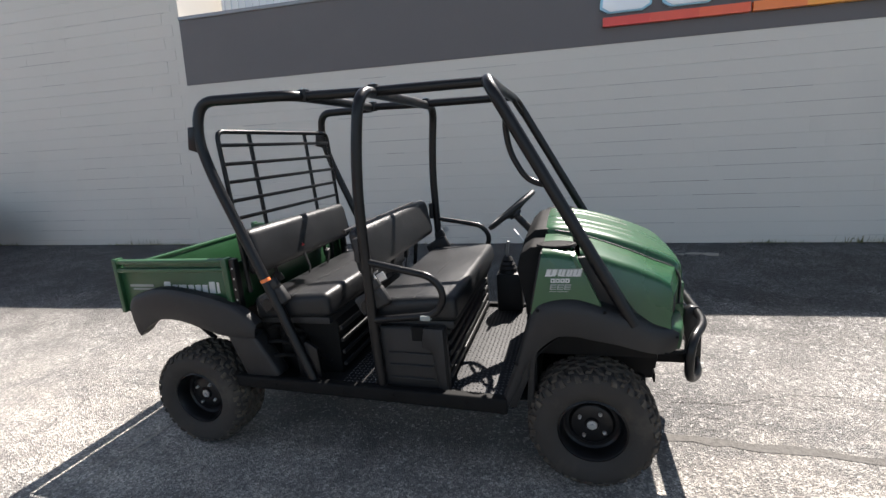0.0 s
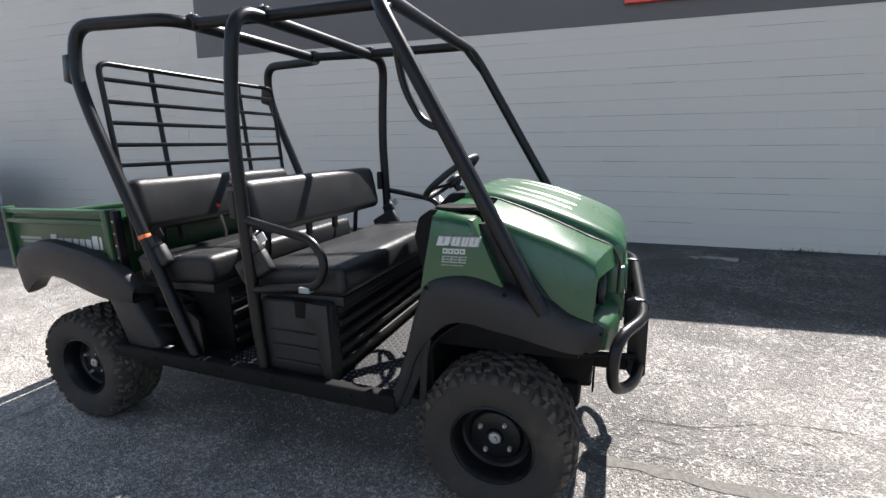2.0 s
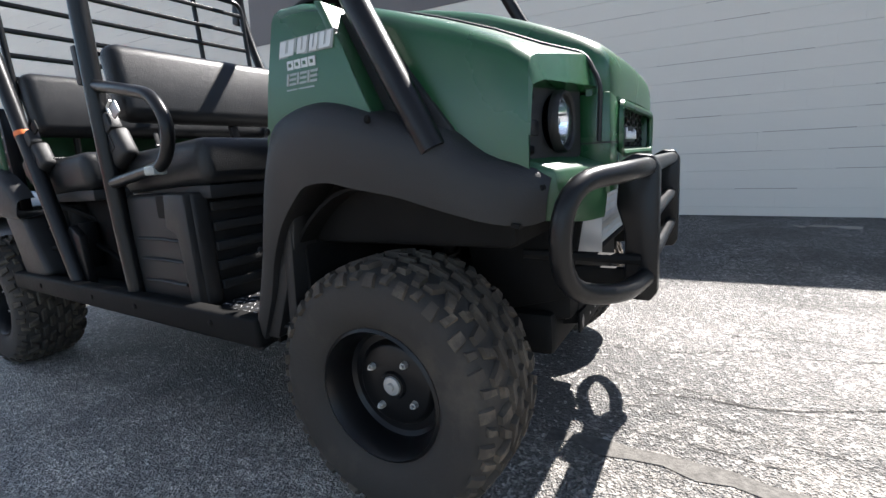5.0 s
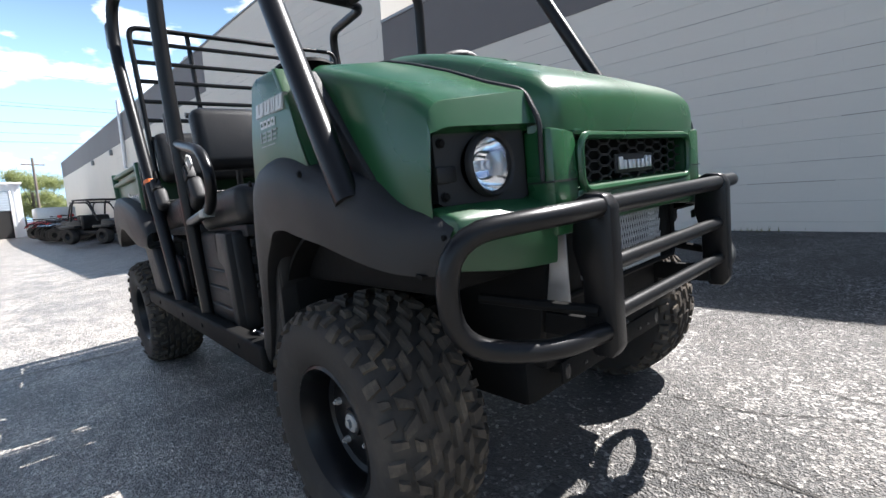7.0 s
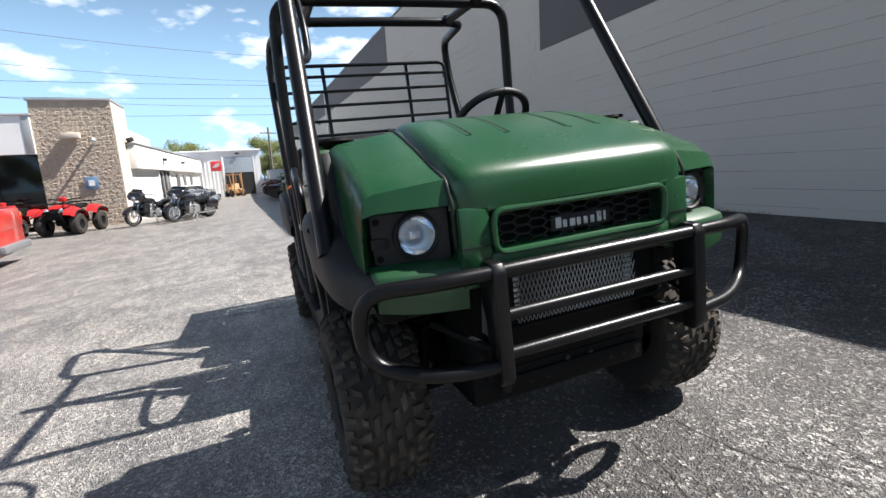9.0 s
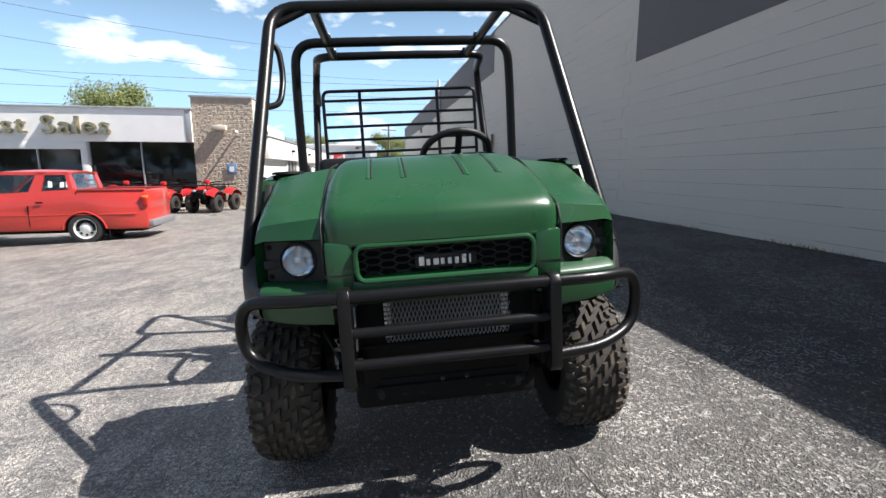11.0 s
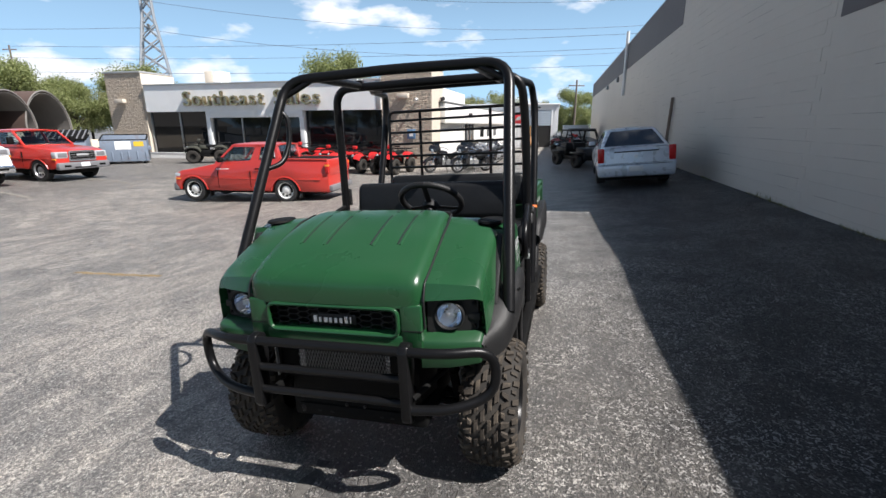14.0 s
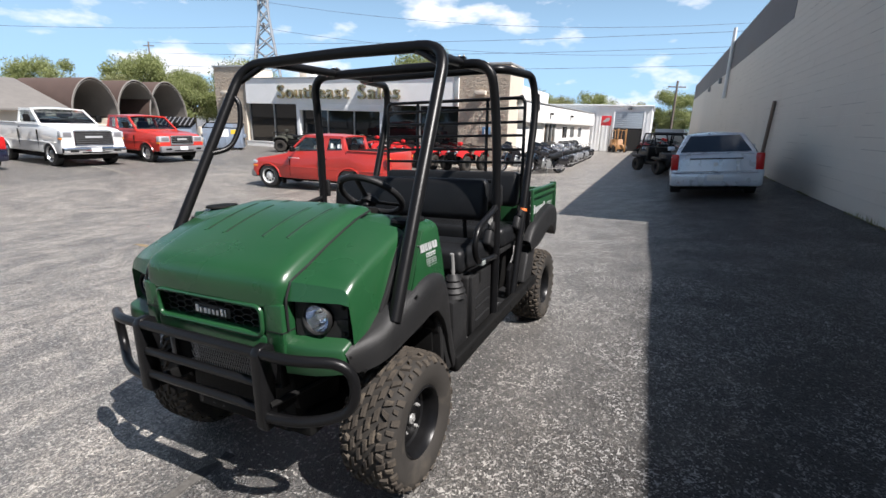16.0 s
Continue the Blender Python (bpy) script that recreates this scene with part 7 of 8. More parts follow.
def motorcycle(name, label, paint, m, group):
    t = base(name, label, "motorcycle", group, m)
    for x in (0.78, -0.72):
        wh = part("wheel", moved(lathe([(0.22, 0.03), (0.235, 0.05), (0.30, 0.055), (0.325, 0), (0.30, -0.055), (0.235, -0.05), (0.22, -0.03)], 24), Matrix.Translation((x, 0, 0.325))), tyre_black, t)
        part("rim", moved(lathe([(0.225, 0.035), (0.20, 0.03), (0.20, -0.03), (0.225, -0.035)], 24), Matrix.Translation((x, 0, 0.325))), chrome, wh)
        for k in range(6):
            a = math.pi * k / 6
            part("spoke", tube([(x + 0.21 * math.cos(a), 0, 0.325 + 0.21 * math.sin(a)), (x - 0.21 * math.cos(a), 0, 0.325 - 0.21 * math.sin(a))], 0.009, 0, 5), chrome, wh)
        o = spline([(x - 0.36, 0.30), (x - 0.30, 0.55), (x, 0.71), (x + 0.28, 0.58), (x + 0.36, 0.42)], 3)
        part("mudguard", loft([[(p.x, y, p.y - abs(y) * 0.25) for p in o] for y in (-0.08, 0, 0.08)], thick=0.008), paint, t)
    part("engine", box(-0.20, 0.28, -0.17, 0.17, 0.24, 0.56, 0.05), galv, t)
    for x in (-0.05, 0.14):
        part("cylinder", moved(lathe([(0.07, 0), (0.085, 0.03), (0.07, 0.05), (0.085, 0.08), (0.07, 0.10), (0.085, 0.13), (0.06, 0.18), (0.0005, 0.19)], 14, axis="Z"), Matrix.Translation((x, 0, 0.50))), chrome, t)
    part("tank", prism([(-0.10, 0.70), (-0.02, 0.90), (0.26, 0.95), (0.42, 0.86), (0.38, 0.72)], -0.14, 0.14, 0.06), paint, t)
    part("seat", prism([(-0.70, 0.70), (-0.66, 0.86), (-0.36, 0.76), (-0.10, 0.76), (-0.06, 0.64), (-0.5, 0.60)], -0.15, 0.15, 0.05), vinyl, t)
    part("fairing", prism([(0.46, 0.88), (0.50, 1.10), (0.58, 1.20), (0.72, 1.06), (0.74, 0.92), (0.62, 0.84)], -0.33, 0.33, 0.10, seg=3), paint, t)
    part("windscreen", loft([[(0.58, y, 1.16), (0.52, y, 1.25)] for y in (-0.22, 0, 0.22)], thick=0.006), car_glass, t)
    part("headlamp", moved(lathe([(0.0005, 0.04), (0.07, 0.02), (0.09, -0.03)], 16, axis="X"), Matrix.Translation((0.74, 0, 0.92))), head_clear, t)
    for s in S2:
        part("fork", tube([(0.78, s * 0.10, 0.33), (0.55, s * 0.11, 0.98)], 0.024, 0, 8), chrome, t)
        part("exhaust", tube([(0.12, s * 0.18, 0.45), (0.10, s * 0.22, 0.26), (-0.95, s * 0.22, 0.30)], 0.035, 0.08, 8), chrome, t)
        part("saddlebag", box(-0.92, -0.42, min(s * 0.16, s * 0.33), max(s * 0.16, s * 0.33), 0.42, 0.70, 0.06), paint, t)
    part("sissy_bar", tube([(-0.66, -0.12, 0.62), (-0.74, -0.11, 1.04), (-0.74, 0.11, 1.04), (-0.66, 0.12, 0.62)], 0.012, 0.05, 8), chrome, t)
    part("rear_lamp", box(-1.06, -1.02, -0.06, 0.06, 0.56, 0.64, 0.01), tail_red, t)
    part("air_cleaner", moved(lathe([(0.0005, 0.03), (0.07, 0.025), (0.08, -0.02)], 16), Matrix.Translation((0.06, 0.19, 0.62))), chrome, t)
    part("lower_fairing", prism([(0.34, 0.30), (0.30, 0.76), (0.50, 0.80), (0.56, 0.46)], -0.27, 0.27, 0.05), paint, t)
    part("handlebar", tube([(0.18, -0.42, 1.02), (0.38, -0.30, 1.10), (0.50, 0, 1.02), (0.38, 0.30, 1.10), (0.18, 0.42, 1.02)], 0.016, 0.08, 8), chrome, t)
    part("side_stand", tube([(0.0, 0.12, 0.24), (0.06, 0.30, 0.0)], 0.012, 0, 6), black_steel, t)
    return t


mb = motorcycle("motorcycle", "black touring motorcycle with chrome, parked in a row", moto_black, placed(-18.75, -4.42, -38) @ pose(0, 0, 0, -6, 0, 0), "motorcycle row")
mb.scale = [1.1] * 3
rnd = random.Random(8)
mw = motorcycle("motorcycle", "silver and chrome cruiser motorcycle, parked in a row", moto_silver, placed(-25.2, -3.25, -40) @ pose(0, 0, 0, -6, 0, 0), "motorcycle row")
mw.scale = [1.05] * 3
for k in range(13):
    if k == 6:
        continue
    x = -18.05 - 1.12 * k - rnd.uniform(0, 0.2)
    copy_thing(mw if k in (4, 9) else mb, placed(x, -3.05 - 0.05 * min(k, 6) + rnd.uniform(-0.1, 0.1), -38 + rnd.uniform(-8, 8)) @ pose(0, 0, 0, -6, 0, 0)).scale = [1.06] * 3

# black side-by-side and a row of quads along the wall
sxs = base("side_by_side", "black two-seat off-road buggy with roll cage", "buggy", m=placed(-18.9, 1.72, 28))
for x in (0.85, -0.85):
    for s in S2:
        wh = part("wheel", moved(lathe([(0.14, 0.06), (0.18, 0.12), (0.29, 0.12), (0.33, 0.07), (0.34, 0), (0.33, -0.07), (0.29, -0.12), (0.15, -0.11)], 24), Matrix.Translation((x, s * 0.6, 0.34))), rubber, sxs)
        part("rim", moved(lathe([(0.0005, s * 0.03), (0.08, s * 0.03), (0.15, s * 0.09)], 18), Matrix.Translation((x, s * 0.6, 0.34))), black_steel, wh)
        part("fender", box(x - 0.42, x + 0.42, min(s * 0.42, s * 0.74), max(s * 0.42, s * 0.74), 0.66, 0.78, 0.05), black_plastic, sxs)
part("body", prism([(-1.2, 0.38), (-1.25, 0.95), (-0.5, 0.98), (-0.4, 0.55), (0.45, 0.52), (0.55, 1.0), (1.05, 0.92), (1.3, 0.66), (1.25, 0.38)], -0.48, 0.48, 0.05), black_plastic, sxs)
part("seat", box(-0.45, -0.28, -0.5, 0.5, 0.6, 1.2, 0.06), vinyl, sxs)
for s in S2:
    part("cage", tube([(0.62, s * 0.62, 0.95), (0.22, s * 0.58, 1.78), (-0.55, s * 0.58, 1.82), (-0.75, s * 0.62, 0.95)], 0.03, 0.15, 8), black_steel, sxs)
part("roof", box(-0.60, 0.28, -0.60, 0.60, 1.80, 1.85, 0.02), black_plastic, sxs)
part("cage_bar", tube([(0.22, -0.58, 1.79), (0.22, 0.58, 1.79)], 0.03, 0, 8), black_steel, sxs)
sxs.scale = (1.0, 1.0, 0.86)
copy_thing(sxs, placed(-23.2, 2.1, 40))
q3 = quad("quad_bike", "dark quad bike in a packed row along the wall", moto_black, placed(-25.4, 1.6, 50), "wall row quads")
for k in range(1, 7):
    copy_thing(q3 if k % 3 else q1, placed(-25.4 - 1.55 * k, 1.5 + 0.1 * (k % 2), 55))
trailer = thing("box_trailer", box(-46, -41.5, 1.2, 3.4, -0.2, 1.65, 0.05), galv, "white enclosed box trailer parked by the wall", "trailer")

# forklift
fk = base("forklift", "yellow-orange forklift standing at the garage door", "forklift", m=placed(-43.6, -1.75, 20))
ochre = mat("forklift_paint", (0.30, 0.15, 0.05), 0.5, var=0.1)
part("body", prism([(-1.0, 0.3), (-1.1, 1.1), (-0.3, 1.15), (-0.2, 0.7), (0.7, 0.7), (0.8, 0.3)], -0.5, 0.5, 0.06), ochre, fk)
for s in S2:
    part("mast", box(0.85, 0.95, s * 0.35 - 0.05, s * 0.35 + 0.05, 0.1, 2.1, 0.01), ochre, fk)
    part("guard_post", tube([(0.55, s * 0.45, 0.7), (0.25, s * 0.45, 1.95), (-0.75, s * 0.45, 1.95), (-0.85, s * 0.45, 1.1)], 0.035, 0.05, 8), ochre, fk)
    for x, r in ((0.5, 0.32), (-0.7, 0.26)):
        part("wheel", moved(lathe([(r * 0.5, 0.1), (r, 0.09), (r, -0.09), (r * 0.5, -0.1)], 18), Matrix.Translation((x, s * 0.5, r))), tyre_black, fk)
part("guard_roof", box(-0.75, 0.25, -0.45, 0.45, 1.93, 1.99, 0.01), ochre, fk)

# dumpster
skip_paint = mat("grey_skip_paint", (0.17, 0.21, 0.27), 0.6, var=0.2, scale=3, dirt=((0.12, 0.07, 0.05), 3, 0.5))
def dumpster(label, m, open_top):
    t = base("dumpster", label, "dumpster", "dumpsters", m)
    part("front_panel", box(0.71, 0.75, -1.0, 1.0, 0.12, 1.18, 0.01), skip_paint, t)
    part("back_panel", box(-0.80, -0.76, -1.0, 1.0, 0.12, 1.42, 0.01), skip_paint, t)
    part("bin_floor", box(-0.76, 0.71, -0.97, 0.97, 0.12, 0.18), skip_paint, t)
    for s in S2:
        part("end_panel", prism([(-0.76, 0.12), (-0.78, 1.42), (0.72, 1.18), (0.71, 0.12)], s * 0.965, s * 1.0, 0.008), skip_paint, t)
        part("lift_pocket", box(-0.4, 0.4, *span(s, 1.0, 1.12), 0.65, 0.85, 0.02), skip_paint, t)
        part("skid", box(-0.7, 0.7, *span(s, 0.70, 0.80), 0.0, 0.12, 0.01), dark_frame, t)
        for k in range(3):
            part("rib", box(0.75, 0.79, s * (0.15 + 0.38 * k) - 0.03, s * (0.15 + 0.38 * k) + 0.03, 0.14, 0.62, 0.008), skip_paint, t)
    part("top_rim", tube([(0.73, -0.99, 1.18), (0.73, 0.99, 1.18), (-0.78, 0.99, 1.42), (-0.78, -0.99, 1.42), (0.73, -0.99, 1.18)], 0.03, 0.04, 8), dark_frame, t)
    if open_top:
        part("notice", box(0.752, 0.758, -0.38, 0.30, 0.72, 1.12), paper, t)
        part("warning_notice", box(0.752, 0.758, 0.42, 0.85, 0.86, 1.10), yellow_tag, t)
    else:
        lid = part("lid", prism([(-0.80, 1.62), (0.84, 1.20), (0.84, 1.25), (-0.80, 1.67)], -1.02, 1.02, 0.01), dark_frame, t, "black ribbed plastic lid")
        for k in range(9):
            y = -0.92 + 0.23 * k
            part("lid_rib", prism([(-0.78, 1.665), (0.82, 1.255), (0.82, 1.29), (-0.78, 1.70)], y - 0.03, y + 0.03, 0.008), bumper_grey, lid)
    return t


dumpster("open blue-grey steel dumpster with a white notice", placed(-16.97, -20.9, 42), True)
dumpster("blue-grey steel dumpster under a sloping black lid", placed(-15.7, -23.3, 42), False)


# barrel-roofed shelters
def barrel(m):
    t = base("barrel_shelter", "brown barrel-roofed shelter with an open grey end", "shelter", "barrel shelters", m)
    arc = [(1.42 * math.cos(a) * (1 + 0.12 * abs(math.cos(a)) ** 3), 1.35 + 2.72 * math.sin(a) ** 0.8 if math.sin(a) > 1e-6 else 1.35) for a in np.linspace(0, math.pi, 21)]
    part("roof", loft([[(x, y, z) for y, z in arc] for x in (0.0, -3.5, -7.0)], thick=0.06), brown_roof, t)
    part("lining", loft([[(x, y * 0.955, 1.33 + (z - 1.35) * 0.96) for y, z in arc] for x in (0.02, -6.9)], thick=0.02), barrel_in, t)
    part("rim", tube([(0.03, y, z) for y, z in arc], 0.045, 0, 6), barrel_in, t)
    part("back", prism(arc, -6.96, -6.9, 0, plane="YZ"), barrel_in, t)
    for s in S2:
        part("side_wall", box(-7.0, 0.0, min(s * 1.40, s * 1.60), max(s * 1.40, s * 1.60), 0.0, 1.4, 0.02), beige, t)
    part("front_rail", box(-0.1, 0.05, -1.4, 1.4, 0.9, 1.05, 0.02), beige, t)
    return t


b0 = barrel(placed(-18.0, -34.0, 94))
for x, y, k in ((-21.1, -34.2, 1.02), (-23.8, -34.6, 1.05)):
    copy_thing(b0, placed(x, y, 94)).scale = [k] * 3
hut = base("long_shed", "long low shed with grey shingle roof", "shed", m=placed(-8.6, -38.5, 94))
part("wall", box(-5, 5, -7, 7, 0, 2.0), beige, hut)
part("roof", prism([(5.5, 1.9), (0, 3.9), (-5.5, 1.9), (-5.5, 1.75), (0, 3.7), (5.5, 1.75)], -7.4, 7.4, 0.02), grey_roof, hut)
thing("low_screen_wall", box(-27.5, -23.6, -31.2, -30.9, -0.5, 0.75, 0.03), beige, "low beige block wall behind the parked trucks", "wall")

# ---- trees, pylon, poles and wires ----
def leaf_material(name, a, b):
    m = bpy.data.materials.new(name)
    m.use_nodes = True
    n, l, bs = nodes_of(m)
    g = n.new("ShaderNodeNewGeometry")
    mx = n.new("ShaderNodeMix")
    mx.data_type = "RGBA"
    mx.inputs[6].default_value, mx.inputs[7].default_value = (*a, 1), (*b, 1)
    l.new(g.outputs["Random Per Island"], mx.inputs[0])
    l.new(mx.outputs[2], bs.inputs["Base Color"])
    bs.inputs["Roughness"].default_value = 0.55
    tr = n.new("ShaderNodeBsdfTranslucent")
    sh = n.new("ShaderNodeMixShader")
    sh.inputs[0].default_value = 0.45
    l.new(mx.outputs[2], tr.inputs["Color"])
    l.new(bs.outputs[0], sh.inputs[1])
    l.new(tr.outputs[0], sh.inputs[2])
    l.new(sh.outputs[0], n["Material Output"].inputs["Surface"])
    return m


leaf_a = leaf_material("spring_leaves", (0.15, 0.18, 0.062), (0.36, 0.39, 0.165))
leaf_b = leaf_material("olive_leaves", (0.17, 0.185, 0.075), (0.38, 0.385, 0.19))
bark = mat("bark", (0.10, 0.08, 0.06), 0.9, var=0.3, scale=6, bump=0.8, bscale=30)


def tree(seed, height, spread, leaves, m):
    rnd = random.Random(seed)
    t = base("tree", "broad leafy tree in fresh spring green", "tree", "background trees", m)
    part("trunk", tube([(0, 0, -0.3), (rnd.uniform(-0.2, 0.2), rnd.uniform(-0.2, 0.2), height * 0.3), (rnd.uniform(-0.4, 0.4), rnd.uniform(-0.4, 0.4), height * 0.62)], 0.02 * height, 0.4, 8), bark, t)
    verts, faces = [], []
    blobs = []
    for k in range(24):
        a, h = rnd.uniform(0, 2 * math.pi), rnd.uniform(0.28, 0.92)
        rr = spread * (1.05 - abs(h - 0.55) * 1.25) * rnd.uniform(0.35, 0.95)
        c = Vector((rr * math.cos(a), rr * math.sin(a), height * h))
        blobs.append((c, height * rnd.uniform(0.10, 0.19)))
    for k, (c, _) in enumerate(blobs[:7]):
        part("limb", tube([(0, 0, height * rnd.uniform(0.25, 0.45)), c * 0.55 + Vector((0, 0, height * 0.15)), c], 0.006 * height, 0.4, 6), bark, t)
    for k in range(leaves):
        c, r = blobs[rnd.randrange(len(blobs))]
        d = Vector((rnd.gauss(0, 1), rnd.gauss(0, 1), rnd.gauss(0, 0.8))).normalized() * r * rnd.uniform(0.25, 1.12)
        p = c + d
        s = rnd.uniform(0.07, 0.14) * height / 9
        u = Vector((rnd.uniform(-1, 1), rnd.uniform(-1, 1), rnd.uniform(-1, 1))).normalized()
        v = u.cross(Vector((rnd.uniform(-1, 1), rnd.uniform(-1, 1), rnd.uniform(-1, 1)))).normalized()
        i = len(verts)
        verts += [p - u * s, p + v * s * 0.6, p + u * s, p - v * s * 0.6]
        faces.append((i, i + 1, i + 2, i + 3))
    me = bpy.data.meshes.new("crown")
    me.from_pydata(verts, [], faces)
    me.materials.append(leaf_a if seed % 2 else leaf_b)
    ob = new("crown", me)
    ob.parent = t
    return t


trees = [tree(1, 9.0, 4.2, 24000, placed(-40, -52, 0)), tree(2, 8.0, 3.8, 18000, placed(-34, -58, 40)), tree(3, 10.0, 4.7, 21000, placed(-43, -56, 80))]
for c in trees:
    c.scale = [0.72] * 3
rnd = random.Random(21)
spots = [(-29, -61, 0.84), (-33.5, -56, 0.76), (-36.5, -57, 0.86), (-39, -55, 0.82), (-46, -52, 0.82), (-49, -50, 0.78), (-40, -61, 0.95), (-46, -57, 0.9), (-43, -47, 0.84), (-47.5, -46.5, 0.8), (-61, -33, 1.1), (-60, -30.2, 1.12), (-61, -27.4, 1.02), (-66, -24, 0.9), (-13, -72, 0.8), (-22, -68, 0.7)]
for k, (x, y, sc) in enumerate(spots):
    copy_thing(trees[k % 3], placed(x, y, rnd.uniform(0, 360))).scale = [sc] * 3
for x, y, sc in ((-78, -8.5, 0.85), (-70, -12, 0.8), (-66, -20, 0.8), (-85, -3.0, 0.8), (-80, 3.2, 0.72), (-92, 5.5, 0.72), (-74, -16, 0.7), (-96, 0.5, 0.6), (-98, 3.0, 0.55)):
    copy_thing(trees[int(abs(x)) % 3], placed(x, y, rnd.uniform(0, 360))).scale = [sc] * 3

# unseen trees added behind the viewpoint, for dark reflections in the shop windows
for k in range(15):
    c = copy_thing(trees[k % 3], placed(44 + rnd.uniform(-5, 6), -78 + 6.2 * k, rnd.uniform(0, 360)))
    c.scale = [rnd.uniform(0.85, 1.15)] * 3

steel_grey = mat("pylon_steel", (0.34, 0.36, 0.38), 0.5, 0.5, var=0.1)
py = base("power_pylon", "grey steel lattice transmission tower", "pylon", m=placed(-126, -122, 40))


def half(z):
    return 6.4 - 4.9 * min(z, 34) / 34


for sx in S2:
    for sy in S2:
        part("leg", tube([(sx * half(0), sy * half(0), 0), (sx * half(34), sy * half(34), 34), (sx * 1.0, sy * 1.0, 52)], 0.36, 0, 6), steel_grey, py)
lv = [0, 7, 13, 18.5, 23.5, 28, 32, 36, 40, 44, 48, 52]
for z0, z1 in zip(lv, lv[1:]):
    for s in S2:
        for ax in (0, 1):
            a, b = half(z0), half(z1)
            p = [(-a, s * a, z0), (b, s * b, z1)], [(a, s * a, z0), (-b, s * b, z1)]
            for q in p:
                part("lattice_bar", tube([(y, x, z) if ax else (x, y, z) for x, y, z in q], 0.22, 0, 5), steel_grey, py)
for z in (31, 39, 47):
    part("cross_arm", prism([(-6.5, z), (0, z - 0.8), (6.5, z), (0, z + 0.9)], -0.3, 0.3, 0.02), steel_grey, py)

wood_pole = mat("weathered_pole", (0.17, 0.14, 0.115), 0.9, var=0.2, scale=5)


def pole(x, y, h, m=None):
    t = base("utility_pole", "weathered wooden utility pole with crossarm", "utility pole", "utility poles", placed(x, y, 20))
    part("shaft", tube([(0, 0, -0.3), (0, 0, h)], 0.13, 0, 10), wood_pole, t)
    part("crossarm", box(-0.06, 0.06, -1.1, 1.1, h - 0.8, h - 0.66, 0.01), wood_pole, t)
    for y_ in (-1.0, -0.4, 0.4, 1.0):
        part("insulator", moved(lathe([(0.04, 0), (0.06, 0.05), (0.03, 0.12), (0.0005, 0.13)], 8, axis="Z"), Matrix.Translation((0, y_, h - 0.66))), galv, t)
    return t


pole(-66, 2.9, 7.6)
pole(-22, -62, 10.5)
wire_m = mat("wire", (0.05, 0.05, 0.055), 0.6)


def wire(a, b, sag, r=0.02):
    a, b = Vector(a), Vector(b)
    pts = [a.lerp(b, k / 16) - Vector((0, 0, sag * 4 * (k / 16) * (1 - k / 16))) for k in range(17)]
    return thing("overhead_wire", tube(pts, r, 0, 5), wire_m, "thin overhead power cable", "wire", "overhead wires")


pole(-62, -90, 15.2)
pole(-74, 40, 15.2)
for k, h in enumerate((13.2, 15.0, 11.0)):
    wire((-62, -90, h - 0.2), (-74, 40, h - 0.2), 1.2, 0.025)
copy_thing(py, placed(-190, 70, 40))
copy_thing(py, placed(60, -300, 40))
for k, z in enumerate((38.5, 46.5, 30.5)):
    wire((-124, -125, z), (-190, 70, z), 7, 0.05)
    wire((-124, -125, z), (60, -300, z), 8, 0.05)

# weeds along the foot of the wall
weed = leaf_material("dry_weeds", (0.10, 0.11, 0.03), (0.24, 0.22, 0.09))
rnd = random.Random(5)
verts, faces = [], []
for k in range(2600):
    x = rnd.uniform(-22, 9)
    if noise.noise((x * 0.9, 3.1, 0)) < -0.02 + 0.25 * rnd.random():
        continue
    y = WALL_Y - 0.01 - abs(rnd.gauss(0, 0.03))
    h, a = rnd.uniform(0.02, 0.085) * (1.5 if noise.noise((x * 0.5, 9, 0)) > 0.25 else 0.8), rnd.uniform(0, 6.28)
    dx, dy = 0.006 * math.cos(a), 0.006 * math.sin(a)
    z = gz(x, y) - 0.003
    i = len(verts)
    tip = (x + rnd.uniform(-0.04, 0.04), y + rnd.uniform(-0.05, 0.01), z + h)
    verts += [(x - dx, y - dy, z), (x + dx, y + dy, z), tip]
    faces.append((i, i + 1, i + 2))
me = bpy.data.meshes.new("wall_weeds")
me.from_pydata(verts, [], faces)
me.materials.append(weed)
tagged(new("wall_weeds", me), "sparse dry weeds growing along the wall foot", "weeds", kind="stuff")

# ---- concrete blocks of the long wall ----
BL, BH = 0.406, 0.203


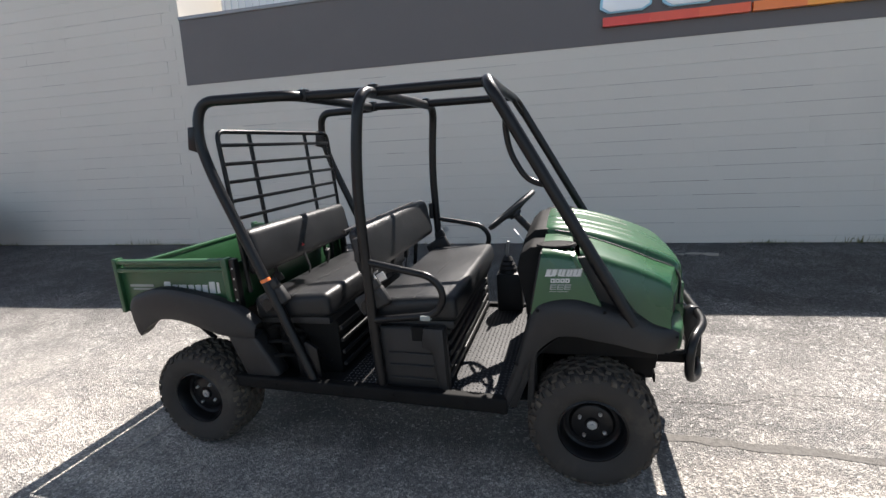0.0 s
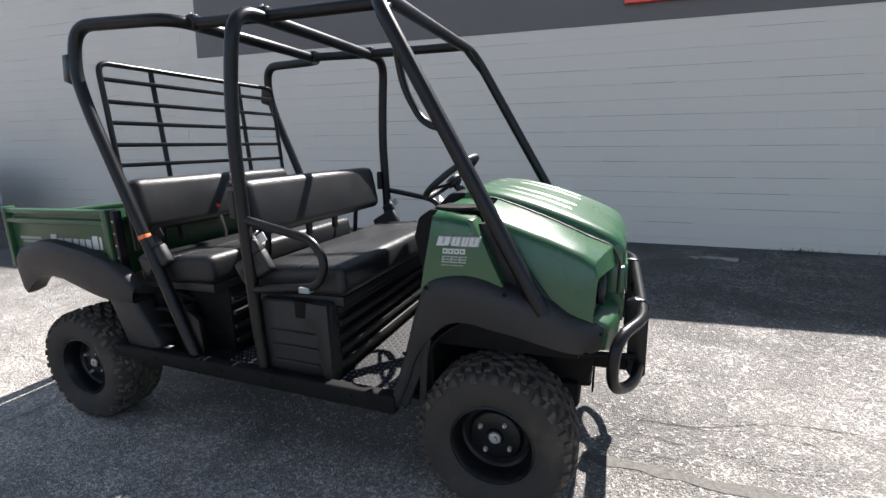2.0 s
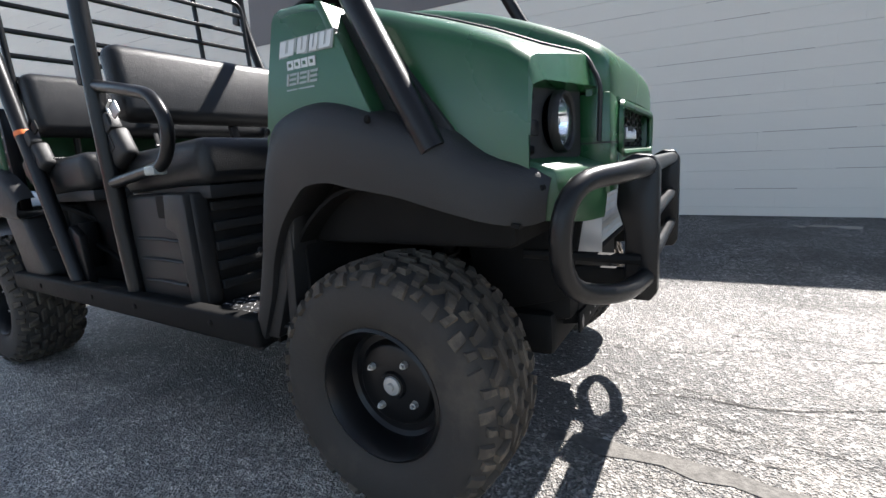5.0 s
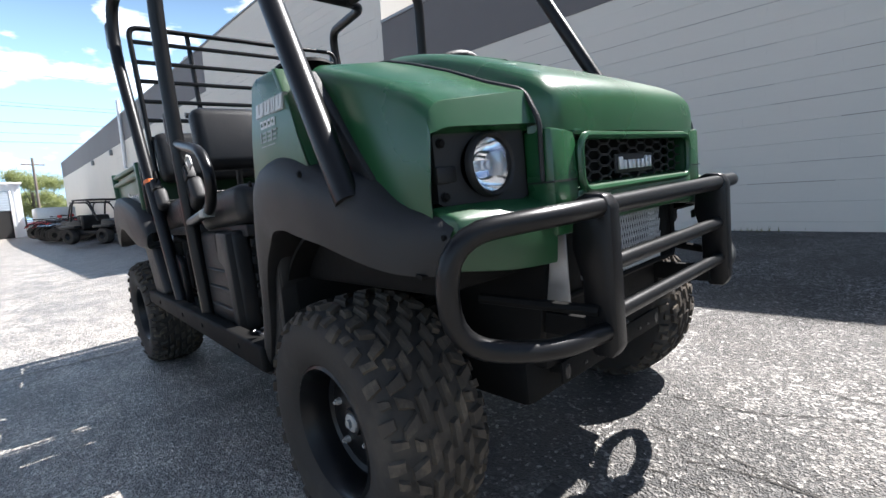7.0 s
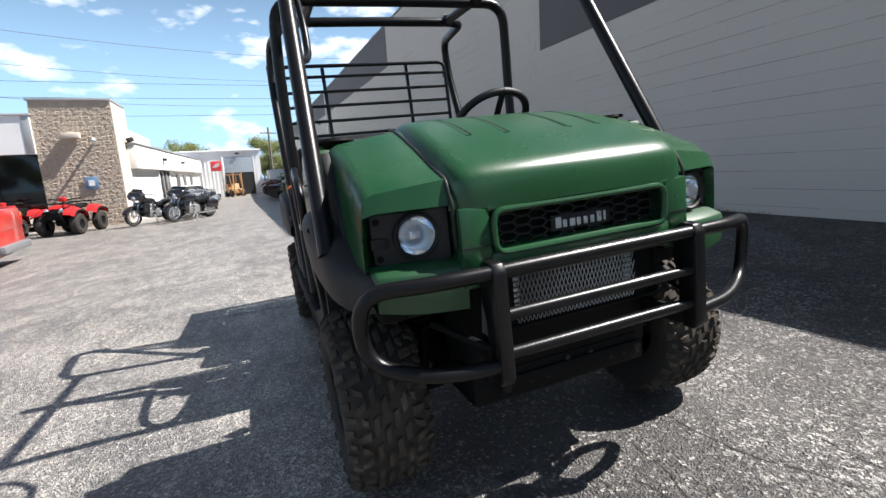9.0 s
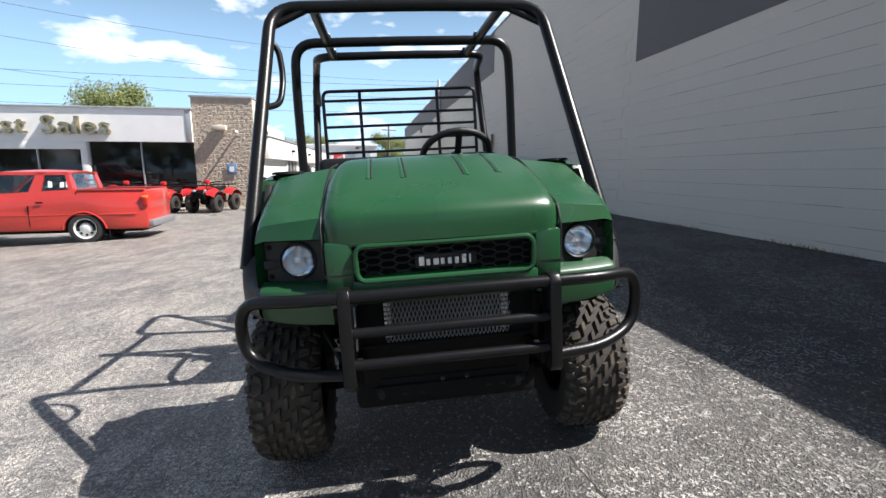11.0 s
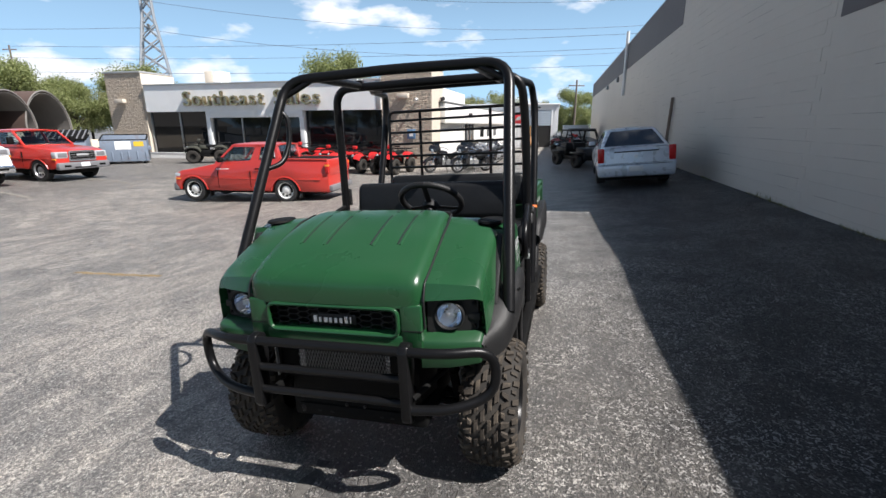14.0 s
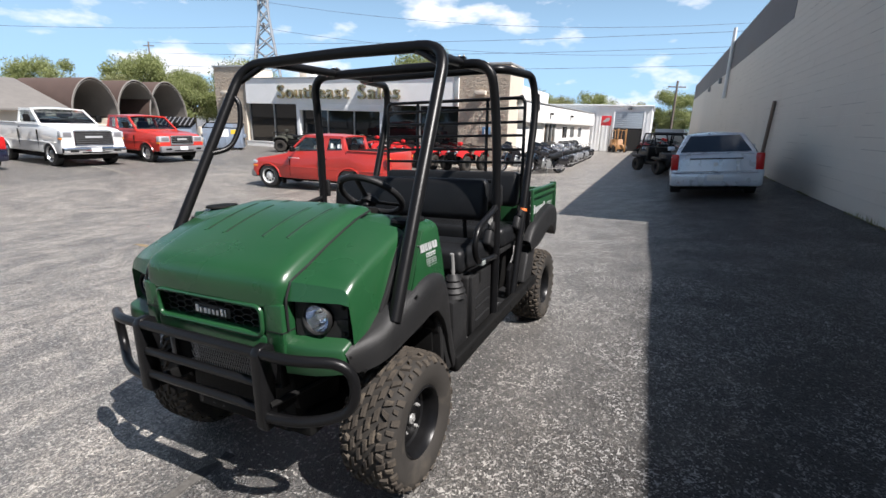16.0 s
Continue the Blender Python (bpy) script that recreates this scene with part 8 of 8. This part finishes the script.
def wall_block(seed, w=BL):
    rnd = random.Random(seed)
    own = bmesh.new()
    j, k = 0.0001, 0.0014
    x0, x1, z0, z1 = -w / 2 + j, w / 2 - j, -BH / 2 + k, BH / 2 - k
    d = 0.0018
    lo = [own.verts.new(p) for p in ((x0, 0.0055, z0), (x1, 0.0055, z0), (x1, 0.0055, z1), (x0, 0.0055, z1))]
    hi = [own.verts.new((p[0], rnd.uniform(0.0012, 0.0028), p[1])) for p in ((x0, z0 + d), (x1, z0 + d), (x1, z1 - d), (x0, z1 - d))]
    own.faces.new(hi)
    for k in range(4):
        own.faces.new((lo[k], lo[(k + 1) % 4], hi[(k + 1) % 4], hi[k]))
    return finish("block", own, grey_paint, False)


near_blocks = [wall_block(k) for k in range(6)]
rest_v, rest_f = {"a": [], "b": []}, {"a": [], "b": []}
rnd = random.Random(14)
count = 0
for r in range(-1, 31):
    z = gz(0, 4.6) - 0.1 + (r + 0.5) * BH
    x = END_X + 0.2 + (BL / 2 if r % 2 else 0)
    while x < 13:
        tall = x < STEP_X - 0.2
        limit = (4.93 if x < BAND_X else HIGH) if tall else 3.13
        if z + BH / 2 <= limit and abs(x - STEP_X) > 0.21 and x > -40:
            if -2.7 < x < 4.4 and 0.0 < z < 3.1 and count < 300:
                b = new("block", near_blocks[rnd.randrange(6)])
                b.parent, b.location = wall, (x, WALL_Y, z)
                count += 1
            else:
                key = "a" if tall else "b"
                me = near_blocks[rnd.randrange(6)]
                i = len(rest_v[key])
                rest_v[key] += [(v.co.x + x, v.co.y + WALL_Y, v.co.z + z) for v in me.vertices]
                rest_f[key] += [[i + q for q in p.vertices] for p in me.polygons]
        x += BL
for key, parent in (("a", wall_tall), ("b", wall)):
    me = bpy.data.meshes.new("blocks")
    me.from_pydata(rest_v[key], [], rest_f[key])
    me.materials.append(grey_paint)
    ob = new("blocks", me)
    ob.parent = parent
    ob["kind"] = "stuff"

# opened bed joints of the wall, in short broken runs
own = bmesh.new()
rnd = random.Random(31)
for r in range(1, 30):
    z = gz(0, 4.6) - 0.1 + r * BH
    x = -34.0 + rnd.uniform(0, 2)
    while x < 12:
        w = rnd.uniform(0.25, 1.5)
        limit = 3.1 if x > STEP_X - 1.6 else 4.85
        if z < limit and rnd.random() < 0.62 and not (x < STEP_X < x + w):
            h = rnd.uniform(0.0016, 0.0042)
            box(x, x + w, WALL_Y + 0.0008, WALL_Y + 0.006, z - h, z + h, bm=own)
        x += w + rnd.uniform(0.1, 2.2)
joint_dark = mat("open_mortar_joint", (0.27, 0.25, 0.225), 0.9, var=0.3, scale=4)
gaps = part("open_joints", own, joint_dark, wall, smooth=False)
gaps["kind"] = "stuff"
